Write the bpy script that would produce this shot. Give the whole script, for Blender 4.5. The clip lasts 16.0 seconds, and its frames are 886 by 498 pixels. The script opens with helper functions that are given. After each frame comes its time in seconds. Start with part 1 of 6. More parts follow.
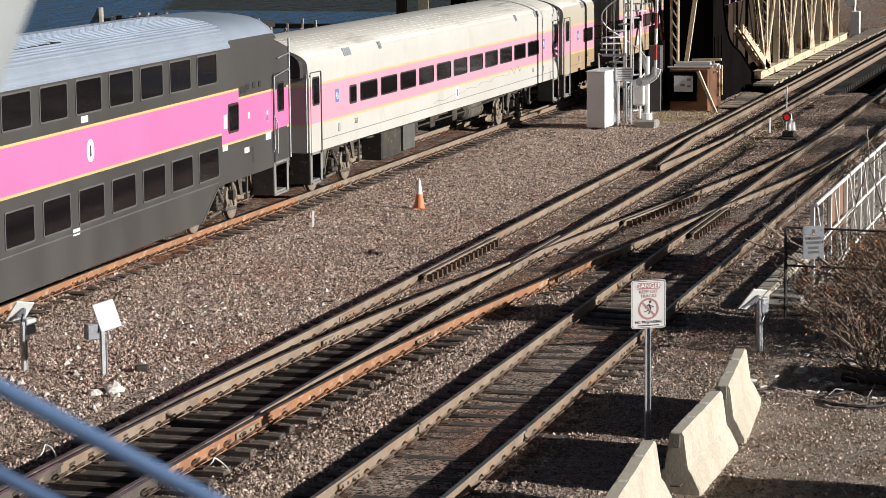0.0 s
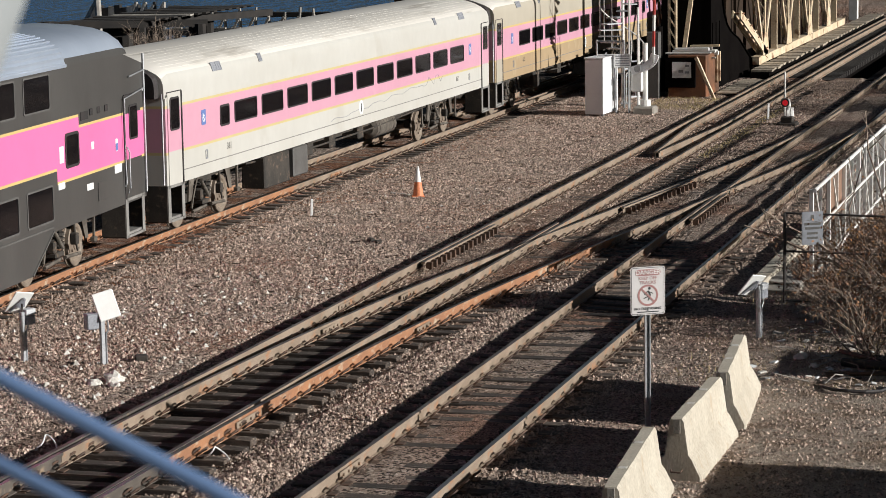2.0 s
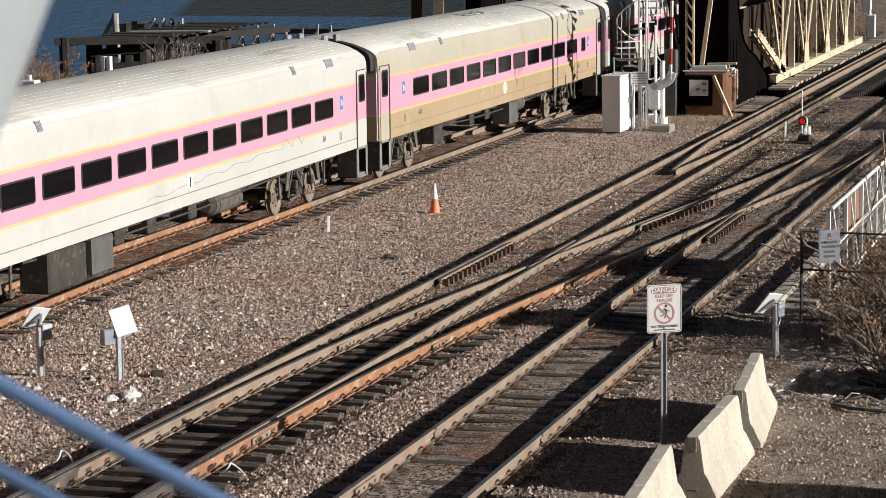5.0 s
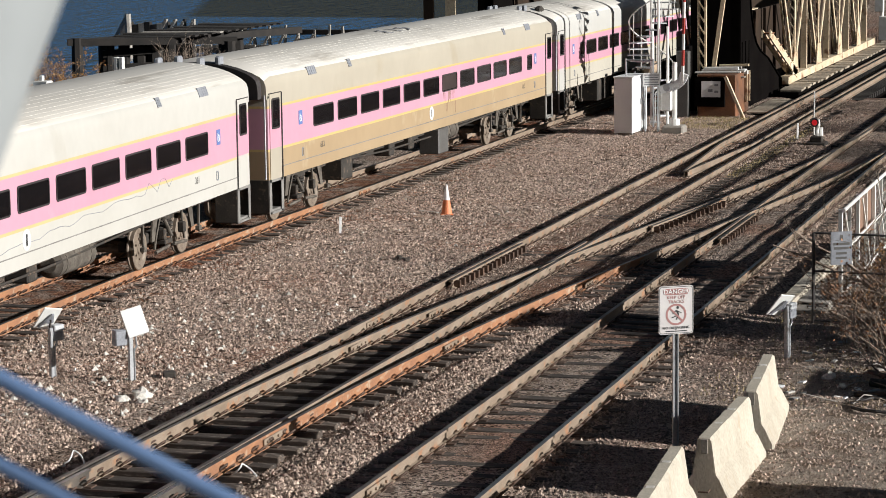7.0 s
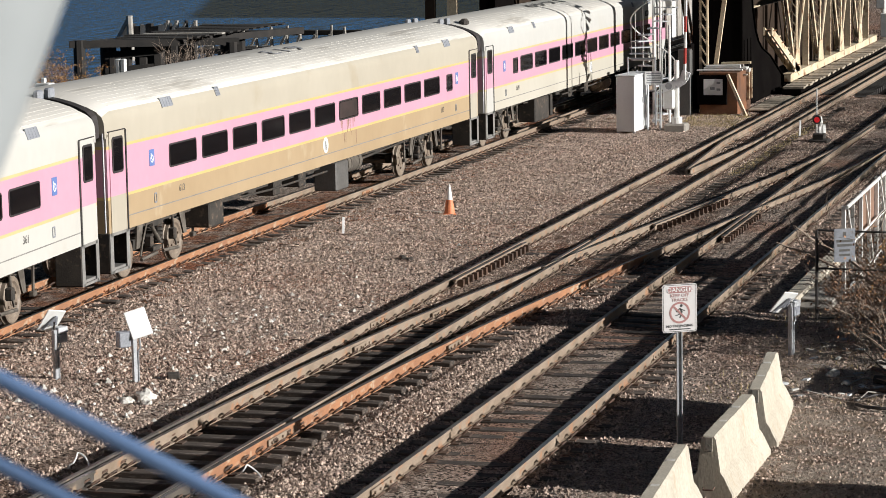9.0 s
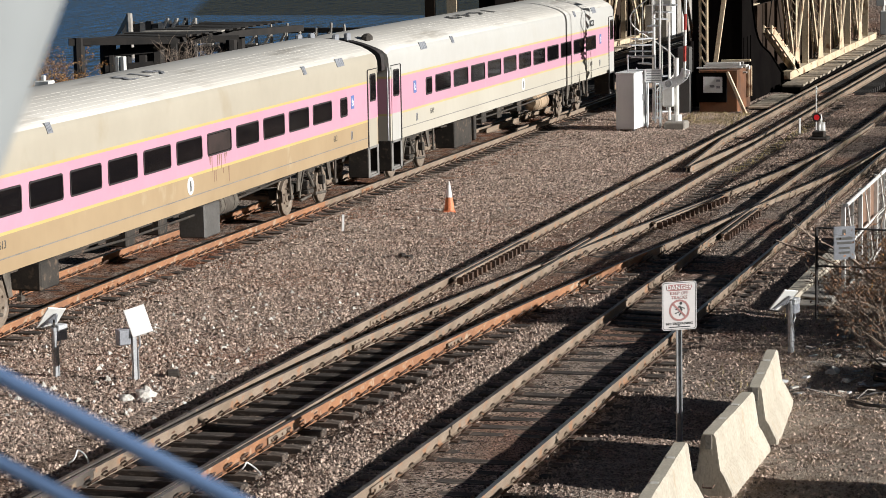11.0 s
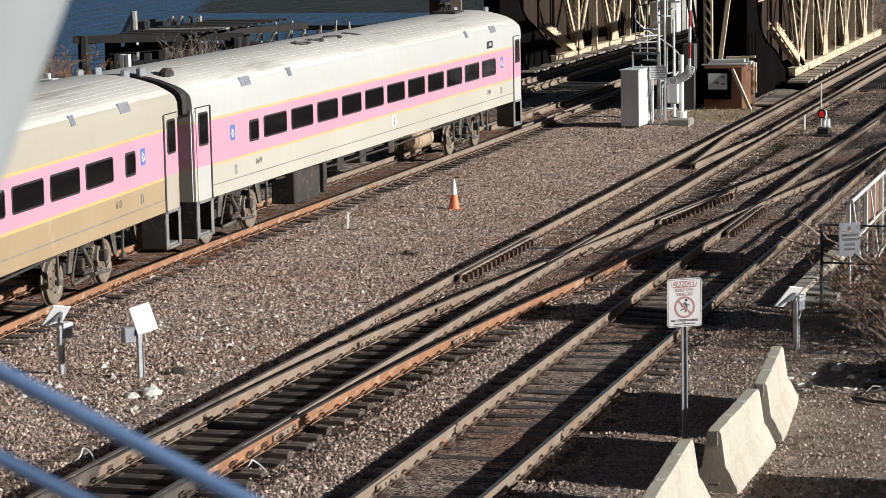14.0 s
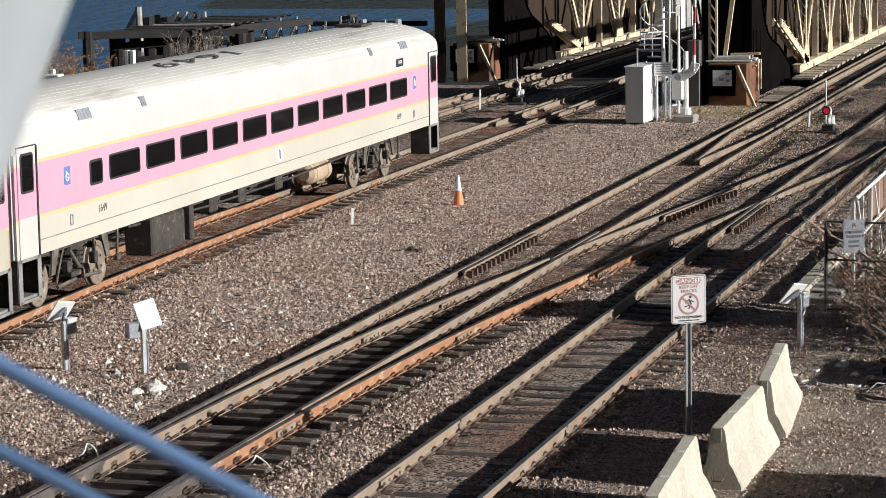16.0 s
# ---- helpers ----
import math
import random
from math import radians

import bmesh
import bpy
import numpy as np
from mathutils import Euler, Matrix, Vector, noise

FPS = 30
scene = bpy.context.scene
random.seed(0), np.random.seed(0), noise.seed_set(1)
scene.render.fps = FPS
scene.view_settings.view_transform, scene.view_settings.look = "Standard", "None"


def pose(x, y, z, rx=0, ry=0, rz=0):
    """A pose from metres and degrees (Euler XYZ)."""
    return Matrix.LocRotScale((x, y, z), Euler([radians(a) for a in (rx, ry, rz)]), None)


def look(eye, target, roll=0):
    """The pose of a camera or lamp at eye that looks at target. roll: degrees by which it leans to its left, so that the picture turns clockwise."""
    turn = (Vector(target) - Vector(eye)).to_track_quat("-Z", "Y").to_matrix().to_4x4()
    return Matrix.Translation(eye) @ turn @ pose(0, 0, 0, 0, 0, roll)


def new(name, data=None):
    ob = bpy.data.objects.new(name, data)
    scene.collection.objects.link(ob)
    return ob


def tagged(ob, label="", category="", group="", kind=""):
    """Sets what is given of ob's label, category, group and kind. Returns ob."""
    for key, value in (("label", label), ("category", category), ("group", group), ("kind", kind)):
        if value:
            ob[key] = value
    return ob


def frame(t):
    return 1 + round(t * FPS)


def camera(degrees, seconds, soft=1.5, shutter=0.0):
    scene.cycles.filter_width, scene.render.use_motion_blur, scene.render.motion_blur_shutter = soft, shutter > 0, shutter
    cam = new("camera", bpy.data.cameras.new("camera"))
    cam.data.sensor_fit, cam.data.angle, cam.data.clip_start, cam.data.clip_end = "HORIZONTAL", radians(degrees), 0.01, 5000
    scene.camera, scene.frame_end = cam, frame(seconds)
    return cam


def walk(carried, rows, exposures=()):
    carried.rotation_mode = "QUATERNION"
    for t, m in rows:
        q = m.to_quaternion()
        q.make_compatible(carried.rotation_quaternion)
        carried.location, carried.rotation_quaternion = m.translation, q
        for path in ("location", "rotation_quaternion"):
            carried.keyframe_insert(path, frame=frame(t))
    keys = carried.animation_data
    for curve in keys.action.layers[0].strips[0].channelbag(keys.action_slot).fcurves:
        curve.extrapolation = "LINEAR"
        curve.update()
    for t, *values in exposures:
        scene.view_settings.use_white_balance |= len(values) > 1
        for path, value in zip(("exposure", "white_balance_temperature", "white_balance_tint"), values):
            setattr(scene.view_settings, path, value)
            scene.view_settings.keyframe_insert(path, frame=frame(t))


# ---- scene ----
# The camera stands on a footbridge, hand held, and only turns a little.
EYE = Vector((0.0, -20.836, 7.162))
cam = camera(20.006, 16.0, soft=0.8)
TURNS = (  # seconds, heading from the track's axis, tilt, lean, in degrees
    (0.0, 16.023, -7.998, 0.579),
    (0.5, 16.039, -8.125, 0.672),
    (1.0, 16.033, -8.195, 0.838),
    (1.5, 16.020, -8.261, 0.946),
    (2.0, 16.006, -8.278, 0.916),
    (2.5, 16.011, -8.250, 0.942),
    (3.0, 16.033, -8.151, 0.903),
    (3.5, 16.106, -8.039, 0.958),
    (4.0, 16.172, -7.967, 0.885),
    (6.5, 16.615, -7.844, 0.689),
    (7.0, 16.651, -7.857, 0.713),
    (7.5, 16.672, -7.838, 0.823),
    (8.0, 16.684, -7.820, 0.934),
    (8.5, 16.697, -7.837, 1.093),
    (9.0, 16.724, -7.864, 1.095),
    (11.5, 16.716, -7.934, 1.106),
    (12.0, 16.736, -7.938, 1.156),
    (12.5, 16.755, -7.930, 1.087),
    (13.0, 16.787, -7.936, 1.178),
    (13.5, 16.816, -7.958, 1.169),
    (14.0, 16.836, -7.978, 1.207),
    (14.5, 16.858, -8.017, 1.195),
    (15.0, 16.896, -8.054, 1.183),
    (15.5, 16.927, -8.074, 1.152),
    (16.0, 16.935, -8.062, 1.120),
)


def aim(yaw, tilt, lean):
    a, b = radians(yaw), radians(tilt)
    way = Vector((math.cos(a) * math.cos(b), math.sin(a) * math.cos(b), math.sin(b)))
    return look(EYE, EYE + way * 50, -lean)


EXPOSURE = (  # seconds, stops, white balance
    (0.0, 0.48, 6330, 10), (0.5, 0.44, 6330, 10), (1.5, 0.33, 6320, 10), (2.5, 0.30, 6310, 10), (3.5, 0.36, 6300, 10), (4.2, 0.41, 6300, 10),
    (6.3, 0.46, 6290, 10), (7.5, 0.48, 6280, 10), (9.2, 0.52, 6270, 10), (11.3, 0.45, 6290, 10), (12.5, 0.39, 6290, 9.5), (13.5, 0.37, 6210, 9),
    (14.0, 0.43, 6150, 9), (14.5, 0.46, 6130, 9), (15.5, 0.49, 6110, 9), (16.0, 0.53, 6100, 9))
walk(cam, [(t, aim(a, b, c)) for t, a, b, c in TURNS], EXPOSURE)
# focused on the lines; what is close to the lens goes soft
cam.data.dof.use_dof, cam.data.dof.focus_distance, cam.data.dof.aperture_fstop = True, 48.0, 14.0

# ---- light ----
SUN_UP, SUN_WAY = 17.5, (0.05, 1.0)  # degrees above the ground; the way the shadows fall
world = bpy.data.worlds.new("sky")
scene.world = world
world.use_nodes = True
_sky = world.node_tree.nodes.new("ShaderNodeTexSky")
_sky.sky_type, _sky.sun_disc = "NISHITA", False
_sky.sun_elevation = radians(SUN_UP)
_sky.sun_rotation = math.atan2(-SUN_WAY[0], -SUN_WAY[1])
world.node_tree.links.new(_sky.outputs[0], world.node_tree.nodes["Background"].inputs[0])
world.node_tree.nodes["Background"].inputs[1].default_value = 0.017
sun = new("sun", bpy.data.lights.new("sun", "SUN"))
sun.data.energy, sun.data.angle, sun.data.color = 5.2, radians(0.53), (1.0, 0.968, 0.897)
_drop = math.tan(radians(SUN_UP)) * math.hypot(*SUN_WAY)
sun.matrix_world = look((0, -40, 40), (SUN_WAY[0], -40 + SUN_WAY[1], 40 - _drop))


# ---- materials ----
def mat(name, c1, c2=None, rough=0.7, metal=0.0, scale=3.0, fine=40.0, bump=0.2, dirt=None, dirt_at=0.6, vary=0.0, island=False, spec=0.5, stretch=(1, 1, 1), grain=0.72):
    """Two colours mixed at two scales, a third one in stains, fine relief."""
    m = bpy.data.materials.new(name)
    m.use_nodes = True
    nt = m.node_tree
    N, L = nt.nodes, nt.links
    bs = N["Principled BSDF"]
    tc = N.new("ShaderNodeTexCoord")
    mp = N.new("ShaderNodeMapping")
    mp.inputs["Scale"].default_value = stretch
    L.new(tc.outputs["Object"], mp.inputs[0])

    def noise_tex(s, detail=4.0):
        n = N.new("ShaderNodeTexNoise")
        n.inputs["Scale"].default_value, n.inputs["Detail"].default_value = s, detail
        L.new(mp.outputs[0], n.inputs["Vector"])
        return n.outputs["Fac"]

    def ramp(f, a, b):
        r = N.new("ShaderNodeMapRange")
        r.inputs[1].default_value, r.inputs[2].default_value = a, b
        L.new(f, r.inputs[0])
        return r.outputs[0]

    def mix(f, a, b, kind="MIX"):
        x = N.new("ShaderNodeMix")
        x.data_type, x.blend_type = "RGBA", kind
        for s, val in ((x.inputs[0], f), (x.inputs[6], a), (x.inputs[7], b)):
            if hasattr(val, "node"):
                L.new(val, s)
            elif isinstance(val, (int, float)):
                s.default_value = val
            else:
                s.default_value = (*val, 1)
        return x.outputs[2]

    c2 = c2 or tuple(x * 0.75 for x in c1)
    big, small = noise_tex(scale), noise_tex(fine, 3.0)
    col = mix(ramp(big, 0.35, 0.65), c1, c2)
    col = mix(ramp(small, 0.3, 0.7), col, mix(1.0, col, (grain, grain, grain), "MULTIPLY"))
    if dirt:
        col = mix(ramp(noise_tex(scale * 2.3, 6.0), dirt_at, dirt_at + 0.12), col, dirt)
    if vary or island:
        if island:
            src = N.new("ShaderNodeNewGeometry").outputs["Random Per Island"]
        else:
            src = N.new("ShaderNodeObjectInfo").outputs["Random"]
        k = N.new("ShaderNodeMapRange")
        k.inputs[3].default_value, k.inputs[4].default_value = 1 - vary, 1 + vary
        L.new(src, k.inputs[0])
        hs = N.new("ShaderNodeHueSaturation")
        L.new(k.outputs[0], hs.inputs["Value"])
        L.new(col, hs.inputs["Color"])
        col = hs.outputs[0]
    L.new(col, bs.inputs["Base Color"])
    bs.inputs["Roughness"].default_value = rough
    bs.inputs["Metallic"].default_value = metal
    bs.inputs["Specular IOR Level"].default_value = spec
    if bump:
        b = N.new("ShaderNodeBump")
        b.inputs["Strength"].default_value, b.inputs["Distance"].default_value = bump, 0.02
        L.new(small, b.inputs["Height"])
        L.new(b.outputs[0], bs.inputs["Normal"])
    return m


def add2(N, L, a, b):
    """a wobbled by the noise b."""
    m = N.new("ShaderNodeMath")
    m.operation = "MULTIPLY_ADD"
    m.inputs[1].default_value = 0.8
    L.new(b, m.inputs[0])
    n = N.new("ShaderNodeMath")
    n.inputs[1].default_value = -0.4
    L.new(a, n.inputs[0])
    L.new(n.outputs[0], m.inputs[2])
    return m.outputs[0]


def ballast_mat():
    """Crushed stone: each stone a colour of its own, worn patches of fines, soil to the side of the line."""
    m = bpy.data.materials.new("ballast")
    m.use_nodes = True
    nt = m.node_tree
    N, L = nt.nodes, nt.links
    bs = N["Principled BSDF"]
    geo = N.new("ShaderNodeNewGeometry")
    heights = []

    def cells(scale):
        vo = N.new("ShaderNodeTexVoronoi")
        vo.inputs["Scale"].default_value = scale
        L.new(geo.outputs["Position"], vo.inputs["Vector"])
        sep = N.new("ShaderNodeSeparateColor")
        L.new(vo.outputs["Color"], sep.inputs[0])
        cr = N.new("ShaderNodeValToRGB")
        cr.color_ramp.elements[0].color, cr.color_ramp.elements[0].position = (0.042, 0.029, 0.024, 1), 0.0
        cr.color_ramp.elements[1].color, cr.color_ramp.elements[1].position = (0.92, 0.82, 0.74, 1), 1.0
        for p, c in ((0.26, (0.145, 0.102, 0.082)), (0.40, (0.52, 0.402, 0.332)), (0.84, (0.70, 0.562, 0.47))):
            cr.color_ramp.elements.new(p).color = (*c, 1)
        L.new(sep.outputs[0], cr.inputs[0])
        heights.append(vo.outputs["Distance"])
        return cr.outputs[0]

    def noise_tex(s, a, b):
        n = N.new("ShaderNodeTexNoise")
        n.inputs["Scale"].default_value, n.inputs["Detail"].default_value = s, 5
        L.new(geo.outputs["Position"], n.inputs["Vector"])
        r = N.new("ShaderNodeMapRange")
        r.inputs[1].default_value, r.inputs[2].default_value = a, b
        L.new(n.outputs["Fac"], r.inputs[0])
        return r.outputs[0], n.outputs["Fac"]

    def mix(f, a, b, kind="MIX"):
        x = N.new("ShaderNodeMix")
        x.data_type, x.blend_type = "RGBA", kind
        L.new(f, x.inputs[0])
        L.new(a, x.inputs[6])
        if isinstance(b, tuple):
            x.inputs[7].default_value = (*b, 1)
        else:
            L.new(b, x.inputs[7])
        return x.outputs[2]

    coarse, finer = cells(27.0), cells(56.0)
    f, _ = noise_tex(0.55, 0.48, 0.62)
    col = mix(f, coarse, finer)
    f, _ = noise_tex(0.23, 0.42, 0.62)
    col = mix(f, col, mix(f, col, (0.98, 0.76, 0.67), "MULTIPLY"))
    clump, clump_raw = noise_tex(6.5, 0.40, 0.60)
    col = mix(clump, col, mix(clump, col, (0.72, 0.68, 0.655), "MULTIPLY"))
    sep = N.new("ShaderNodeSeparateXYZ")
    L.new(geo.outputs["Position"], sep.inputs[0])
    wob, raw = noise_tex(0.8, 0.3, 0.7)
    add = N.new("ShaderNodeMath")
    add.operation = "MULTIPLY_ADD"
    add.inputs[1].default_value = 2.2
    L.new(raw, add.inputs[0])
    L.new(sep.outputs[1], add.inputs[2])
    side = N.new("ShaderNodeMapRange")
    side.inputs[1].default_value, side.inputs[2].default_value = -12.6, -14.2
    L.new(add.outputs[0], side.inputs[0])
    soil_f, _ = noise_tex(2.2, 0.28, 0.52)
    soil = mix(soil_f, finer, (0.54, 0.445, 0.365))
    dark_f, _ = noise_tex(1.4, 0.44, 0.60)
    soil = mix(dark_f, soil, mix(dark_f, soil, (0.70, 0.63, 0.57), "MULTIPLY"))
    col = mix(side.outputs[0], col, soil)
    # oil and brake dust between the turnout's rails, plus shade put into the tint
    band = N.new("ShaderNodeMath")
    band.operation = "COMPARE"
    band.inputs[1].default_value, band.inputs[2].default_value = -8.75, 1.55
    L.new(add2(N, L, sep.outputs[1], raw), band.inputs[0])
    bed_dark, _ = noise_tex(1.1, 0.25, 0.5)
    both = N.new("ShaderNodeMath")
    both.operation = "MULTIPLY"
    L.new(band.outputs[0], both.inputs[0])
    L.new(bed_dark, both.inputs[1])
    col = mix(both.outputs[0], col, mix(bed_dark, col, (0.72, 0.64, 0.585), "MULTIPLY"))
    # rust and brake dust along the train's line
    rusty = N.new("ShaderNodeMath")
    rusty.operation = "COMPARE"
    rusty.inputs[1].default_value, rusty.inputs[2].default_value = -0.45, 1.75
    L.new(add2(N, L, sep.outputs[1], raw), rusty.inputs[0])
    spots, _ = noise_tex(2.6, 0.35, 0.55)
    dust = N.new("ShaderNodeMath")
    dust.operation = "MULTIPLY"
    L.new(rusty.outputs[0], dust.inputs[0])
    L.new(spots, dust.inputs[1])
    col = mix(dust.outputs[0], col, mix(spots, col, (0.80, 0.52, 0.38), "MULTIPLY"))
    # darker ground round the switch points
    near = N.new("ShaderNodeMapRange")
    near.inputs[1].default_value, near.inputs[2].default_value = 34.5, 30.0
    L.new(sep.outputs[0], near.inputs[0])
    wide = N.new("ShaderNodeMath")
    wide.operation = "COMPARE"
    wide.inputs[1].default_value, wide.inputs[2].default_value = -7.7, 1.7
    L.new(add2(N, L, sep.outputs[1], raw), wide.inputs[0])
    points_dark = N.new("ShaderNodeMath")
    points_dark.operation = "MULTIPLY"
    L.new(near.outputs[0], points_dark.inputs[0])
    L.new(wide.outputs[0], points_dark.inputs[1])
    col = mix(points_dark.outputs[0], col, mix(bed_dark, col, (0.40, 0.35, 0.31), "MULTIPLY"))
    L.new(col, bs.inputs["Base Color"])
    bs.inputs["Roughness"].default_value = 0.92
    bs.inputs["Specular IOR Level"].default_value = 0.25
    prev = None
    for h, s, d in ((clump_raw, 0.8, 0.16), (heights[0], 1.0, 0.09), (heights[1], 1.0, 0.04)):
        b = N.new("ShaderNodeBump")
        b.invert = True
        b.inputs["Strength"].default_value, b.inputs["Distance"].default_value = s, d
        L.new(h, b.inputs["Height"])
        if prev:
            L.new(prev, b.inputs["Normal"])
        prev = b.outputs[0]
    L.new(prev, bs.inputs["Normal"])
    return m


def glass_mat(name, col, rough=0.08):
    m = mat(name, col, tuple(x * 0.8 for x in col), rough=rough, bump=0.0, scale=1.5, fine=9)
    return m


BALLAST = ballast_mat()
STONE = mat("crushed_stone", (0.50, 0.385, 0.318), (0.27, 0.20, 0.16), rough=0.9, scale=9, fine=60, vary=0.7, island=True, spec=0.25)
PALE_STONE = mat("pale_stone", (0.72, 0.69, 0.64), (0.55, 0.52, 0.47), rough=0.85, scale=9, fine=50)
RUST = mat("rusty_rail_side", (0.37, 0.175, 0.085), (0.27, 0.13, 0.07), rough=0.85, scale=2.2, fine=55, dirt=(0.36, 0.27, 0.19), dirt_at=0.55)
TAN_RUST = mat("weathered_rail_side", (0.295, 0.228, 0.172), (0.205, 0.15, 0.106), rough=0.85, scale=1.7, fine=55, dirt=(0.27, 0.14, 0.075), dirt_at=0.57)
DARK_RAIL = mat("dark_rail_side", (0.115, 0.095, 0.08), (0.07, 0.06, 0.052), rough=0.6, scale=2.5, fine=55, dirt=(0.26, 0.19, 0.13), dirt_at=0.58)
STEEL = mat("worn_rail_head", (0.30, 0.27, 0.25), (0.17, 0.14, 0.12), rough=0.42, metal=0.7, scale=2.0, fine=70, bump=0.05)
BRIGHT_STEEL = mat("polished_rail_head", (0.55, 0.54, 0.53), (0.42, 0.40, 0.38), rough=0.3, metal=0.9, scale=2.0, fine=60, bump=0.03)
TIE = mat("creosoted_tie", (0.105, 0.078, 0.06), (0.055, 0.042, 0.035), rough=0.9, scale=1.6, fine=28, bump=0.6, dirt=(0.22, 0.18, 0.15), dirt_at=0.58, vary=0.45, stretch=(5, 1, 5))
CLIP = mat("rusty_clip", (0.12, 0.066, 0.042), (0.065, 0.043, 0.033), rough=0.8, scale=6, fine=40)
WHITE_PAINT = mat("coach_white_paint", (0.495, 0.487, 0.465), (0.465, 0.453, 0.425), rough=0.42, scale=0.5, fine=6, bump=0.02, dirt=(0.455, 0.437, 0.40), dirt_at=0.64, stretch=(0.8, 1, 0.6), grain=0.965)
GREY_WHITE = mat("coach_off_white_paint", (0.505, 0.492, 0.46), (0.468, 0.452, 0.416), rough=0.42, scale=0.5, fine=6, bump=0.02, dirt=(0.43, 0.41, 0.37), dirt_at=0.62, stretch=(0.8, 1, 0.6), grain=0.955)
CREAM_PAINT = mat("coach_cream_paint", (0.49, 0.458, 0.392), (0.455, 0.42, 0.355), rough=0.42, scale=0.5, fine=6, bump=0.02, dirt=(0.46, 0.425, 0.355), dirt_at=0.60, stretch=(0.8, 1, 0.35), grain=0.965)
BEIGE_PAINT = mat("coach_beige_paint", (0.425, 0.385, 0.315), (0.385, 0.345, 0.28), rough=0.45, scale=0.5, fine=6, bump=0.02, dirt=(0.36, 0.31, 0.235), dirt_at=0.60, stretch=(0.8, 1, 0.6), grain=0.965)
TAN_PAINT = mat("coach_tan_grime", (0.385, 0.285, 0.175), (0.345, 0.25, 0.15), rough=0.5, scale=0.6, fine=6, bump=0.02, dirt=(0.45, 0.365, 0.25), dirt_at=0.62, stretch=(0.8, 1, 0.6), grain=0.95)
PINK = mat("pink_stripe_paint", (0.565, 0.30, 0.385), (0.54, 0.28, 0.36), rough=0.4, scale=0.5, fine=6, bump=0.01, dirt=(0.60, 0.33, 0.40), dirt_at=0.66, grain=0.965)
PALE_YELLOW = mat("faded_yellow_line", (0.53, 0.44, 0.22), (0.49, 0.40, 0.20), rough=0.45, scale=1, fine=10, bump=0.0, grain=0.965)
HOT_PINK = mat("bright_pink_paint", (0.72, 0.165, 0.36), (0.68, 0.15, 0.335), rough=0.35, scale=0.5, fine=6, bump=0.01, grain=0.965)
YELLOW = mat("yellow_line_paint", (0.56, 0.42, 0.17), (0.52, 0.385, 0.16), rough=0.45, scale=1, fine=10, bump=0.0, grain=0.965)
ROOF = mat("coach_roof_paint", (0.64, 0.61, 0.565), (0.565, 0.535, 0.49), rough=0.5, scale=0.6, fine=3, bump=0.0, dirt=(0.40, 0.37, 0.33), dirt_at=0.58, stretch=(0.25, 1.5, 1.5), grain=0.965)
ALU = mat("corrugated_aluminium", (0.60, 0.67, 0.79), (0.52, 0.59, 0.71), rough=0.30, metal=0.6, scale=0.7, fine=5, bump=0.0, grain=0.965)
DARK_GREY = mat("dark_grey_coach_paint", (0.074, 0.071, 0.068), (0.055, 0.052, 0.05), rough=0.34, scale=0.6, fine=9, bump=0.02, dirt=(0.07, 0.065, 0.06), dirt_at=0.62, stretch=(1.2, 1, 0.4), grain=0.9)
RIM_GREY = mat("window_rim_grey", (0.125, 0.12, 0.115), (0.10, 0.095, 0.09), rough=0.5, scale=2, fine=20, bump=0.0)
RUBBER = mat("black_rubber", (0.035, 0.027, 0.027), (0.022, 0.02, 0.02), rough=0.7, scale=3, fine=30, bump=0.05)
TINT = glass_mat("tinted_window_glass", (0.008, 0.007, 0.008))
DUSTY_GLASS = mat("dusty_window_glass", (0.055, 0.036, 0.034), (0.03, 0.022, 0.02), rough=0.5, scale=3, fine=20, bump=0.0)
STREAK = mat("rust_streak_on_paint", (0.27, 0.16, 0.11), (0.33, 0.21, 0.15), rough=0.6, scale=4, fine=20, bump=0.0)
UNDER = mat("underframe_grime", (0.055, 0.045, 0.037), (0.03, 0.026, 0.022), rough=0.85, scale=3, fine=30, dirt=(0.12, 0.085, 0.06), dirt_at=0.58)
TRUCK = mat("truck_frame_dust", (0.15, 0.13, 0.108), (0.075, 0.062, 0.05), rough=0.85, scale=4, fine=30, dirt=(0.06, 0.048, 0.04), dirt_at=0.55)
WHEEL = mat("wheel_steel", (0.27, 0.215, 0.165), (0.17, 0.13, 0.10), rough=0.6, metal=0.1, scale=5, fine=30)
TANK = mat("air_tank_tan", (0.50, 0.37, 0.25), (0.40, 0.29, 0.20), rough=0.6, scale=3, fine=20)
STEP_GREY = mat("step_grey", (0.27, 0.26, 0.245), (0.20, 0.19, 0.18), rough=0.6, scale=3, fine=30)
CONCRETE = mat("weathered_concrete", (0.56, 0.505, 0.415), (0.47, 0.415, 0.335), rough=0.88, scale=1.6, fine=26, bump=0.2, dirt=(0.38, 0.30, 0.215), dirt_at=0.60, stretch=(1.3, 1.3, 0.7))
GREY_CONCRETE = mat("grey_concrete", (0.34, 0.31, 0.27), (0.26, 0.235, 0.205), rough=0.9, scale=1.5, fine=26, bump=0.3)
GALV = mat("galvanised_steel", (0.52, 0.53, 0.55), (0.40, 0.41, 0.43), rough=0.45, metal=0.6, scale=6, fine=40, bump=0.05)
CABINET = mat("white_cabinet_paint", (0.80, 0.80, 0.80), (0.74, 0.74, 0.75), rough=0.45, scale=1.2, fine=14, bump=0.02, grain=0.965)
SIGN_WHITE = mat("sign_white", (0.80, 0.80, 0.80), (0.72, 0.71, 0.70), rough=0.5, scale=5, fine=40, bump=0.02, grain=0.965)
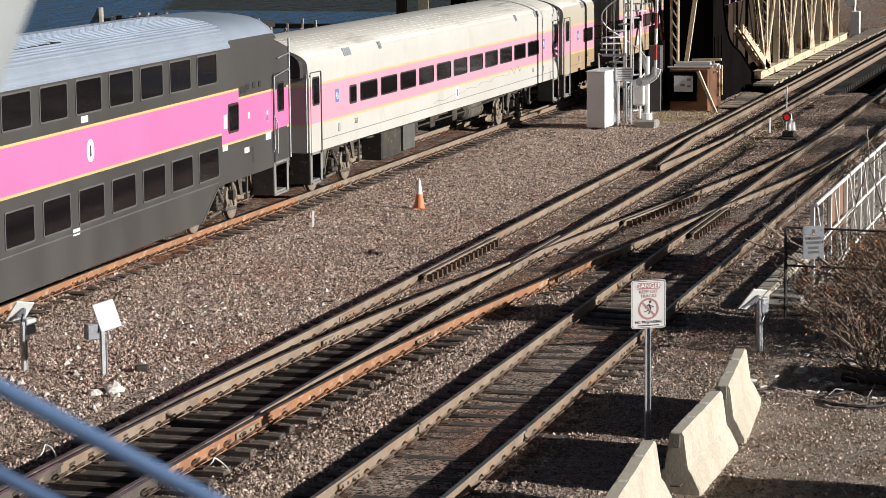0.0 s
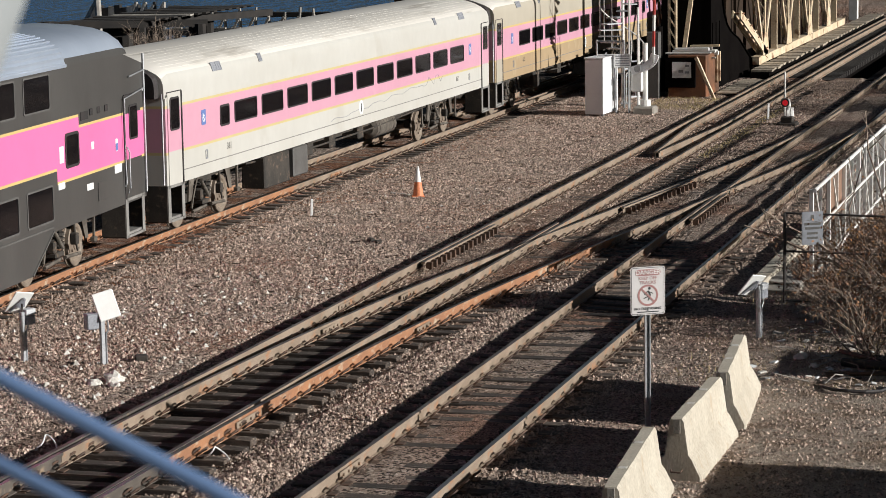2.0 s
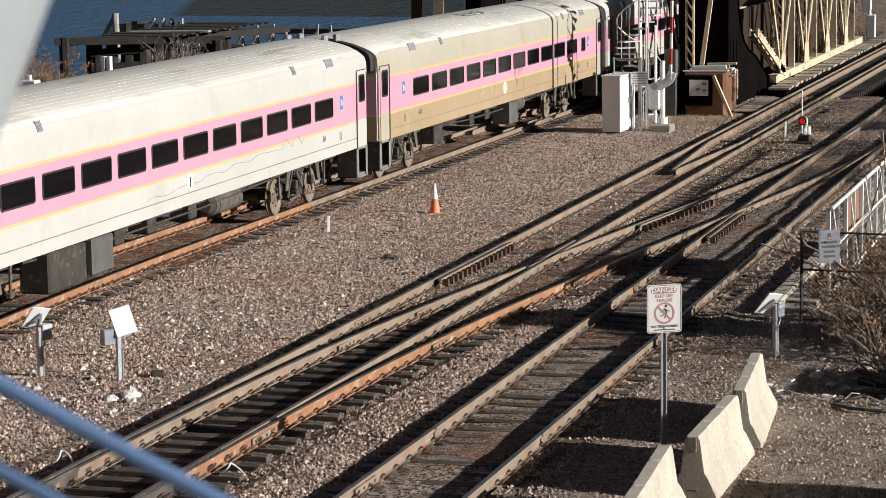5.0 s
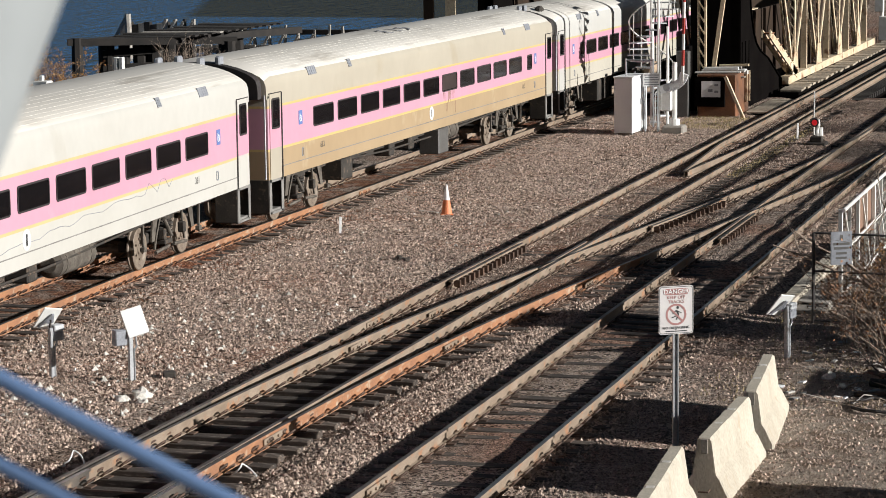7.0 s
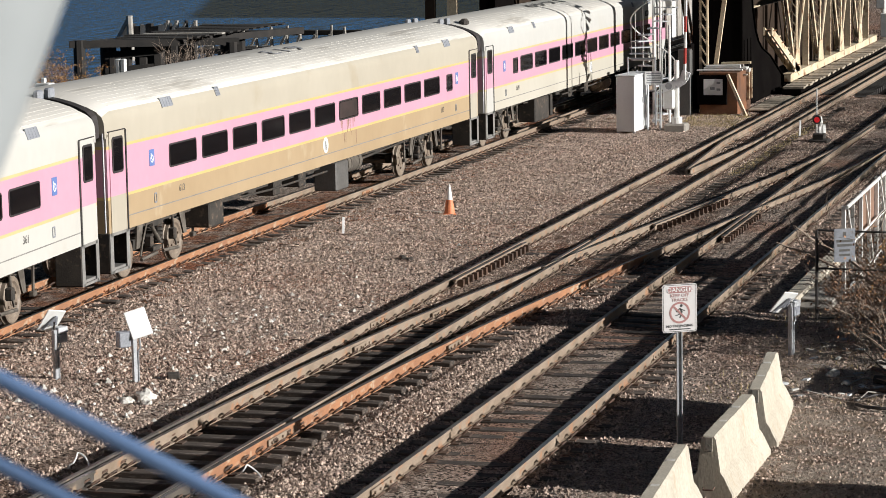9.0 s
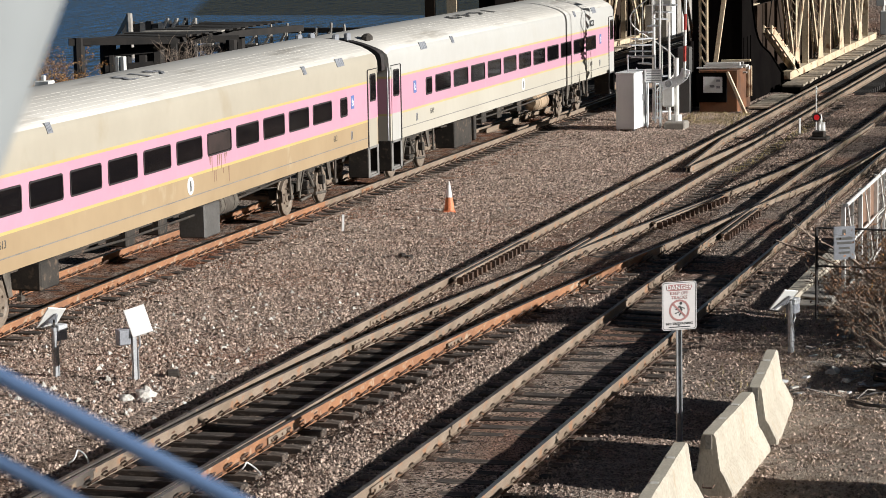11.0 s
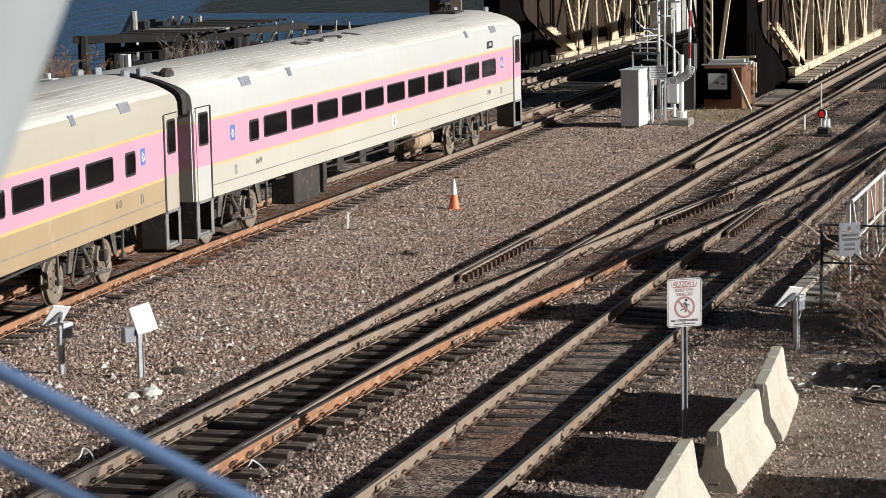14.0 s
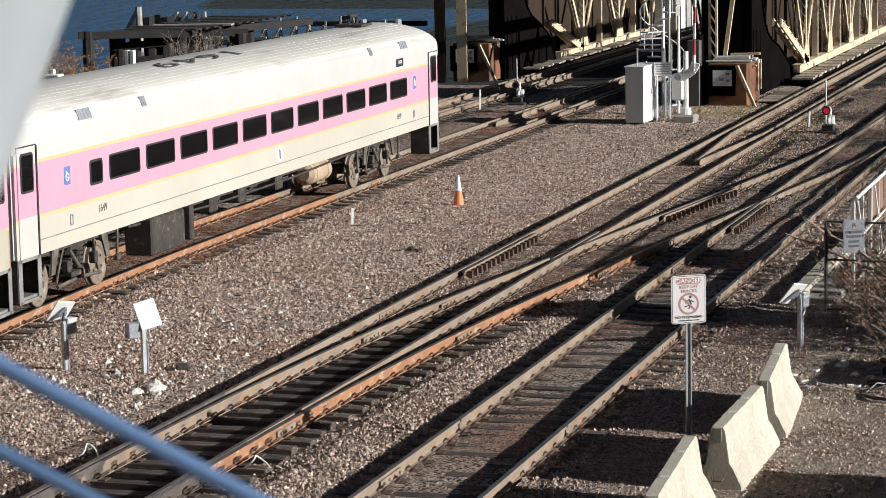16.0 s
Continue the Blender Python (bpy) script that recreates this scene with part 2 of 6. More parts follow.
SIGN_OLD = mat("faded_sign_board", (0.60, 0.575, 0.57), (0.54, 0.51, 0.505), rough=0.5, scale=4, fine=40, bump=0.02, grain=0.95)
SIGN_RED = mat("sign_faded_red", (0.40, 0.20, 0.19), (0.36, 0.18, 0.17), rough=0.55, scale=6, fine=40, bump=0.0)
SIGN_BLACK = mat("sign_black", (0.04, 0.04, 0.045), (0.03, 0.03, 0.03), rough=0.55, bump=0.0)
SIGN_BLUE = mat("access_sign_blue", (0.13, 0.21, 0.47), (0.12, 0.19, 0.43), rough=0.5, bump=0.0)
SIGN_GREY = mat("notice_grey", (0.30, 0.30, 0.32), (0.26, 0.26, 0.28), rough=0.5, bump=0.0)
ORANGE = mat("cone_orange", (0.74, 0.24, 0.10), (0.66, 0.21, 0.09), rough=0.55, scale=6, fine=30)
BRIDGE = mat("bridge_tan_paint", (0.72, 0.60, 0.43), (0.60, 0.46, 0.30), rough=0.65, scale=0.9, fine=18, bump=0.1, dirt=(0.20, 0.10, 0.05), dirt_at=0.57)
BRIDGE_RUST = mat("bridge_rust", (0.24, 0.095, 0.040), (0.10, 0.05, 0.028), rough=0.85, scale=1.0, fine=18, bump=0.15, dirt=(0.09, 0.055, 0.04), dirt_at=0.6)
# black paint, deepened so sunlit webs stay as dark as shade
BRIDGE_DARK = mat("near_black_bridge", (0.006, 0.005, 0.0045), (0.004, 0.003, 0.003), rough=0.95, scale=1.0, fine=14, bump=0.1, spec=0.03)
PLANK = mat("grey_plank", (0.42, 0.35, 0.27), (0.30, 0.25, 0.19), rough=0.9, scale=1.2, fine=24, bump=0.4, vary=0.3, stretch=(1, 5, 1))
OLD_WOOD = mat("tarred_dock_timber", (0.026, 0.021, 0.018), (0.014, 0.012, 0.011), rough=0.9, scale=2, fine=20, bump=0.5)
PALE_WOOD = mat("bleached_dock_timber", (0.42, 0.39, 0.35), (0.28, 0.25, 0.22), rough=0.9, scale=2, fine=20, bump=0.4)
TWIG = mat("bare_twig", (0.30, 0.235, 0.185), (0.17, 0.125, 0.095), rough=0.85, scale=6, fine=30, vary=0.5, island=True)
DEAD_LEAF = mat("dead_leaf", (0.33, 0.165, 0.08), (0.20, 0.105, 0.058), rough=0.8, scale=6, fine=30, vary=0.5, island=True)
GOLD_LEAF = mat("autumn_leaf", (0.42, 0.22, 0.06), (0.30, 0.13, 0.04), rough=0.8, scale=6, fine=30, vary=0.4, island=True)
DRY_GRASS = mat("dry_grass", (0.46, 0.36, 0.17), (0.34, 0.26, 0.12), rough=0.85, scale=6, fine=30, vary=0.4, island=True)
WHITE_STEEL = mat("white_painted_steel", (0.78, 0.77, 0.75), (0.66, 0.64, 0.60), rough=0.5, scale=3, fine=30, bump=0.03, dirt=(0.38, 0.30, 0.22), dirt_at=0.68, grain=0.9)
BLACK_STEEL = mat("black_fence_steel", (0.035, 0.033, 0.032), (0.05, 0.04, 0.035), rough=0.6, scale=4, fine=30)
PANEL_GREY = mat("grey_screen_panel", (0.45, 0.45, 0.46), (0.36, 0.36, 0.37), rough=0.6, scale=1.5, fine=16)
BROWN_PANEL = mat("brown_screen_panel", (0.26, 0.15, 0.10), (0.20, 0.12, 0.08), rough=0.7, scale=1.5, fine=16)
BLUE_STEEL = mat("blue_fence_wire", (0.125, 0.20, 0.355), (0.105, 0.17, 0.31), rough=0.5, scale=8, fine=60, bump=0.02, grain=0.965)
POST_GREY = mat("light_grey_post", (0.34, 0.36, 0.37), (0.31, 0.33, 0.34), rough=0.5, scale=5, fine=40, bump=0.02, grain=0.965)
# dark brown that stands for shade behind and beyond the trusses
SHADE_BROWN = mat("girder_shade_brown", (0.045, 0.027, 0.017), (0.028, 0.018, 0.012), rough=0.85, scale=1.0, fine=14, bump=0.1, spec=0.2)
BOX_PALE = mat("pale_instrument_box", (0.52, 0.53, 0.55), (0.46, 0.47, 0.49), rough=0.5, scale=6, fine=40, bump=0.02)
BOX_GREY = mat("grey_instrument_box", (0.30, 0.31, 0.34), (0.24, 0.25, 0.28), rough=0.5, scale=6, fine=40, bump=0.02)
SOLAR = mat("solar_panel_back", (0.82, 0.82, 0.80), (0.76, 0.76, 0.74), rough=0.4, scale=6, fine=40, bump=0.0, grain=0.965)
RED_PAINT = mat("red_band_paint", (0.42, 0.05, 0.04), (0.36, 0.05, 0.04), rough=0.5, scale=5, fine=30, bump=0.0)


def glow_mat(name, col, power):
    m = bpy.data.materials.new(name)
    m.use_nodes = True
    b = m.node_tree.nodes["Principled BSDF"]
    b.inputs["Base Color"].default_value = (*col, 1)
    b.inputs["Emission Color"].default_value = (*col, 1)
    b.inputs["Emission Strength"].default_value = power
    return m


RED_LAMP = glow_mat("red_signal_lens", (0.55, 0.015, 0.02), 0.35)


def water_mat():
    m = bpy.data.materials.new("river_water")
    m.use_nodes = True
    N, L = m.node_tree.nodes, m.node_tree.links
    b = N["Principled BSDF"]
    b.inputs["Base Color"].default_value = (0.022, 0.092, 0.225, 1)
    b.inputs["Roughness"].default_value = 0.12
    b.inputs["Specular IOR Level"].default_value = 0.3
    geo = N.new("ShaderNodeNewGeometry")
    waves = N.new("ShaderNodeMapping")
    waves.inputs["Scale"].default_value = (0.22, 1.0, 1.0)
    L.new(geo.outputs["Position"], waves.inputs[0])
    prev = None
    for s, st, d in ((0.9, 1.0, 0.9), (3.0, 1.0, 0.3)):
        n = N.new("ShaderNodeTexNoise")
        n.inputs["Scale"].default_value, n.inputs["Detail"].default_value = s, 4
        L.new(waves.outputs[0], n.inputs["Vector"])
        bp = N.new("ShaderNodeBump")
        bp.inputs["Strength"].default_value, bp.inputs["Distance"].default_value = st, d
        L.new(n.outputs["Fac"], bp.inputs["Height"])
        if prev:
            L.new(prev, bp.inputs["Normal"])
        prev = bp.outputs[0]
    L.new(prev, b.inputs["Normal"])
    return m


WATER = water_mat()


# ---- shape helpers ----
class Shape:
    """Gathers faces; every block may have a material slot of its own."""

    def __init__(self):
        self.v, self.f, self.s = [], [], []

    def add(self, verts, faces, slot=0):
        n = len(self.v)
        self.v += [tuple(p) for p in verts]
        self.f += [tuple(i + n for i in f) for f in faces]
        self.s += [slot] * len(faces)
        return self

    def box(self, x0, x1, y0, y1, z0, z1, slot=0, m=None, bev=0.0):
        if bev:
            b = min(bev, (x1 - x0) / 2.01, (y1 - y0) / 2.01, (z1 - z0) / 2.01)
            vs, key = [], {}
            for i, x in enumerate((x0, x1)):
                for j, y in enumerate((y0, y1)):
                    for k, z in enumerate((z0, z1)):
                        sx, sy, sz = (1 - 2 * i), (1 - 2 * j), (1 - 2 * k)
                        for ax in range(3):
                            p = [x + b * sx, y + b * sy, z + b * sz]
                            p[ax] = (x, y, z)[ax]
                            key[i, j, k, ax] = len(vs)
                            vs.append(p)
            K, fs = key, []
            for ax in range(3):
                a, c = (ax + 1) % 3, (ax + 2) % 3
                for side in (0, 1):
                    q = []
                    for u, w in ((0, 0), (1, 0), (1, 1), (0, 1)):
                        t = [0, 0, 0]
                        t[ax], t[a], t[c] = side, u, w
                        q.append(K[t[0], t[1], t[2], ax])
                    fs.append(q if side else q[::-1])
            for ax in range(3):
                a, c = (ax + 1) % 3, (ax + 2) % 3
                for u in (0, 1):
                    for w in (0, 1):
                        t0, t1 = [0, 0, 0], [0, 0, 0]
                        t0[a] = t1[a] = u
                        t0[c] = t1[c] = w
                        t1[ax] = 1
                        q = [K[(*t0, a)], K[(*t1, a)], K[(*t1, c)], K[(*t0, c)]]
                        fs.append(q if (u + w) % 2 else q[::-1])
            for i in (0, 1):
                for j in (0, 1):
                    for k in (0, 1):
                        q = [K[i, j, k, 0], K[i, j, k, 1], K[i, j, k, 2]]
                        fs.append(q if (i + j + k) % 2 else q[::-1])
        else:
            vs = [(x, y, z) for x in (x0, x1) for y in (y0, y1) for z in (z0, z1)]
            fs = [(0, 1, 3, 2), (4, 6, 7, 5), (0, 4, 5, 1), (2, 3, 7, 6), (0, 2, 6, 4), (1, 5, 7, 3)]
        if m is not None:
            vs = [m @ Vector(p) for p in vs]
        return self.add(vs, fs, slot)

    def tube(self, pts, r, n=8, slot=0, r1=None, cap=True):
        """A round bar through pts, tapering to r1."""
        pts = [Vector(p) for p in pts]
        rings, last = [], len(pts) - 1
        for i, p in enumerate(pts):
            d = (pts[min(i + 1, last)] - pts[max(i - 1, 0)]).normalized()
            up = Vector((0, 0, 1)) if abs(d.z) < 0.95 else Vector((1, 0, 0))
            a = d.cross(up).normalized()
            b = a.cross(d)
            rad = r if r1 is None else r + (r1 - r) * i / max(1, last)
            rings.append([p + rad * (a * math.cos(t) + b * math.sin(t)) for t in (2 * math.pi * k / n for k in range(n))])
        vs = [p for ring in rings for p in ring]
        fs = [(i * n + k, i * n + (k + 1) % n, (i + 1) * n + (k + 1) % n, (i + 1) * n + k) for i in range(last) for k in range(n)]
        if cap:
            fs += [tuple(range(n))[::-1], tuple(last * n + k for k in range(n))]
        return self.add(vs, fs, slot)

    def bar(self, p0, p1, w, h, slot=0):
        """A straight bar of rectangular section, w across and h high."""
        p0, p1 = Vector(p0), Vector(p1)
        d = (p1 - p0).normalized()
        up = Vector((0, 0, 1)) if abs(d.z) < 0.98 else Vector((1, 0, 0))
        a = d.cross(up).normalized() * w / 2
        b = a.cross(d).normalized() * h / 2
        vs = [p + s * a + t * b for p in (p0, p1) for s, t in ((-1, -1), (1, -1), (1, 1), (-1, 1))]
        return self.add(vs, [(3, 2, 1, 0), (4, 5, 6, 7), (0, 1, 5, 4), (1, 2, 6, 5), (2, 3, 7, 6), (3, 0, 4, 7)], slot)

    def sweep(self, profile, stations, slots=None, closed=True, caps=True):
        """profile: (y, z) pairs; stations: functions of position as (x, dy, dz, sy, sz)."""
        n, vs, fs, sl = len(profile), [], [], []
        for x, dy, dz, sy, sz in stations:
            vs += [(x, dy + y * sy, dz + z * sz) for y, z in profile]
        for i in range(len(stations) - 1):
            for k in range(n if closed else n - 1):
                fs.append((i * n + k, i * n + (k + 1) % n, (i + 1) * n + (k + 1) % n, (i + 1) * n + k))
                sl.append(slots[k] if slots else 0)
        if caps and closed:
            fs += [tuple(range(n))[::-1], tuple((len(stations) - 1) * n + k for k in range(n))]
            sl += [0, 0]
        base = len(self.v)
        self.v += vs
        self.f += [tuple(i + base for i in f) for f in fs]
        self.s += sl
        return self

    def mesh(self, name, mats, smooth=False, recalc=True):
        me = bpy.data.meshes.new(name)
        me.from_pydata(self.v, [], self.f)
        for m in mats if isinstance(mats, (list, tuple)) else (mats,):
            me.materials.append(m)
        me.polygons.foreach_set("material_index", self.s)
        if recalc:
            bm = bmesh.new()
            bm.from_mesh(me)
            bmesh.ops.recalc_face_normals(bm, faces=bm.faces)
            bm.to_mesh(me)
            bm.free()
        if smooth:
            me.polygons.foreach_set("use_smooth", [True] * len(me.polygons))
            me.set_sharp_from_angle(angle=radians(35))
        me.update()
        return me


def part(name, sh, mats, parent=None, label="", at=None, smooth=False, recalc=True):
    ob = new(name, sh if isinstance(sh, bpy.types.Mesh) else sh.mesh(name, mats, smooth, recalc))
    if parent is not None:
        ob.parent = parent
    if at is not None:
        ob.matrix_basis = at
    if label:
        ob["label"] = label
    return ob


def thing(name, label, category, at=None, group="", kind=""):
    ob = new(name)
    ob.empty_display_size = 0.2
    if at is not None:
        ob.matrix_basis = at
    return tagged(ob, label, category, group, kind)


def rounded(w, h, r, n=3):
    """Corners of a rounded rectangle round 0, 0."""
    out = []
    for cx, cy, a0 in ((w / 2 - r, h / 2 - r, 0), (-w / 2 + r, h / 2 - r, 90), (-w / 2 + r, -h / 2 + r, 180), (w / 2 - r, -h / 2 + r, 270)):
        for i in range(n + 1):
            a = radians(a0 + 90 * i / n)
            out.append((cx + r * math.cos(a), cy + r * math.sin(a)))
    return out


def plate_xz(sh, outline, y, thick, slot=0):
    """A plate standing in the x-z plane, its face at y, thick towards +y when thick > 0."""
    n = len(outline)
    vs = [(x, y, z) for x, z in outline] + [(x, y + thick, z) for x, z in outline]
    fs = [tuple(range(n)), tuple(range(n, 2 * n))[::-1]] + [(k, (k + 1) % n, n + (k + 1) % n, n + k) for k in range(n)]
    return sh.add(vs, fs, slot)


def ring_xz(sh, outer, inner, y, thick, slot=0):
    n = len(outer)
    vs = [(x, y, z) for x, z in outer] + [(x, y, z) for x, z in inner] + [(x, y + thick, z) for x, z in outer] + [(x, y + thick, z) for x, z in inner]
    fs = []
    for k in range(n):
        j = (k + 1) % n
        fs += [(k, j, n + j, n + k), (2 * n + k, 3 * n + k, 3 * n + j, 2 * n + j), (k, 2 * n + k, 2 * n + j, j), (n + k, n + j, 3 * n + j, 3 * n + k)]
    return sh.add(vs, fs, slot)


def writing(text, size, depth=0.002):
    """The mesh of a line of writing in the x-z plane, centred, that reads from -y."""
    cu = bpy.data.curves.new("writing", "FONT")
    cu.body, cu.size, cu.extrude, cu.align_x, cu.align_y, cu.resolution_u = text, size, depth, "CENTER", "CENTER", 2
    ob = bpy.data.objects.new("writing", cu)
    me = bpy.data.meshes.new_from_object(ob)
    me.transform(Matrix.Rotation(radians(90), 4, "X"))
    bpy.data.objects.remove(ob)
    return me


# ---- ground, water ----
def bank(x, y):
    """Height of the ground: flat by the line, falling into the river past the abutment."""
    d = max(x - 93.0 + 0.0 * y, (y - 9.0) - max(0.0, (60 - x)) * 0.05)
    fall = min(1.0, max(0.0, d / 5.0))
    return -0.235 - 3.8 * fall * fall * (3 - 2 * fall)


def ground_z(x, y):
    """The ballast lies low between rails and buries the ends of the ties."""
    z = bank(x, y)
    if not (20 < x < 94 and -26 < y < 10):
        return z
    z += 0.03 * noise.noise(Vector((x * 0.8, y * 0.8, 0))) + 0.02 * noise.noise(Vector((x * 2.1, y * 2.1, 5)))
    away = min(abs(y - bend_a(x)), abs(y + 7.975), abs(y - cross(x)), abs(y + 11.9), abs(y - 3.95))
    z += 0.058 * min(1.0, max(0.0, (away - (1.0 if y < -12.4 else 1.2)) / 0.3))
    if away < 1.0:
        z += 0.02 * noise.noise(Vector((x * 0.35, y * 0.3, 3)))
        start = 46 if abs(y + 11.9) < 1.0 and x < 58 else 37
        z += 0.056 * min(1.0, max(0.0, (x - start) / 8))
    if abs(y + 11.9) < 1.0:
        z += (0.026 if x > 42 else 0.036) + 0.05 * noise.noise(Vector((x * 0.55, y * 0.6, 21)))
    if x < 42 and abs(y + 7.9) < 1.75:
        z -= 0.045 * min(1.0, (42 - x) / 6)
    if y < -13.4:
        z += 0.05 * noise.noise(Vector((x * 0.5, y * 0.5, 9))) - 0.02
    return z


def ground_sheet():
    xs = [-3000, -800, -200, -60, 0, 14, 20] + [24 + 0.5 * i for i in range(140)] + [95 + i for i in range(8)] + [120, 200, 600, 3000]
    ys = [-3000, -800, -200, -80, -40, -26] + [-22 + 0.3 * i for i in range(104)] + [10 + i for i in range(8)] + [40, 120, 600, 3000]
    vs, fs = [], []
    for x in xs:
        for y in ys:
            z = ground_z(x, y)
            vs.append((x, y, z))
    n = len(ys)
    for i in range(len(xs) - 1):
        for j in range(n - 1):
            fs.append((i * n + j, (i + 1) * n + j, (i + 1) * n + j + 1, i * n + j + 1))
    sh = Shape().add(vs, fs)
    g = part("ground", sh, BALLAST, recalc=False, smooth=True)
    tagged(g, "brown and grey crushed-stone ballast running into bare soil", "ground", kind="structure")


def river():
    s = 3000
    sh = Shape().add([(-s, -s, -2.5), (s, -s, -2.5), (s, s, -2.5), (-s, s, -2.5)], [(0, 1, 2, 3)])
    w = part("water", sh, WATER, recalc=False)
    tagged(w, "dark blue rippled river water under low sun", "water", kind="structure")


def stones(name, count, x0, x1, y0, y1, smin, smax, material, label, seed, near=1.6):
    """Loose broken stones, thicker towards the near end."""
    rng = np.random.default_rng(seed)
    x = x0 + (x1 - x0) * rng.random(count) ** near
    y = y0 + (y1 - y0) * rng.random(count)
    size = smin + (smax - smin) * rng.random(count) ** 3
    cap = np.array([(1, 0, -0.5), (0, 1, -0.5), (-1, 0, -0.5), (0, -1, -0.5), (0, 0, 1)], float)
    tri = np.array([(0, 1, 4), (1, 2, 4), (2, 3, 4), (3, 0, 4)])
    v = cap[None] * np.array([1.35, 0.85, 0.8]) * (0.65 + 0.7 * rng.random((count, 5, 1))) + 0.35 * (rng.random((count, 5, 3)) - 0.5)
    a = rng.random(count) * 6.283
    c, s = np.cos(a), np.sin(a)
    vx = v[:, :, 0] * c[:, None] - v[:, :, 1] * s[:, None]
    vy = v[:, :, 0] * s[:, None] + v[:, :, 1] * c[:, None]
    z0 = np.array([ground_z(float(p), float(q)) - (0.0 if abs(q + 8.1) > 0.7 else 0.05 if p < 38 else 0.012) - (0.03 if abs(q + 11.9) < 0.72 and p < 46 else 0.018 if abs(q - cross(p)) < 0.7 or abs(q + 11.9) < 0.7 else 0.0) for p, q in zip(x, y)])
    out = np.stack([vx * size[:, None] + x[:, None], vy * size[:, None] + y[:, None], v[:, :, 2] * size[:, None] + (z0 + size * 0.35)[:, None]], 2)
    faces = (tri[None] + 5 * np.arange(count)[:, None, None]).reshape(-1, 3)
    me = bpy.data.meshes.new(name)
    me.from_pydata(out.reshape(-1, 3).tolist(), [], faces.tolist())
    me.materials.append(material)
    ob = new(name, me)
    return tagged(ob, label, "gravel", kind="stuff")


# ---- the lines ----
def bend_a(x):
    """Sideways place of the train's line: straight, then a curve towards the footbridge."""
    if x >= 50.957:
        return 0.0
    if x >= 36:
        return -0.0053313 / 2 * (50.957 - x) ** 2
    return -0.59637 + 0.079738 * (x - 36)


def cross(x):
    """The crossover from the middle line to the near line."""
    m = 0.118
    if x <= 29:
        return -7.98
    if x <= 46:
        return -7.98 - m * (x - 29) ** 2 / 34
    if x <= 62:
        return -8.983 - m * (x - 46)
    if x <= 79.5:
        return -10.871 - m * (x - 62) + m * (x - 62) ** 2 / 35
    return -11.903


RAIL = [(-0.033, 0), (0.033, 0), (0.037, -0.008), (0.037, -0.034), (0.010, -0.046), (0.010, -0.145), (0.068, -0.162), (0.070, -0.175),
        (-0.070, -0.175), (-0.068, -0.162), (-0.010, -0.145), (-0.010, -0.046), (-0.037, -0.034), (-0.037, -0.008)]
RAIL_SLOTS = [1] + [0] * 13


def rail_part(parent, line, off, x0, x1, side, head, label="", step=1.5):
    n = max(1, round((x1 - x0) / step))
    st = [(x0 + (x1 - x0) * i / n, line(x0 + (x1 - x0) * i / n) + off, 0, 1, 1) for i in range(n + 1)]
    return part("rail", Shape().sweep(RAIL, st, RAIL_SLOTS), [side, head], parent, label)


def clips_part(parent, line, offs, ties):
    """Tie plates and spring clips under every rail, too small to pick apart."""
    sh = Shape()
    for x in ties:
        for off in offs:
            y = line(x) + off
            sh.box(x - 0.09, x + 0.09, y - 0.17, y + 0.17, -0.19, -0.173)
            for s in (-1, 1):
                sh.tube([(x - 0.09, y + s * 0.06, -0.16), (x - 0.095, y + s * 0.12, -0.115), (x - 0.05, y + s * 0.16, -0.08), (x + 0.05, y + s * 0.165, -0.075), (x + 0.10, y + s * 0.13, -0.11), (x + 0.08, y + s * 0.06, -0.15)], 0.016, 5)
    ob = part("rail_clips", sh, CLIP, parent, "rusty tie plates and spring clips", recalc=False)
    ob["kind"] = "stuff"


def tie_mesh(length):
    return Shape().box(-0.115, 0.115, -length / 2, length / 2, -0.36, -0.19, bev=0.012).mesh("tie", TIE)


TIE_MESH = {w: tie_mesh(w) for w in (2.6, 3.2, 3.9, 4.6)}


def ties_for(parent, line, x0, x1, step, seed, width=lambda x: 2.6, shift=lambda x: 0.0):
    rng = random.Random(seed)
    xs, x = [], x0
    while x < x1:
        xs.append(x)
        w = min(TIE_MESH, key=lambda k: abs(k - width(x)))
        t = part("tie", TIE_MESH[w], None, parent)
        t.matrix_basis = pose(x, line(x) + shift(x) + rng.uniform(-0.06, 0.06), rng.uniform(-0.012, 0.006), 0, rng.uniform(-0.6, 0.6), rng.uniform(-1.2, 1.2))
        x += step + rng.uniform(-0.05, 0.05)
    return xs


G = 0.7525


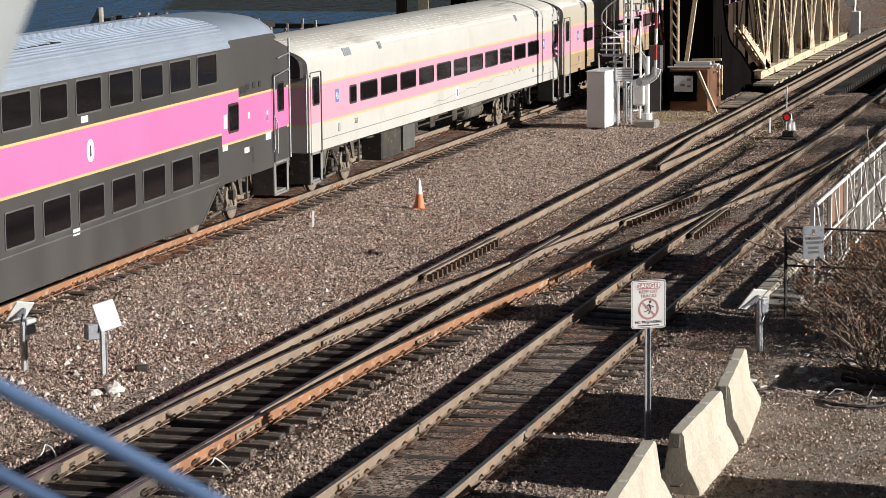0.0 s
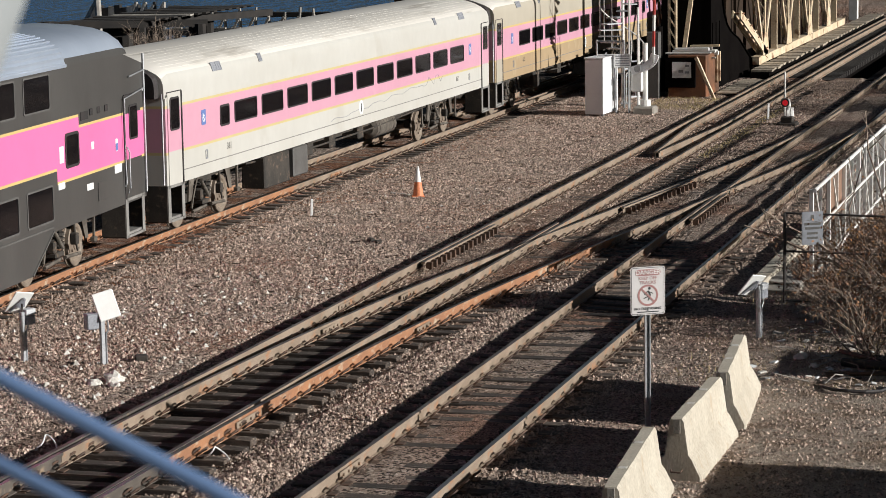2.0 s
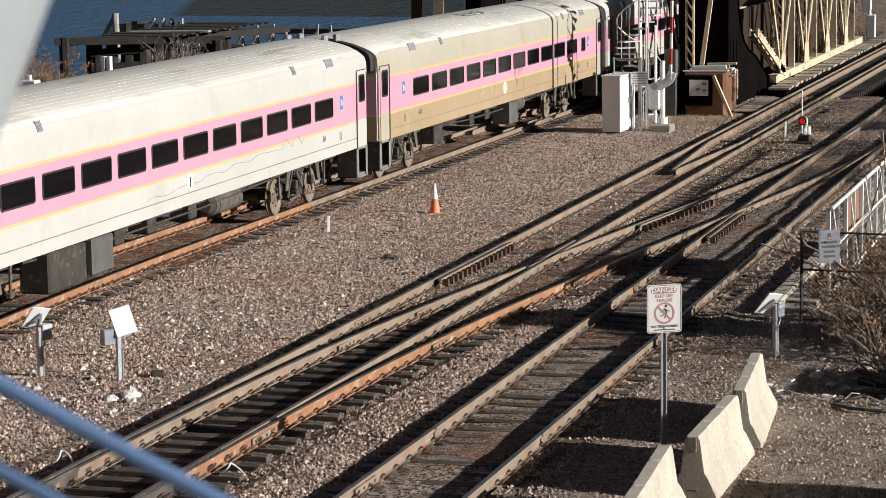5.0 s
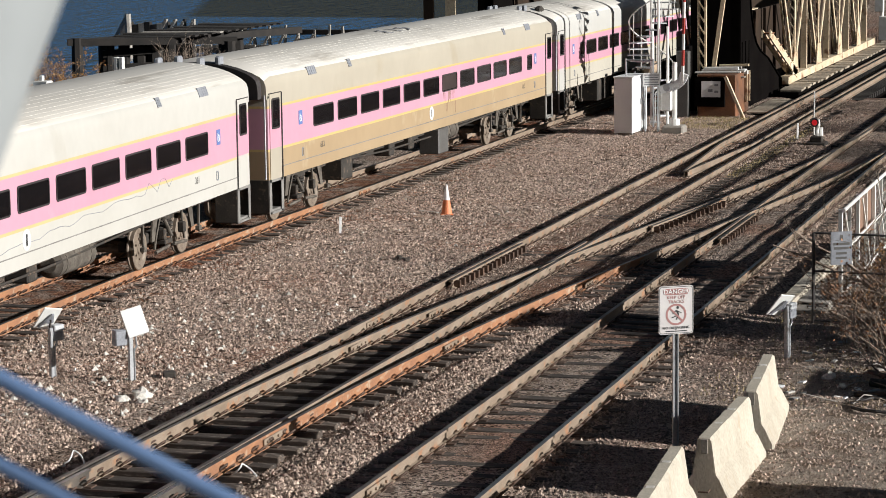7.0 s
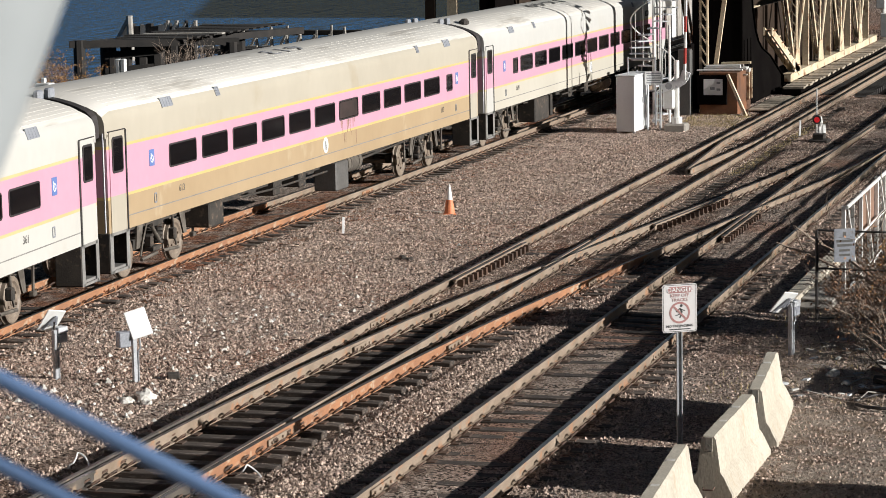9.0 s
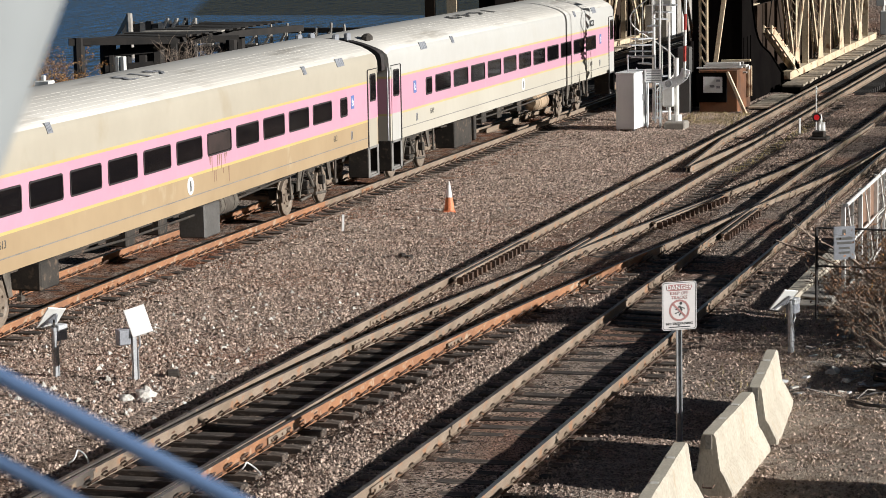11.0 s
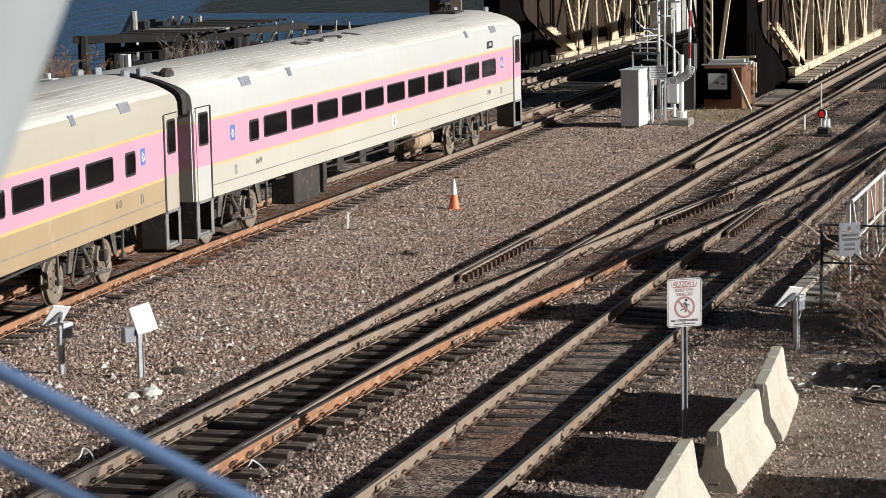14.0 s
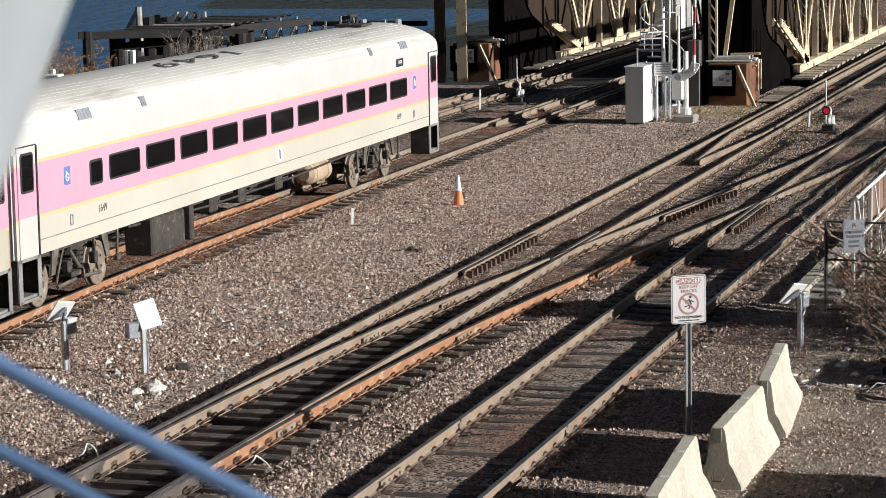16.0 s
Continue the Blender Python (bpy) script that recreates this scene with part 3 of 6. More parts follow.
def lines():
    far = thing("railway_track", "rusty main line that the train runs along, on wooden ties", "railway track", group="railway tracks", kind="structure")
    for s in (-1, 1):
        rail_part(far, bend_a, s * G, -60, 57.0, RUST, STEEL, "orange-rusted rail", 2.0)
        rail_part(far, bend_a, s * G, 57.012, 130, TAN_RUST, STEEL, "tan weathered rail", 4.0)
    clips_part(far, bend_a, (-G, G), ties_for(far, bend_a, 26, 84, 0.56, 1))
    outer = thing("railway_track", "line behind the train with rusty guard rails", "railway track", group="railway tracks", kind="structure")
    for s in (-1, 1):
        rail_part(outer, lambda x: 3.95, s * G, 50, 130, TAN_RUST, STEEL)
        rail_part(outer, lambda x: 3.95, s * (G - 0.26), 78, 130, TAN_RUST, STEEL)
        rail_part(far, bend_a, s * (G - 0.26), 76, 130, TAN_RUST, STEEL)
    clips_part(outer, lambda x: 3.95, (-G, G), ties_for(outer, lambda x: 3.95, 62, 92, 0.56, 2))
    mid = thing("railway_track", "middle line with a turnout leading off it, tan rails", "railway track", group="railway tracks", kind="structure")
    for s in (-1, 1):
        cut = 33.5 if s > 0 else 30.5
        rail_part(mid, lambda x: -7.975, s * G, 18, cut, DARK_RAIL, STEEL, "dark rail", 6)
        rail_part(mid, lambda x: -7.975, s * G, cut + 0.008, 135, TAN_RUST, STEEL, "sun-bleached tan rail", 6)
    wide = lambda x: 2.6 if x < 33 else min(4.6, 2.6 + (-7.98 - cross(x)))
    xs = ties_for(mid, lambda x: -7.975, 22, 88, 0.56, 3, lambda x: wide(x) if x < 50 else 2.6, lambda x: -(wide(x) - 2.6) / 2 if x < 50 else 0)
    clips_part(mid, lambda x: -7.975, (-G, G), xs)
    over = thing("railway_track", "crossover of orange-rusted rails curving from one line to the next", "railway track", group="railway tracks", kind="structure")
    for s in (-1, 1):
        off = s * G - (0.13 if s > 0 else 0.09)
        rail_part(over, cross, off, 18, 29.0, DARK_RAIL, BRIGHT_STEEL, "dark switch blade", 1.0)
        rail_part(over, cross, off, 29.008, 49.5, RUST if s < 0 else TAN_RUST, STEEL, "orange-rusted rail" if s < 0 else "", 1.0)
        rail_part(over, cross, off, 49.512, 79, TAN_RUST, STEEL, "tan weathered rail", 1.0)
    xs2 = ties_for(over, cross, 50.2, 66, 0.56, 4)
    clips_part(over, cross, (-G - 0.09, G - 0.13), [x for x in xs if x < 50] + xs2)
    near = thing("railway_track", "near line with grey worn rail heads on split ties", "railway track", group="railway tracks", kind="structure")
    for s in (-1, 1):
        rail_part(near, lambda x: -11.90, s * (G + 0.01), 18, 135, TAN_RUST, BRIGHT_STEEL if s < 0 else STEEL, "", 6)
    clips_part(near, lambda x: -11.90, (-G, G), ties_for(near, lambda x: -11.90, 22, 88, 0.57, 5, lambda x: 2.6 if x < 52 or x > 70 else 3.9, lambda x: 0 if x < 52 or x > 70 else 0.5))
    for s in (-1, 1):
        # guard rails that meet in a nose between the running rails
        vee = lambda x, s=s: -7.975 + s * min(G - 0.27, 0.045 + 0.056 * (x - 65.7))
        rail_part(mid, vee, 0.0, 65.7, 78.0, TAN_RUST, STEEL, "guard rail running out of a nose", 1.5)
        rail_part(mid, vee, 0.0, 78.012, 135, TAN_RUST, STEEL, "guard rail on the bridge", 6)
        rail_part(near, lambda x: -11.90, s * (G - 0.27), 88, 135, TAN_RUST, STEEL, "guard rail on the bridge", 6)
    # check rails with their braces
    for line, off, x0, x1, home in ((lambda x: -7.975, G - 0.13, 45.6, 51.0, mid), (cross, G - 0.25, 54.2, 59.5, over), (lambda x: -11.90, G - 0.14, 52.5, 57.0, near), (lambda x: -7.975, -G + 0.13, 47.5, 51.5, mid)):
        rail_part(home, line, off, x0, x1, TAN_RUST, STEEL, "check rail")
        sh, x = Shape(), x0 + 0.2
        while x < x1 - 0.1:
            sh.box(x - 0.05, x + 0.05, line(x) + off - 0.13, line(x) + off - 0.012, -0.17, -0.03)
            x += 0.33
        part("rail_braces", sh, CLIP, home, "row of cast braces")["kind"] = "stuff"
    # fishplates with bolts at the joints
    for line, off, xs3, home in ((lambda x: -7.975, G, (41.2, 62.1), mid), (cross, G - 0.13, (38.9, 42.4), over), (cross, -G - 0.09, (31.8, 39.3, 46.4, 49.6), over), (lambda x: -11.90, G, (29.3, 47.2), near), (lambda x: -11.90, -G, (39.1,), near), (bend_a, -G, (60.2, 44.0), far)):
        for x in xs3:
            y = line(x) + off
            sh = Shape().box(x - 0.42, x + 0.42, y - 0.034, y - 0.011, -0.14, -0.05, bev=0.006)
            for k in range(4):
                sh.tube([(x - 0.32 + 0.21 * k, y - 0.034, -0.095), (x - 0.32 + 0.21 * k, y - 0.06, -0.095)], 0.02, 6)
            part("fishplate", sh, RUST if home is far else TAN_RUST, home, "bolted joint bar")
    # switch rods between the points
    for x in (27.6, 28.4):
        part("switch_rod", Shape().bar((x, -8.8, -0.13), (x, -7.1, -0.13), 0.04, 0.025), CLIP, over)


# ---- the train ----
PITCH, SPEED, WHEEL_R = 26.2, 4.4013, 0.42


def run(t):
    """Place of the last coach's middle along the line."""
    return 50.559 - SPEED * (t - 16) - 0.00039 * (t - 16) * t / 2


def car_pose(k, t):
    x = run(t) - PITCH * (3 - k)
    a, b = bend_a(x - 9.07), bend_a(x + 9.07)
    return pose(x, (a + b) / 2, 0, 0, 0, math.degrees(math.atan2(b - a, 18.14)))


def wheel_mesh():
    sh = Shape()
    for s in (-1, 1):
        prof = [(0.0, 0.0), (0.10, 0.0), (0.11, 0.02), (0.30, 0.035), (0.335, 0.005), (0.40, 0.0), (0.42, 0.012), (0.42, 0.085), (0.445, 0.1), (0.445, 0.125), (0.34, 0.125), (0.30, 0.09), (0.12, 0.10), (0.0, 0.12)]
        n, base = 28, len(sh.v)
        y0 = s * 0.80
        vs, fs = [], []
        for r, d in prof:
            vs += [(r * math.sin(2 * math.pi * k / n), y0 - s * d, r * math.cos(2 * math.pi * k / n)) for k in range(n)]
        for i in range(len(prof) - 1):
            fs += [(i * n + k, i * n + (k + 1) % n, (i + 1) * n + (k + 1) % n, (i + 1) * n + k) for k in range(n)]
        sh.add(vs, fs)
        for k in range(6):
            a = k * math.pi / 3
            sh.tube([(0.2 * math.sin(a), y0 - s * 0.02, 0.2 * math.cos(a)), (0.2 * math.sin(a), y0 + s * 0.006, 0.2 * math.cos(a))], 0.025, 6)
    sh.tube([(0, -0.75, 0), (0, 0.75, 0)], 0.08, 10)
    return sh.mesh("wheelset", WHEEL, True)


def brake_gear(car, u):
    """Outer hangers, links and brake gear of a truck whose frame lies between its wheels."""
    for s in (-1, 1):
        y = s * 1.02
        for k in (-1, 1):
            top, foot = u + k * 1.02, u + k * 1.22
            part("swing_plate", plate_xz(Shape(), [(top - 0.16, 1.14), (top + 0.16, 1.14), (foot + 0.08, 0.56), (foot - 0.08, 0.56)], y, s * 0.035), TRUCK, car, "dusty swing plate")
            part("hanger_rod", Shape().tube([(u + k * 1.74, y, 1.12), (u + k * 1.70, y, 0.50)], 0.03, 6).box(u + k * 1.70 - 0.08, u + k * 1.70 + 0.08, y - 0.05, y + 0.05, 0.42, 0.52, bev=0.015), TRUCK, car)
            part("brake_lever", Shape().tube([(u + k * 0.62, y, 1.1), (u + k * 0.80, y - s * 0.05, 0.62), (u + k * 0.92, y - s * 0.05, 0.36)], 0.026, 6), TRUCK, car)
            part("brake_rod", Shape().tube([(u + k * 0.95, y - s * 0.02, 0.30), (u + k * 0.15, y - s * 0.02, 0.34)], 0.035, 6), TRUCK, car)
            part("brake_cylinder", Shape().box(u + k * 0.60 - 0.07, u + k * 0.60 + 0.07, y - 0.08, y + 0.06, 0.52, 0.74, bev=0.02), UNDER, car)
        part("shock_absorber", Shape().tube([(u - 0.45, y, 0.92), (u - 0.25, y, 0.74), (u - 0.05, y, 0.56)], 0.04, 8), TRUCK, car)


def truck_core(u):
    """Frame between the wheels, bolster and coil springs."""
    sh = Shape()
    for s in (-1, 1):
        sh.box(u - 1.65, u + 1.65, s * 0.55 - 0.09, s * 0.55 + 0.09, 0.40, 0.62, bev=0.02)
        for k in (-0.26, 0.26):
            for i in range(5):
                sh.tube([(u + k, s * 0.86, 0.48 + 0.085 * i), (u + k, s * 0.86, 0.53 + 0.085 * i)], 0.10, 10)
    sh.box(u - 0.28, u + 0.28, -0.98, 0.98, 0.86, 1.0, bev=0.02)
    sh.box(u - 0.22, u + 0.22, -0.96, 0.96, 0.36, 0.46, bev=0.02)
    return sh


def window_parts(parent, u, z, w, h, y, rim_mat, rim=0.045, r=0.07):
    key = (round(w, 3), round(h, 3), rim_mat.name)
    if key not in window_parts.cache:
        o, i = rounded(w, h, r), rounded(w - 2 * rim, h - 2 * rim, r * 0.7)
        window_parts.cache[key] = (ring_xz(Shape(), o, i, -0.014, 0.02).mesh("window_frame", rim_mat), plate_xz(Shape(), i, -0.004, 0.01).mesh("pane", TINT))
    a, b = window_parts.cache[key]
    flip = 0 if y < 0 else 180
    fr = part("window", a, None, parent, "", pose(u, y, z, 0, 0, flip))
    part("pane", b, None, fr)


window_parts.cache = {}


def steps_and_door(car, u0, u1, zf, zt, colour, leaf_mat, side, stripe):
    """An end door with its window, hand rails and the step well below it."""
    s = -1 if side < 0 else 1
    y = s * 1.55
    lo, hi = min(u0, u1), max(u0, u1)
    mid = (lo + hi) / 2
    d = part("door", Shape().box(lo + 0.06, hi - 0.06, min(y + s * 0.004, y + s * 0.016), max(y + s * 0.004, y + s * 0.016), zf, stripe[0], 0)
             .box(lo + 0.06, hi - 0.06, min(y + s * 0.004, y + s * 0.016), max(y + s * 0.004, y + s * 0.016), stripe[0], stripe[1], 1)
             .box(lo + 0.06, hi - 0.06, min(y + s * 0.004, y + s * 0.016), max(y + s * 0.004, y + s * 0.016), stripe[1], zt, 0), [leaf_mat, colour], car, "vestibule door with a tall narrow window")
    rim, pane = Shape(), Shape()
    ring_xz(rim, rounded(0.50, 0.68, 0.07), rounded(0.42, 0.60, 0.05), -0.030, 0.014)
    plate_xz(pane, rounded(0.42, 0.60, 0.05), -0.026, 0.008)
    w = part("window", rim, RUBBER, d, "", pose(mid, y, 2.62 if zt < 3.15 else 2.66, 0, 0, 0 if s < 0 else 180))
    part("pane", pane, TINT, w)
    inner = lo if abs(lo) < abs(hi) else hi
    part("door_edge", Shape().box(inner - 0.018, inner + 0.018, min(y, y + s * 0.028), max(y, y + s * 0.028), zf - 0.02, zt, bev=0.01), RUBBER, car, "black door seal")
    part("door_lintel", Shape().box(lo + 0.02, hi - 0.02, min(y + s * 0.002, y + s * 0.024), max(y + s * 0.002, y + s * 0.024), zt - 0.002, zt + 0.018, bev=0.004), RUBBER, car, "dark edge over the door")
    if zt > 3.1:
        part("handrail", Shape().tube([(inner + 0.1 * (1 if inner > 0 else -1), y + s * 0.03, zf + 0.1), (inner + 0.1 * (1 if inner > 0 else -1), y + s * 0.07, zf + 0.2), (inner + 0.1 * (1 if inner > 0 else -1), y + s * 0.07, zf + 0.9), (inner + 0.1 * (1 if inner > 0 else -1), y + s * 0.03, zf + 1.0)], 0.016, 6), GALV, car)
    well = Shape()
    t = 0.05
    a, b = min(y, y - s * 0.5), max(y, y - s * 0.5)
    for x in (lo, hi):
        well.box(x - t, x + t, a, b, 0.44, zf, bev=0.01)
    well.box(lo, hi, a, b, 0.42, 0.47)
    for k in range(2):
        yk = y - s * (0.12 + 0.2 * k)
        well.box(lo, hi, min(yk, yk - s * 0.18), max(yk, yk - s * 0.18), 0.47 + 0.27 * k, 0.50 + 0.27 * k)
    # the recess's shade is put into the colour through the dark underframe material
    part("step_well", well, UNDER, car, "dark boarding steps")
    rim = Shape()
    yo = y + s * 0.012
    for x, inward in ((lo, 1), (hi, -1)):
        rim.box(min(x - inward * 0.04, x + inward * 0.11), max(x - inward * 0.04, x + inward * 0.11), min(y, yo), max(y, yo), 0.42, zf)
    rim.box(lo, hi, min(y, yo), max(y, yo), 0.42, 0.47).box(lo, hi, min(y, yo), max(y, yo), zf - 0.06, zf)
    part("step_rim", rim, STEP_GREY, car, "pale edge of the step well")
    part("tread_edge", Shape().box(lo + 0.05, hi - 0.05, min(y - s * 0.02, y - s * 0.3), max(y - s * 0.02, y - s * 0.3), 0.47, 0.52), STEP_GREY, car)


def body_shell(car, half, bands, roof_pts, roof_mat, names):
    """bands: (z0, z1, material) from the sill up; roof_pts: (y, z) of half the roof from the eave to the crown."""
    mats, idx = [], {}
    for *_, m in bands:
        if m.name not in idx:
            idx[m.name] = len(mats)
            mats.append(m)
    sh = Shape()
    for z0, z1, m in bands:
        k = idx[m.name]
        for y in (-1.55, 1.55):
            sh.add([(-half, y, z0), (half, y, z0), (half, y, z1), (-half, y, z1)], [(0, 1, 2, 3)], k)
        for x in (-half, half):
            sh.add([(x, -1.55, z0), (x, 1.55, z0), (x, 1.55, z1), (x, -1.55, z1)], [(0, 1, 2, 3)], k)
    z0 = bands[0][0]
    sh.add([(-half, -1.55, z0), (half, -1.55, z0), (half, 1.55, z0), (-half, 1.55, z0)], [(0, 1, 2, 3)], 0)
    part("body", sh, mats, car, names)
    full = roof_pts + [(-y, z) for y, z in roof_pts[-2::-1]]
    st = [(-half - 0.0, 0, 0, 1, 1), (half + 0.0, 0, 0, 1, 1)]
    return full, st


def vent_shape(w):
    """A flush louvre: a thin frame with slats."""
    sh = Shape().box(-w / 2, w / 2, -0.008, 0.008, -0.10, -0.08).box(-w / 2, w / 2, -0.008, 0.008, 0.08, 0.10)
    for k in range(5):
        x = -w / 2 + 0.01 + (w - 0.02) * k / 4
        sh.box(x - 0.012, x + 0.012, -0.008, 0.008, -0.08, 0.08)
    return sh.box(-w / 2 + 0.01, w / 2 - 0.01, -0.003, 0.003, -0.08, 0.08)


COACH_ROOF = [(-1.55, 3.02), (-1.55, 3.20), (-1.54, 3.33), (-1.50, 3.44), (-1.40, 3.53), (-1.22, 3.62), (-0.98, 3.70), (-0.7, 3.765), (-0.4, 3.81), (0.0, 3.83)]


def coach(k, paint, low_paint, label, wins, small, number, extras):
    half = 12.72
    car = thing("passenger_coach", label, "train car", car_pose(k, 0), group="cars of the train")
    line = YELLOW if k == 2 else PALE_YELLOW
    body_shell(car, half, ((1.17, 1.42, low_paint), (1.42, 1.80, low_paint), (1.80, 1.855, line), (1.855, 2.745, PINK), (2.745, 2.80, line), (2.80, 3.02, paint)), COACH_ROOF, ROOF, "")
    full = COACH_ROOF + [(-y, z) for y, z in COACH_ROOF[-2::-1]]
    n = len(full)
    slots = [1 if 3 <= i <= n - 5 else 0 for i in range(n)]
    part("roof", Shape().sweep(full, [(-half - 0.06, 0, -0.03, 1, 0.985), (-half + 0.25, 0, 0, 1, 1), (half - 0.25, 0, 0, 1, 1), (half + 0.06, 0, -0.03, 1, 0.985)], slots), [paint, ROOF], car, "pale grimy ribbed roof", smooth=True)
    for i in range(8):
        f = 4.0 + 0.52 * i
        a, b = COACH_ROOF[int(f)], COACH_ROOF[int(f) + 1]
        y, z = a[0] + (b[0] - a[0]) * (f - int(f)), a[1] + (b[1] - a[1]) * (f - int(f))
        for s in (1, -1):
            part("roof_rib", Shape().box(-half + 0.4, half - 0.4, s * y - 0.008, s * y + 0.008, z - 0.02, z + 0.001), ROOF, car)
    part("sill_line", Shape().box(-half + 0.9, half - 0.9, -1.556, -1.548, 1.405, 1.425).box(-half + 0.9, half - 0.9, 1.548, 1.556, 1.408, 1.422), STEP_GREY, car, "seam along the sill")
    for side in (-1, 1):
        y = side * 1.55
        for u in wins:
            window_parts(car, u, 2.338, 1.42, 0.47, y, RUBBER, 0.032)
        for u in small:
            window_parts(car, u, 2.325, 0.56, 0.46, y, RUBBER)
        for e in (-1, 1):
            steps_and_door(car, e * 11.86, e * 12.68, 1.18, 3.06, PINK, paint, side, (1.86, 2.74))
            for u, w in ((e * 9.75, 0.55), (e * 7.05, 0.22)):
                part("roof_vent", vent_shape(w), BOX_GREY, car, "dark louvred vent", pose(u, side * 1.522, 3.40, side * 20, 0, 0))
            part("hatch", ring_xz(Shape(), rounded(0.13, 0.2, 0.03), rounded(0.08, 0.15, 0.02), -0.012, 0.014), BOX_GREY, car, "", pose(e * 10.5, y, 1.6, 0, 0, 0 if side < 0 else 180))
            ac = part("access_sign", plate_xz(Shape(), rounded(0.25, 0.32, 0.02), -0.006, 0.01), SIGN_BLUE, car, "blue wheelchair access sign", pose(e * 10.62, y, 2.39, 0, 0, 0 if side < 0 else 180))
            fig = Shape()
            ring_xz(fig, rounded(0.15, 0.15, 0.072, 4), rounded(0.11, 0.11, 0.052, 4), -0.009, 0.004)
            fig.bar((-0.03, -0.008, 0.0), (-0.05, -0.008, 0.11), 0.006, 0.03).bar((0.0, -0.008, -0.02), (0.07, -0.008, -0.03), 0.006, 0.025)
            part("figure", fig, SIGN_WHITE, ac, "", pose(0, 0, -0.02))
        lg = part("emblem", plate_xz(Shape(), rounded(0.36, 0.36, 0.178, 6), -0.006, 0.008), SIGN_WHITE, car, "round white emblem with a dark bar", pose((0, 0.2, -0.4, 0.35)[k], y, 1.63, 0, 0, 0 if side < 0 else 180))
        part("emblem_bar", plate_xz(Shape(), [(-0.035, 0.10), (0.035, 0.10), (0.035, -0.11), (-0.035, -0.11)], -0.009, 0.004), SIGN_BLACK, lg)
        for u in (-9.15, 9.2):
            part("number", writing(number, 0.2), None, car, "faded dark coach number", pose(u, y + side * 0.004, 1.64, 0, 0, 0 if side < 0 else 180)).data.materials.append(RIM_GREY)
    for e in (-1, 1):
        x = e * half
        part("end_door", Shape().box(min(x, x + e * 0.04), max(x, x + e * 0.04), -0.42, 0.42, 1.25, 3.2, bev=0.015), paint, car, "end door")
        gang = Shape()
        for a in (-0.62, 0.62):
            gang.box(min(x, x + e * 0.28), max(x, x + e * 0.28), a - 0.09, a + 0.09, 1.15, 3.35, bev=0.03)
        gang.box(min(x, x + e * 0.28), max(x, x + e * 0.28), -0.71, 0.71, 3.2, 3.4, bev=0.03)
        part("gangway", gang, RUBBER, car, "black rubber gangway")
        hood = [(0.93 * yy, zz) for yy, zz in full]
        part("diaphragm_hood", Shape().sweep(hood, [(x + e * 0.062, 0, 0.0, 1, 0.985), (x + e * 0.22, 0, 0.0, 0.98, 0.98)]), RUBBER, car, "black hood over the gangway")
        for a in (-0.48, 0.48):
            part("diaphragm_bracket", Shape().box(min(x - e * 0.06, x + e * 0.2), max(x - e * 0.06, x + e * 0.2), a - 0.06, a + 0.06, 3.70, 3.90, bev=0.03), BOX_GREY, car)
        part("coupler", Shape().box(min(x - e * 0.6, x + e * 0.36), max(x - e * 0.6, x + e * 0.36), -0.13, 0.13, 0.75, 1.0, bev=0.04), UNDER, car)
        for a in (-1.5, 1.5):
            part("corner_handrail", Shape().tube([(x + e * 0.05, a, 1.2), (x + e * 0.05, a, 3.05)], 0.02, 6), GALV, car)
    under = Shape().box(-half + 0.2, half - 0.2, -1.0, 1.0, 0.95, 1.17).box(-6.4, 7.0, -0.35, 0.35, 0.7, 0.96)
    part("underframe", under, UNDER, car)
    for u0, u1, zb, m, sh_name in extras:
        if sh_name == "tank":
            tk = Shape()
            tk.tube([(u0 + 0.07, -0.95, zb), (u1 - 0.07, -0.95, zb)], 0.26, 18)
            tk.tube([(u0, -0.95, zb), (u0 + 0.075, -0.95, zb)], 0.15, 18, r1=0.258).tube([(u1 - 0.075, -0.95, zb), (u1, -0.95, zb)], 0.258, 18, r1=0.15)
            for x in (u0 + 0.3, u1 - 0.3):
                tk.tube([(x - 0.02, -0.95, zb), (x + 0.02, -0.95, zb)], 0.272, 14)
            part("air_tank", tk, m, car, "tan air tank", smooth=True)
        else:
            bx = Shape().box(u0, u1, -1.42, -0.85, zb, 1.1, bev=0.03)
            part("equipment_box", bx, m, car)
    part("brake_pipe", Shape().tube([(-7.2, -1.18, 1.02), (-3.0, -1.18, 0.90), (2.0, -1.18, 0.90), (6.9, -1.18, 1.02)], 0.025, 6), UNDER, car)
    for u in (-2.6, -0.9, 1.4):
        part("valve_box", Shape().box(u - 0.22, u + 0.22, -1.15, -0.7, 0.72, 1.15, bev=0.03), UNDER, car)
    if k > 0:
        part("scratch", scribble(k), BOX_GREY, car, "wavy dark scrape") if k == 1 else None
    return running_gear(car)


def scribble(k):
    rng = random.Random(k)
    sh, pts = Shape(), []
    for i in range(44):
        u = -2.2 + 0.23 * i
        z = 1.50 + 0.008 * i + (0.12 * math.sin(i * 1.9) if i > 34 else 0.03 * math.sin(i * 0.9)) + rng.uniform(-0.015, 0.015)
        pts.append((u, -1.551, z))
    return sh.tube(pts, 0.006, 4)


WHEELSET = wheel_mesh()
SPINNING = []


def running_gear(car, inner=0.0):
    for e in (-1, 1):
        part("truck_frame", truck_core(e * 9.07), UNDER, car, "dark truck frame between the wheels")
        brake_gear(car, e * 9.07)
        for d in (-1.295, 1.295):
            w = part("wheelset", WHEELSET, None, car, "", pose(e * 9.07 + d, 0, WHEEL_R))
            SPINNING.append((w, e * 9.07 + d))
    return car


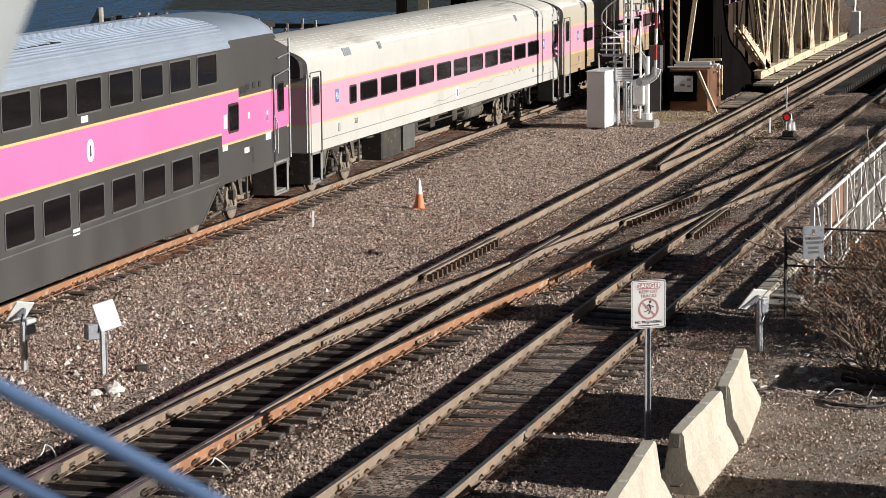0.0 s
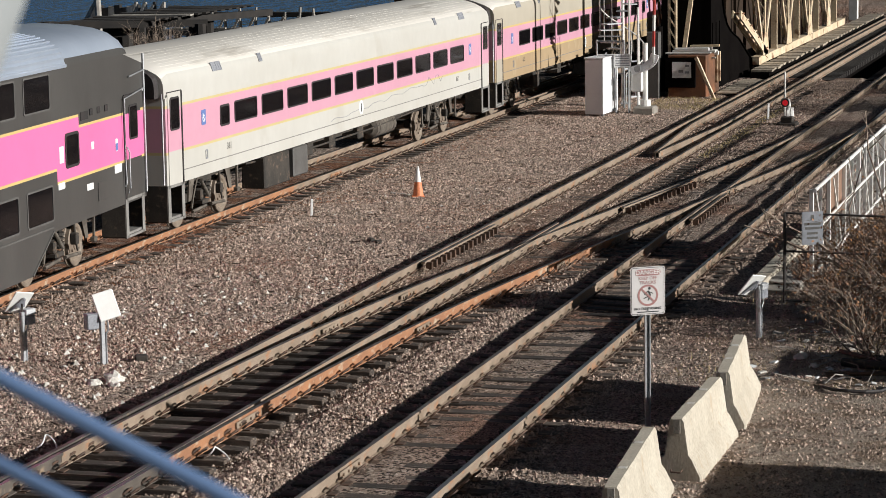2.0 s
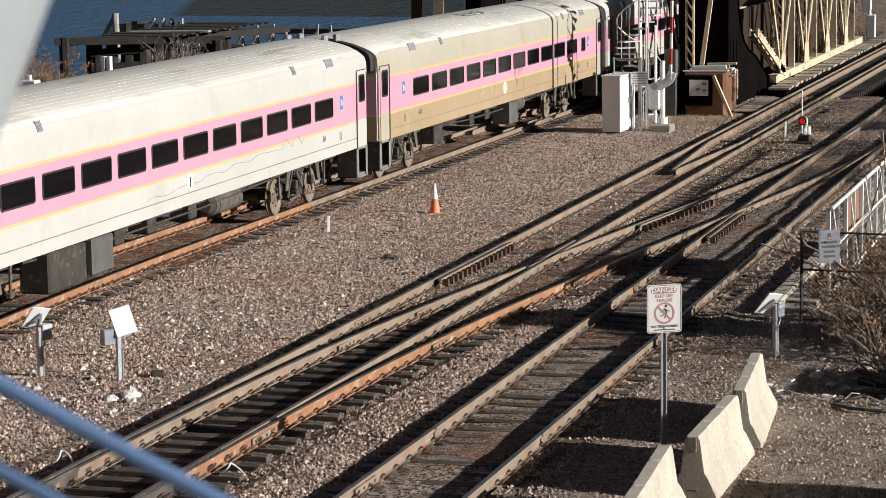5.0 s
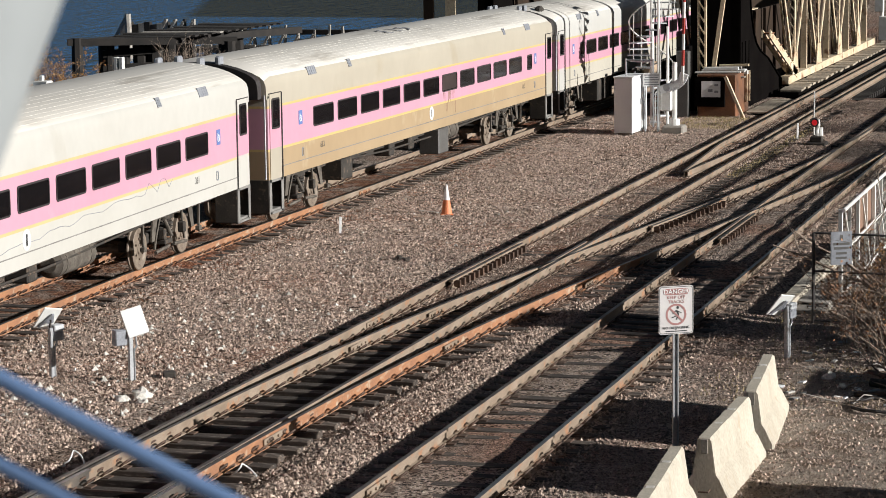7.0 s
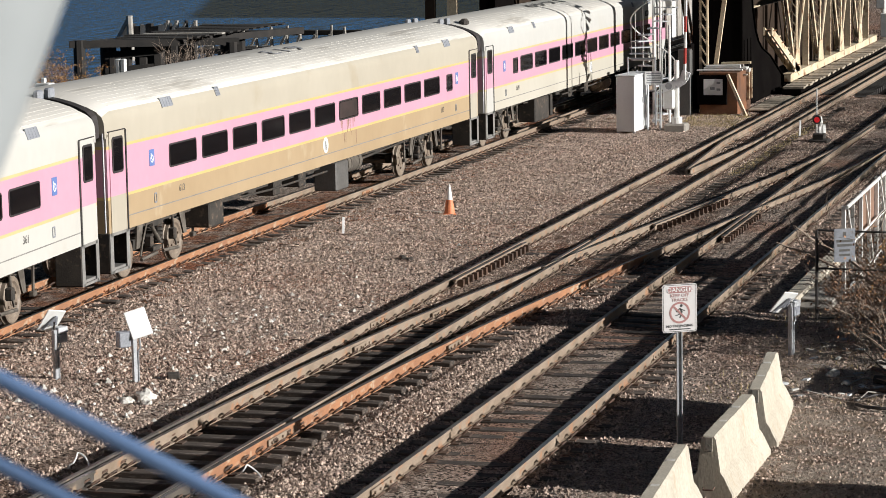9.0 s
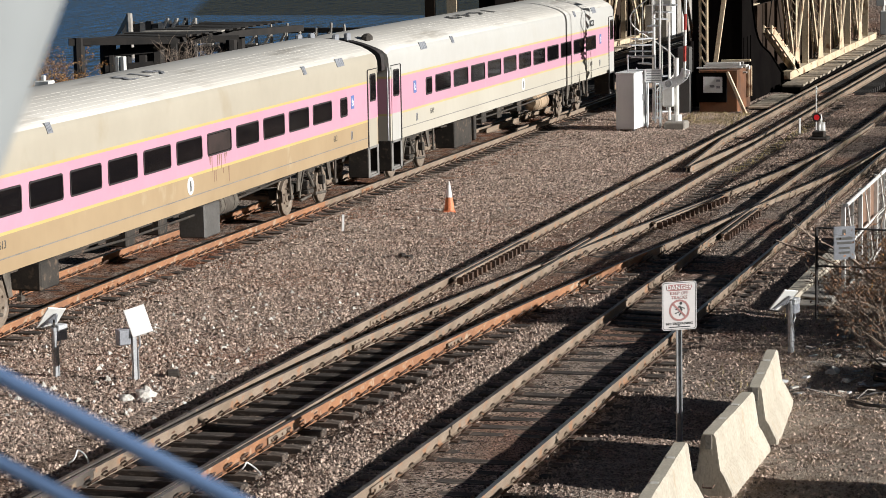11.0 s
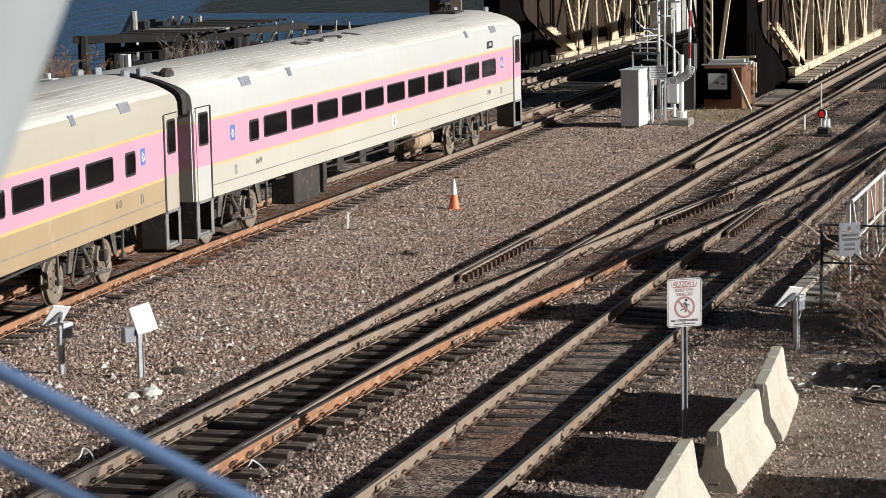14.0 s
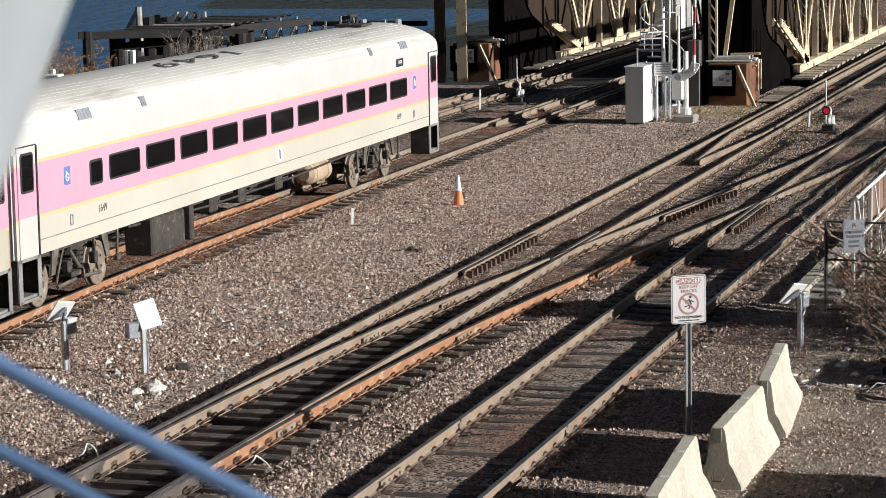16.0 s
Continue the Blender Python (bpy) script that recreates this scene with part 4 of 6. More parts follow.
def bilevel():
    half = 12.45
    car = thing("double_deck_coach", "dark grey double-deck coach with a bright pink band and silver roof", "train car", car_pose(0, 0), group="cars of the train")
    # the long sides: outline with the low middle and raised ends, in bands
    def low(u):
        a = abs(u)
        return 0.46 if a < 6.1 else (0.46 + (a - 6.1) * 0.50 if a < 7.2 else 1.10)
    us = sorted({-half, -11.3, 11.3, -8.7, -7.5, -7.2, -6.1, -2.0, 2.0, 6.1, 7.2, 7.5, 8.7, half})
    sh = Shape()
    for y in (-1.55, 1.55):
        for a, b in zip(us, us[1:]):
            m = abs((a + b) / 2)
            pb, pt = (2.19 if m < 7.5 else 1.94), (3.05 if m < 8.7 else 2.85)
            zs = [None, pb - 0.03, pb + 0.02, pt - 0.02, pt + 0.03, 4.0]
            for i, k in enumerate((0, 1, 2, 1, 0)):
                z0a, z0b = (low(a), low(b)) if i == 0 else (zs[i], zs[i])
                za, zb = (zs[i + 1], zs[i + 1])
                if i == 4:
                    za = 4.0 - max(0, (abs(a) - 11.3)) * 0.22
                    zb = 4.0 - max(0, (abs(b) - 11.3)) * 0.22
                sh.add([(a, y, z0a), (b, y, z0b), (b, y, zb), (a, y, za)], [(0, 1, 2, 3)], k)
    for a, b in zip(us, us[1:]):
        sh.add([(a, -1.55, low(a)), (b, -1.55, low(b)), (b, 1.55, low(b)), (a, 1.55, low(a))], [(0, 1, 2, 3)], 0)
    for x in (-half, half):
        for z0, z1, k in ((1.10, 1.90, 0), (1.90, 2.88, 2), (2.88, 3.747, 0)):
            sh.add([(x, -1.55, z0), (x, 1.55, z0), (x, 1.55, z1), (x, -1.55, z1)], [(0, 1, 2, 3)], k)
    part("body", sh, [DARK_GREY, YELLOW, HOT_PINK], car)
    crown = [(-1.55, 4.0), (-1.53, 4.14), (-1.45, 4.31), (-1.28, 4.45), (-1.0, 4.55), (-0.55, 4.62), (0, 4.65)]
    full = crown + [(-y, z) for y, z in crown[-2::-1]]
    part("roof", Shape().sweep(full, [(-8.1, 0, 0, 1, 1), (8.1, 0, 0, 1, 1)]), ALU, car, "corrugated silver roof", smooth=True)
    ribs = Shape()
    prof = full
    length = sum(math.dist(p, q) for p, q in zip(prof, prof[1:]))
    for i in range(37):
        want, j = length * (i + 0.6) / 37.2, 0
        while want > math.dist(prof[j], prof[j + 1]):
            want -= math.dist(prof[j], prof[j + 1])
            j += 1
        f = want / math.dist(prof[j], prof[j + 1])
        y = prof[j][0] + (prof[j + 1][0] - prof[j][0]) * f
        z = prof[j][1] + (prof[j + 1][1] - prof[j][1]) * f
        ribs.box(-8.08, 8.08, y - 0.02, y + 0.02, z - 0.03, z + 0.014)
    part("roof_ribs", ribs, ALU, car)
    for e in (-1, 1):
        st = [(e * u, 0, 4.0 * (1 - k), 1, k) for u, k in ((8.1, 1.0), (9.5, 0.99), (10.9, 0.975), (11.2, 0.94), (11.35, 0.84), (11.45, 0.65), (11.52, 0.25))]
        part("roof_hood", Shape().sweep(full, st, [1] + [0] * (len(full) - 3) + [1, 1]), [ALU, DARK_GREY], car, "smooth silver end hood", smooth=True)
        part("end_cap", Shape().add([(e * 11.3, -1.55, 4.0), (e * 11.3, 1.55, 4.0), (e * half, 1.55, 3.747), (e * half, -1.55, 3.747), (e * 11.3, -1.54, 3.6), (e * 11.3, 1.54, 3.6), (e * half, 1.54, 3.5), (e * half, -1.54, 3.5)], [(0, 1, 2, 3), (7, 6, 5, 4), (2, 6, 7, 3), (0, 4, 5, 1), (0, 3, 7, 4), (1, 5, 6, 2)]), DARK_GREY, car)
        part("eave_strip", Shape().box(min(e * 8.0, e * 8.14), max(e * 8.0, e * 8.14), -1.57, 1.57, 3.97, 4.02), RIM_GREY, car)
    for side in (-1, 1):
        y = side * 1.55
        part("gutter", Shape().box(-8.1, 8.1, min(y, y + side * 0.03), max(y, y + side * 0.03), 3.985, 4.04), ALU, car)
        for i in range(9):
            u = 6.60 - 1.68 * i
            window_parts(car, u, 3.615, 1.30, 0.66, y, RIM_GREY, 0.034, 0.06)
            window_parts(car, u, 1.62, 1.30, 0.66, y, RIM_GREY, 0.034, 0.06)
        for e in (-1, 1):
            window_parts(car, e * 8.3, 2.47, 0.72, 0.64, y, RUBBER, 0.05, 0.08)
            steps_and_door(car, e * 11.2, e * 12.25, 1.2, 3.2, HOT_PINK, DARK_GREY, side, (1.95, 2.84))
            for u, z, w, h in ((e * 7.75, 2.43, 0.22, 0.3), (e * 10.75, 2.3, 0.12, 0.24), (e * 9.4, 2.43, 0.14, 0.14)):
                part("notice", plate_xz(Shape(), rounded(w, h, 0.02), -0.006, 0.008), SIGN_WHITE, car, "", pose(u, y, z, 0, 0, 0 if side < 0 else 180))
            part("notice", plate_xz(Shape(), rounded(0.4, 0.16, 0.01), -0.006, 0.008), SIGN_WHITE, car, "", pose(e * 10.8, y, 1.84, 0, 0, 0 if side < 0 else 180))
            part("access_sign", plate_xz(Shape(), rounded(0.12, 0.14, 0.01), -0.009, 0.008), SIGN_BLUE, car, "", pose(e * 10.75, y, 2.26, 0, 0, 0 if side < 0 else 180))
            part("louvre", Shape().box(e * 9.0 - 0.2, e * 9.0 + 0.2, min(y, y + side * 0.01), max(y, y + side * 0.01), 2.95, 3.1), RUBBER, car)
            part("arch_trim", Shape().bar((e * 6.1, y + side * 0.01, 0.47), (e * 7.2, y + side * 0.01, 1.11), 0.02, 0.03), RIM_GREY, car)
            part("end_handrail", Shape().tube([(e * 12.42, y + side * 0.02, 1.2), (e * 12.42, y + side * 0.02, 3.95)], 0.025, 6), GALV, car, "tall end grab rail")
        for u, z in ((-0.9, 1.2), (-0.35, 3.2), (7.7, 1.87), (9.2, 1.68)):
            part("notice", plate_xz(Shape(), rounded(0.34, 0.12, 0.01), -0.006, 0.008), SIGN_WHITE, car, "", pose(u, y, z, 0, 0, 0 if side < 0 else 180))
        part("belt_line", Shape().box(-7.2, 7.2, min(y, y + side * 0.012), max(y, y + side * 0.012), 1.17, 1.2), RIM_GREY, car)
        lg = part("emblem", plate_xz(Shape(), rounded(0.36, 0.42, 0.178, 6), -0.006, 0.008), SIGN_WHITE, car, "round white emblem with a dark bar", pose(-0.1, y, 2.60, 0, 0, 0 if side < 0 else 180))
        part("emblem_bar", plate_xz(Shape(), [(-0.035, 0.10), (0.035, 0.10), (0.035, -0.11), (-0.035, -0.11)], -0.009, 0.004), SIGN_BLACK, lg)
    for i in range(5):
        marks = Shape().box(-2.5 + 0.55 * i, -2.15 + 0.55 * i, -0.98, -0.72, 4.54, 4.565 + 0.004 * i)
        part("roof_number", marks, SIGN_BLACK, car, "dark bar of a roof number")
    for e in (-1, 1):
        x = e * half
        gang = Shape()
        for a in (-0.62, 0.62):
            gang.box(min(x, x + e * 0.3), max(x, x + e * 0.3), a - 0.09, a + 0.09, 1.15, 3.4, bev=0.03)
        gang.box(min(x, x + e * 0.3), max(x, x + e * 0.3), -0.71, 0.71, 3.25, 3.45, bev=0.03)
        part("gangway", gang, RUBBER, car, "black rubber gangway")
        for side in (-1, 1):
            ys = side * 1.555
            for i in range(3):
                part("marker_light", Shape().box(e * (9.35 + 0.42 * i) - 0.07, e * (9.35 + 0.42 * i) + 0.07, min(ys, ys + side * 0.02), max(ys, ys + side * 0.02), 3.0, 3.13, bev=0.01), RUBBER, car, "dark marker light")
            part("grab_rail", Shape().tube([(e * 11.1, ys + side * 0.03, 1.45), (e * 11.1, ys + side * 0.06, 1.5), (e * 11.1, ys + side * 0.06, 3.15), (e * 12.3, ys + side * 0.06, 3.27), (e * 12.3, ys + side * 0.03, 3.22)], 0.018, 6), GALV, car, "bent grab rail round the door")
            part("end_rung", Shape().tube([(e * 11.5, ys + side * 0.03, 3.55), (e * 12.4, ys + side * 0.03, 3.62)], 0.016, 6), GALV, car)
            part("hatch_lid", Shape().box(e * 9.9 - 0.28, e * 9.9 + 0.28, min(ys, ys + side * 0.01), max(ys, ys + side * 0.01), 1.35, 1.7, bev=0.004), DARK_GREY, car)
        part("coupler", Shape().box(min(x - e * 0.6, x + e * 0.5), max(x - e * 0.6, x + e * 0.5), -0.13, 0.13, 0.75, 1.0, bev=0.04), UNDER, car)
        part("underframe", Shape().box(min(e * 7.3, e * 12.4), max(e * 7.3, e * 12.4), -0.95, 0.95, 0.9, 1.12), UNDER, car)
    return running_gear(car)


def train():
    cars = [bilevel()]
    wins = [-8.08 + 1.729 * i for i in range(11)]
    cars.append(coach(1, GREY_WHITE, GREY_WHITE, "off-white passenger coach with a pink band and dark windows", wins, (-9.38,), "361",
                      ((-6.6, -4.9, 0.38, UNDER, "box"), (-4.6, -3.6, 0.42, RIM_GREY, "box"), (2.6, 4.4, 0.85, TRUCK, "tank"))))
    cars.append(coach(2, BEIGE_PAINT, TAN_PAINT, "grimy tan passenger coach with a pink band", [-9.05 + 1.729 * i for i in range(11)], (9.9,), "613",
                      ((0.7, 1.6, 0.42, RIM_GREY, "box"), (-7.4, -6.6, 0.6, UNDER, "box"), (2.2, 3.4, 0.9, TRUCK, "tank"))))
    cars.append(coach(3, WHITE_PAINT, CREAM_PAINT, "white passenger coach with a pink band at the train's end", wins, (-9.38,), "1649",
                      ((-6.6, -4.9, 0.38, UNDER, "box"), (-4.6, -4.4, 0.42, UNDER, "box"), (3.55, 4.95, 0.80, TANK, "tank"))))
    for side in (-1, 1):
        part("dusty_film", plate_xz(Shape(), rounded(1.30, 0.38, 0.05), -0.008, 0.003), DUSTY_GLASS, cars[2], "brown dust on one window", pose(1.32, side * 1.55, 2.338, 0, 0, 0 if side < 0 else 180))
        rng = random.Random(77)
        for i in range(11):
            u, w, h = 0.75 + 0.11 * i, rng.uniform(0.015, 0.04), rng.uniform(0.08, 0.34)
            part("rust_streak", plate_xz(Shape(), [(-w, 0), (w, 0), (w * 0.3, -h), (-w * 0.3, -h)], -0.004, 0.002), STREAK, cars[2], "brown rust streak", pose(u, side * 1.55, rng.choice((2.09, 2.09, 1.79)), 0, 0, 0 if side < 0 else 180))
    last = cars[3]
    roof_number(last, "1649", -1.4, 1.8, RIM_GREY, "dark figure painted on the roof")
    roof_number(cars[2], "613", -0.1, 1.2, SIGN_GREY, "faded figure painted on the roof")
    ant = Shape().box(10.0, 10.9, -0.35, 0.35, 3.84, 3.9).tube([(10.1, 0, 3.9), (10.1, 0, 4.1), (10.7, 0, 4.1), (10.7, 0, 3.9)], 0.05, 8).tube([(10.3, 0.2, 4.05), (10.6, 0.2, 4.05)], 0.07, 8)
    part("roof_bell", Shape().box(-12.6, -12.25, -1.0, -0.75, 3.62, 3.86, bev=0.08), UNDER, last, "small dark bell on the roof end")
    part("horn", ant, UNDER, last, "air horns on the roof")
    part("side_number", plate_xz(Shape(), rounded(0.62, 0.2, 0.05), -0.008, 0.01), SIGN_BLACK, last, "dark number plate", pose(9.35, -1.548, 2.985))
    fig = writing("1649", 0.15)
    fig.materials.append(SIGN_WHITE)
    part("side_figures", fig, None, last, "white figures", pose(9.35, -1.561, 2.985))
    return cars


def roof_number(car, text, at, long, material, label):
    """Figures painted on the curve of the roof, to be read from the far side."""
    for n, figure in enumerate(text):
        me = writing(figure, 1.15, 0.003)
        shift = (n - (len(text) - 1) / 2) * 0.70
        for v in me.vertices:
            y = -0.42 - (v.co.z * 0.58)
            p = max(i for i, q in enumerate(COACH_ROOF[:-1]) if q[0] <= y)
            a, b = COACH_ROOF[p], COACH_ROOF[p + 1]
            z = a[1] + (b[1] - a[1]) * (y - a[0]) / (b[0] - a[0])
            v.co = (at - (v.co.x + shift) * long, y, z + 0.022 - v.co.y)
        me.materials.append(material)
        part("roof_figure", me, None, car, label)


CARS = train()
ground_sheet()
river()
lines()


# ---- beside the line ----
def slab(x0, x1, y0, y1, z0, z1, bev=0.0):
    return Shape().box(x0, x1, y0, y1, z0, z1, bev=bev)


def jersey_barrier(x0, y0, x1, y1, label):
    L = math.hypot(x1 - x0, y1 - y0)
    b = thing("concrete_barrier", label, "traffic barrier", pose(x0, y0, -0.22, 0, 0, math.degrees(math.atan2(y1 - y0, x1 - x0))), group="row of concrete barriers")
    half = [(-0.31, 0), (-0.31, 0.08), (-0.20, 0.30), (-0.155, 0.36), (-0.095, 0.78), (-0.07, 0.82)]
    prof = half + [(-y, z) for y, z in half[::-1]]
    n = 12
    rng = random.Random(int(x0 * 10))
    st = [(0.0, 0, 0, 0.93, 0.985), (0.03, 0, 0, 1, 1)] + [(0.03 + (L - 0.06) * i / n, rng.uniform(-0.004, 0.004), 0, 1, 1 + rng.uniform(-0.004, 0.004)) for i in range(1, n)] + [(L - 0.03, 0, 0, 1, 1), (L, 0, 0, 0.93, 0.985)]
    part("body", Shape().sweep(prof, st), CONCRETE, b)
    for x in (-0.012, L - 0.01):
        part("key_slot", slab(x, x + 0.022, -0.045, 0.045, 0.62, 0.80, 0.004), GREY_CONCRETE, b, "grey joint slot")
        part("lifting_loop", Shape().tube([(x, -0.07, 0.17), (x - 0.06, -0.06, 0.15), (x - 0.06, 0.06, 0.15), (x, 0.07, 0.17)], 0.012, 6), CLIP, b)
    for u in (0.9, L - 0.9):
        part("patch", slab(u - 0.05, u + 0.05, -0.05, 0.05, 0.812, 0.826, 0.003), PALE_STONE, b)
    return b


def danger_sign(x, y):
    s = thing("warning_sign", "white danger keep off tracks sign on a steel channel post", "sign", pose(x, y, -0.24, 0, 0, -58))
    post = Shape().box(-0.035, 0.035, 0.008, 0.016, 0, 2.32).box(-0.040, -0.026, -0.016, 0.012, 0, 2.32).box(0.026, 0.040, -0.016, 0.012, 0, 2.32)
    part("post", post, GALV, s)
    bd = part("board", plate_xz(Shape(), rounded(0.485, 0.645, 0.035), -0.022, 0.004), SIGN_OLD, s, "white sign board", pose(0, 0, 2.035))
    part("border", ring_xz(Shape(), rounded(0.465, 0.625, 0.03), rounded(0.452, 0.612, 0.026), -0.0235, 0.002), SIGN_BLACK, bd)
    part("heading", plate_xz(Shape(), rounded(0.36, 0.085, 0.04), -0.0245, 0.002), SIGN_RED, bd, "", pose(0, 0, 0.245))

    def words(text, size, z, m, y=-0.0245):
        w = part("lettering", writing(text, size, 0.0015), None, bd, "", pose(0, y, z))
        w.data.materials.append(m)

    words("DANGER", 0.088, 0.245, SIGN_WHITE, -0.0275)
    words("KEEP OFF", 0.062, 0.168, SIGN_RED)
    words("TRACKS", 0.062, 0.110, SIGN_RED)
    words("NO TRESPASSING", 0.048, -0.238, SIGN_BLACK)
    part("fine_print", plate_xz(Shape(), rounded(0.30, 0.014, 0.003), -0.0235, 0.002), SIGN_BLACK, bd, "", pose(0, 0, -0.282))
    part("ban_ring", ring_xz(Shape(), rounded(0.29, 0.29, 0.144, 7), rounded(0.235, 0.235, 0.117, 7), -0.0245, 0.002), SIGN_RED, bd, "faded red ring", pose(0, 0, -0.06))
    part("ban_bar", Shape().bar((-0.09, -0.0255, 0.03), (0.09, -0.0255, -0.15), 0.002, 0.024), SIGN_RED, bd)
    g = Shape()
    for a, b, w in (((0.0, 0.0), (0.035, -0.06), 0.03), ((0.035, -0.06), (0.0, -0.13), 0.02), ((0.01, -0.01), (0.075, -0.04), 0.016), ((0.0, -0.005), (-0.05, -0.05), 0.016), ((0.03, -0.07), (-0.06, -0.10), 0.018)):
        g.bar((a[0], -0.0242, a[1]), (b[0], -0.0242, b[1]), 0.002, w * 0.72)
    plate_xz(g, [(0.022 + 0.02 * math.cos(t * 0.785), 0.032 + 0.02 * math.sin(t * 0.785)) for t in range(8)], -0.0245, 0.002)
    part("pictogram", g, SIGN_BLACK, bd, "", pose(0, 0, 0.0))
    for z in (0.26, -0.26):
        part("bolt", Shape().tube([(0, -0.03, z), (0, 0.02, z)], 0.009, 6), GALV, bd)


def solar_post(x, y, turn, tilt, box_side, label, tall=1.06, off=0.06, back=-0.05, drop=0.06):
    s = thing("solar_sensor_post", label, "instrument post", pose(x, y, -0.24, 0, 0, turn), group="solar sensor posts")
    part("post", Shape().box(-0.038, 0.038, -0.03, 0.03, 0, tall - 0.2, bev=0.006).box(-0.03, -0.014, -0.038, -0.026, 0, tall - 0.25), GALV, s, "ribbed steel post")
    part("bracket", Shape().tube([(0, 0, tall - 0.22), (0.0, 0.0, tall - 0.14), (0.02, 0.01, tall - 0.08)], 0.02, 6), BLACK_STEEL, s)
    part("conduit", Shape().tube([(0.05, -0.03, 0.0), (0.05, -0.03, 0.55), (0.09, -0.04, 0.62), (0.07, -0.04, tall - 0.24)], 0.014, 6), GALV, s)
    pn = part("solar_panel", Shape().box(-0.17, 0.17, -0.02, 0.0, -0.225, 0.225, bev=0.012), SOLAR, s, "white-backed solar panel", pose(off, back, tall - drop, tilt, -14 if tilt < 0 else 10, -12))
    part("panel_cells", slab(-0.155, 0.155, 0.001, 0.006, -0.21, 0.21), TINT, pn)
    if tilt > 0:
        part("mount", Shape().bar((-0.10, -0.035, -0.18), (0.02, -0.05, 0.12), 0.03, 0.035).bar((0.02, -0.05, 0.12), (0.10, -0.035, -0.06), 0.03, 0.035).box(-0.03, 0.05, -0.06, -0.021, -0.08, 0.06, bev=0.01), BOX_GREY, pn, "dark mounting bracket")
    bx = part("instrument_box", Shape().box(-0.11, 0.09, -0.09, 0.07, -0.12, 0.03 if box_side > 0 else 0.12, bev=0.015), BOX_GREY, s, "dark grey plastic box", pose(box_side, 0.03, tall - 0.3))
    part("lid", Shape().box(-0.115, 0.095, -0.095, 0.075, 0.03 if box_side > 0 else 0.11, 0.13, bev=0.012), BOX_PALE if box_side > 0 else BOX_GREY, bx, "pale box lid" if box_side > 0 else "")
    return s


def cone(x, y):
    c = thing("traffic_cone", "orange traffic cone with a white collar on gravel", "traffic cone", pose(x, y, -0.185, 0, 0, 20))
    part("base", Shape().box(-0.15, 0.15, -0.15, 0.15, 0, 0.03, bev=0.012), ORANGE, c)

    def seg(z0, z1):
        r = lambda z: 0.135 - 0.11 * (z / 0.72)
        n, vs, fs = 20, [], []
        for z in (z0, z1):
            vs += [(r(z) * math.cos(6.2832 * k / n), r(z) * math.sin(6.2832 * k / n), z) for k in range(n)]
        fs = [(k, (k + 1) % n, n + (k + 1) % n, n + k) for k in range(n)] + [tuple(range(n, 2 * n))]
        return Shape().add(vs, fs)
    part("lower_cone", seg(0.03, 0.36), ORANGE, c)
    part("white_collar", seg(0.36, 0.66), SIGN_WHITE, c, "white reflective collar")
    part("tip", seg(0.66, 0.73), SIGN_OLD, c)
    d = part("plank_scrap", slab(-0.32, 0.32, -0.05, 0.05, 0, 0.04, 0.008), PALE_WOOD, None, "", pose(x + 0.35, y + 0.55, -0.19, 0, 0, 60))
    tagged(d, "pale scrap of board lying on the gravel", "scrap wood")


def stake(x, y, h, label="thin white survey stake in the gravel"):
    s = part("marker_stake", Shape().box(-0.028, 0.028, -0.028, 0.028, -0.1, h, bev=0.004), SIGN_WHITE, None, "", pose(x, y, -0.22, 2, 1, 20))
    tagged(s, label, "stake", group="marker stakes")


def rock(x, y, r, seed, label="pale broken rock lying on the ballast", m=None):
    rng = random.Random(seed)
    bm = bmesh.new()
    bmesh.ops.create_icosphere(bm, subdivisions=2, radius=r)
    for v in bm.verts:
        v.co *= 0.8 + 0.45 * noise.noise(v.co * (1.3 / r) + Vector((seed, 0, 0)))
        v.co.z *= 0.75
    me = bpy.data.meshes.new("rock")
    bm.to_mesh(me)
    bm.free()
    me.materials.append(m or PALE_STONE)
    o = new("rock", me)
    o.matrix_basis = pose(x, y, -0.2 + r * 0.3, 0, 0, rng.uniform(0, 360))
    tagged(o, label, "rock", group="loose rocks")


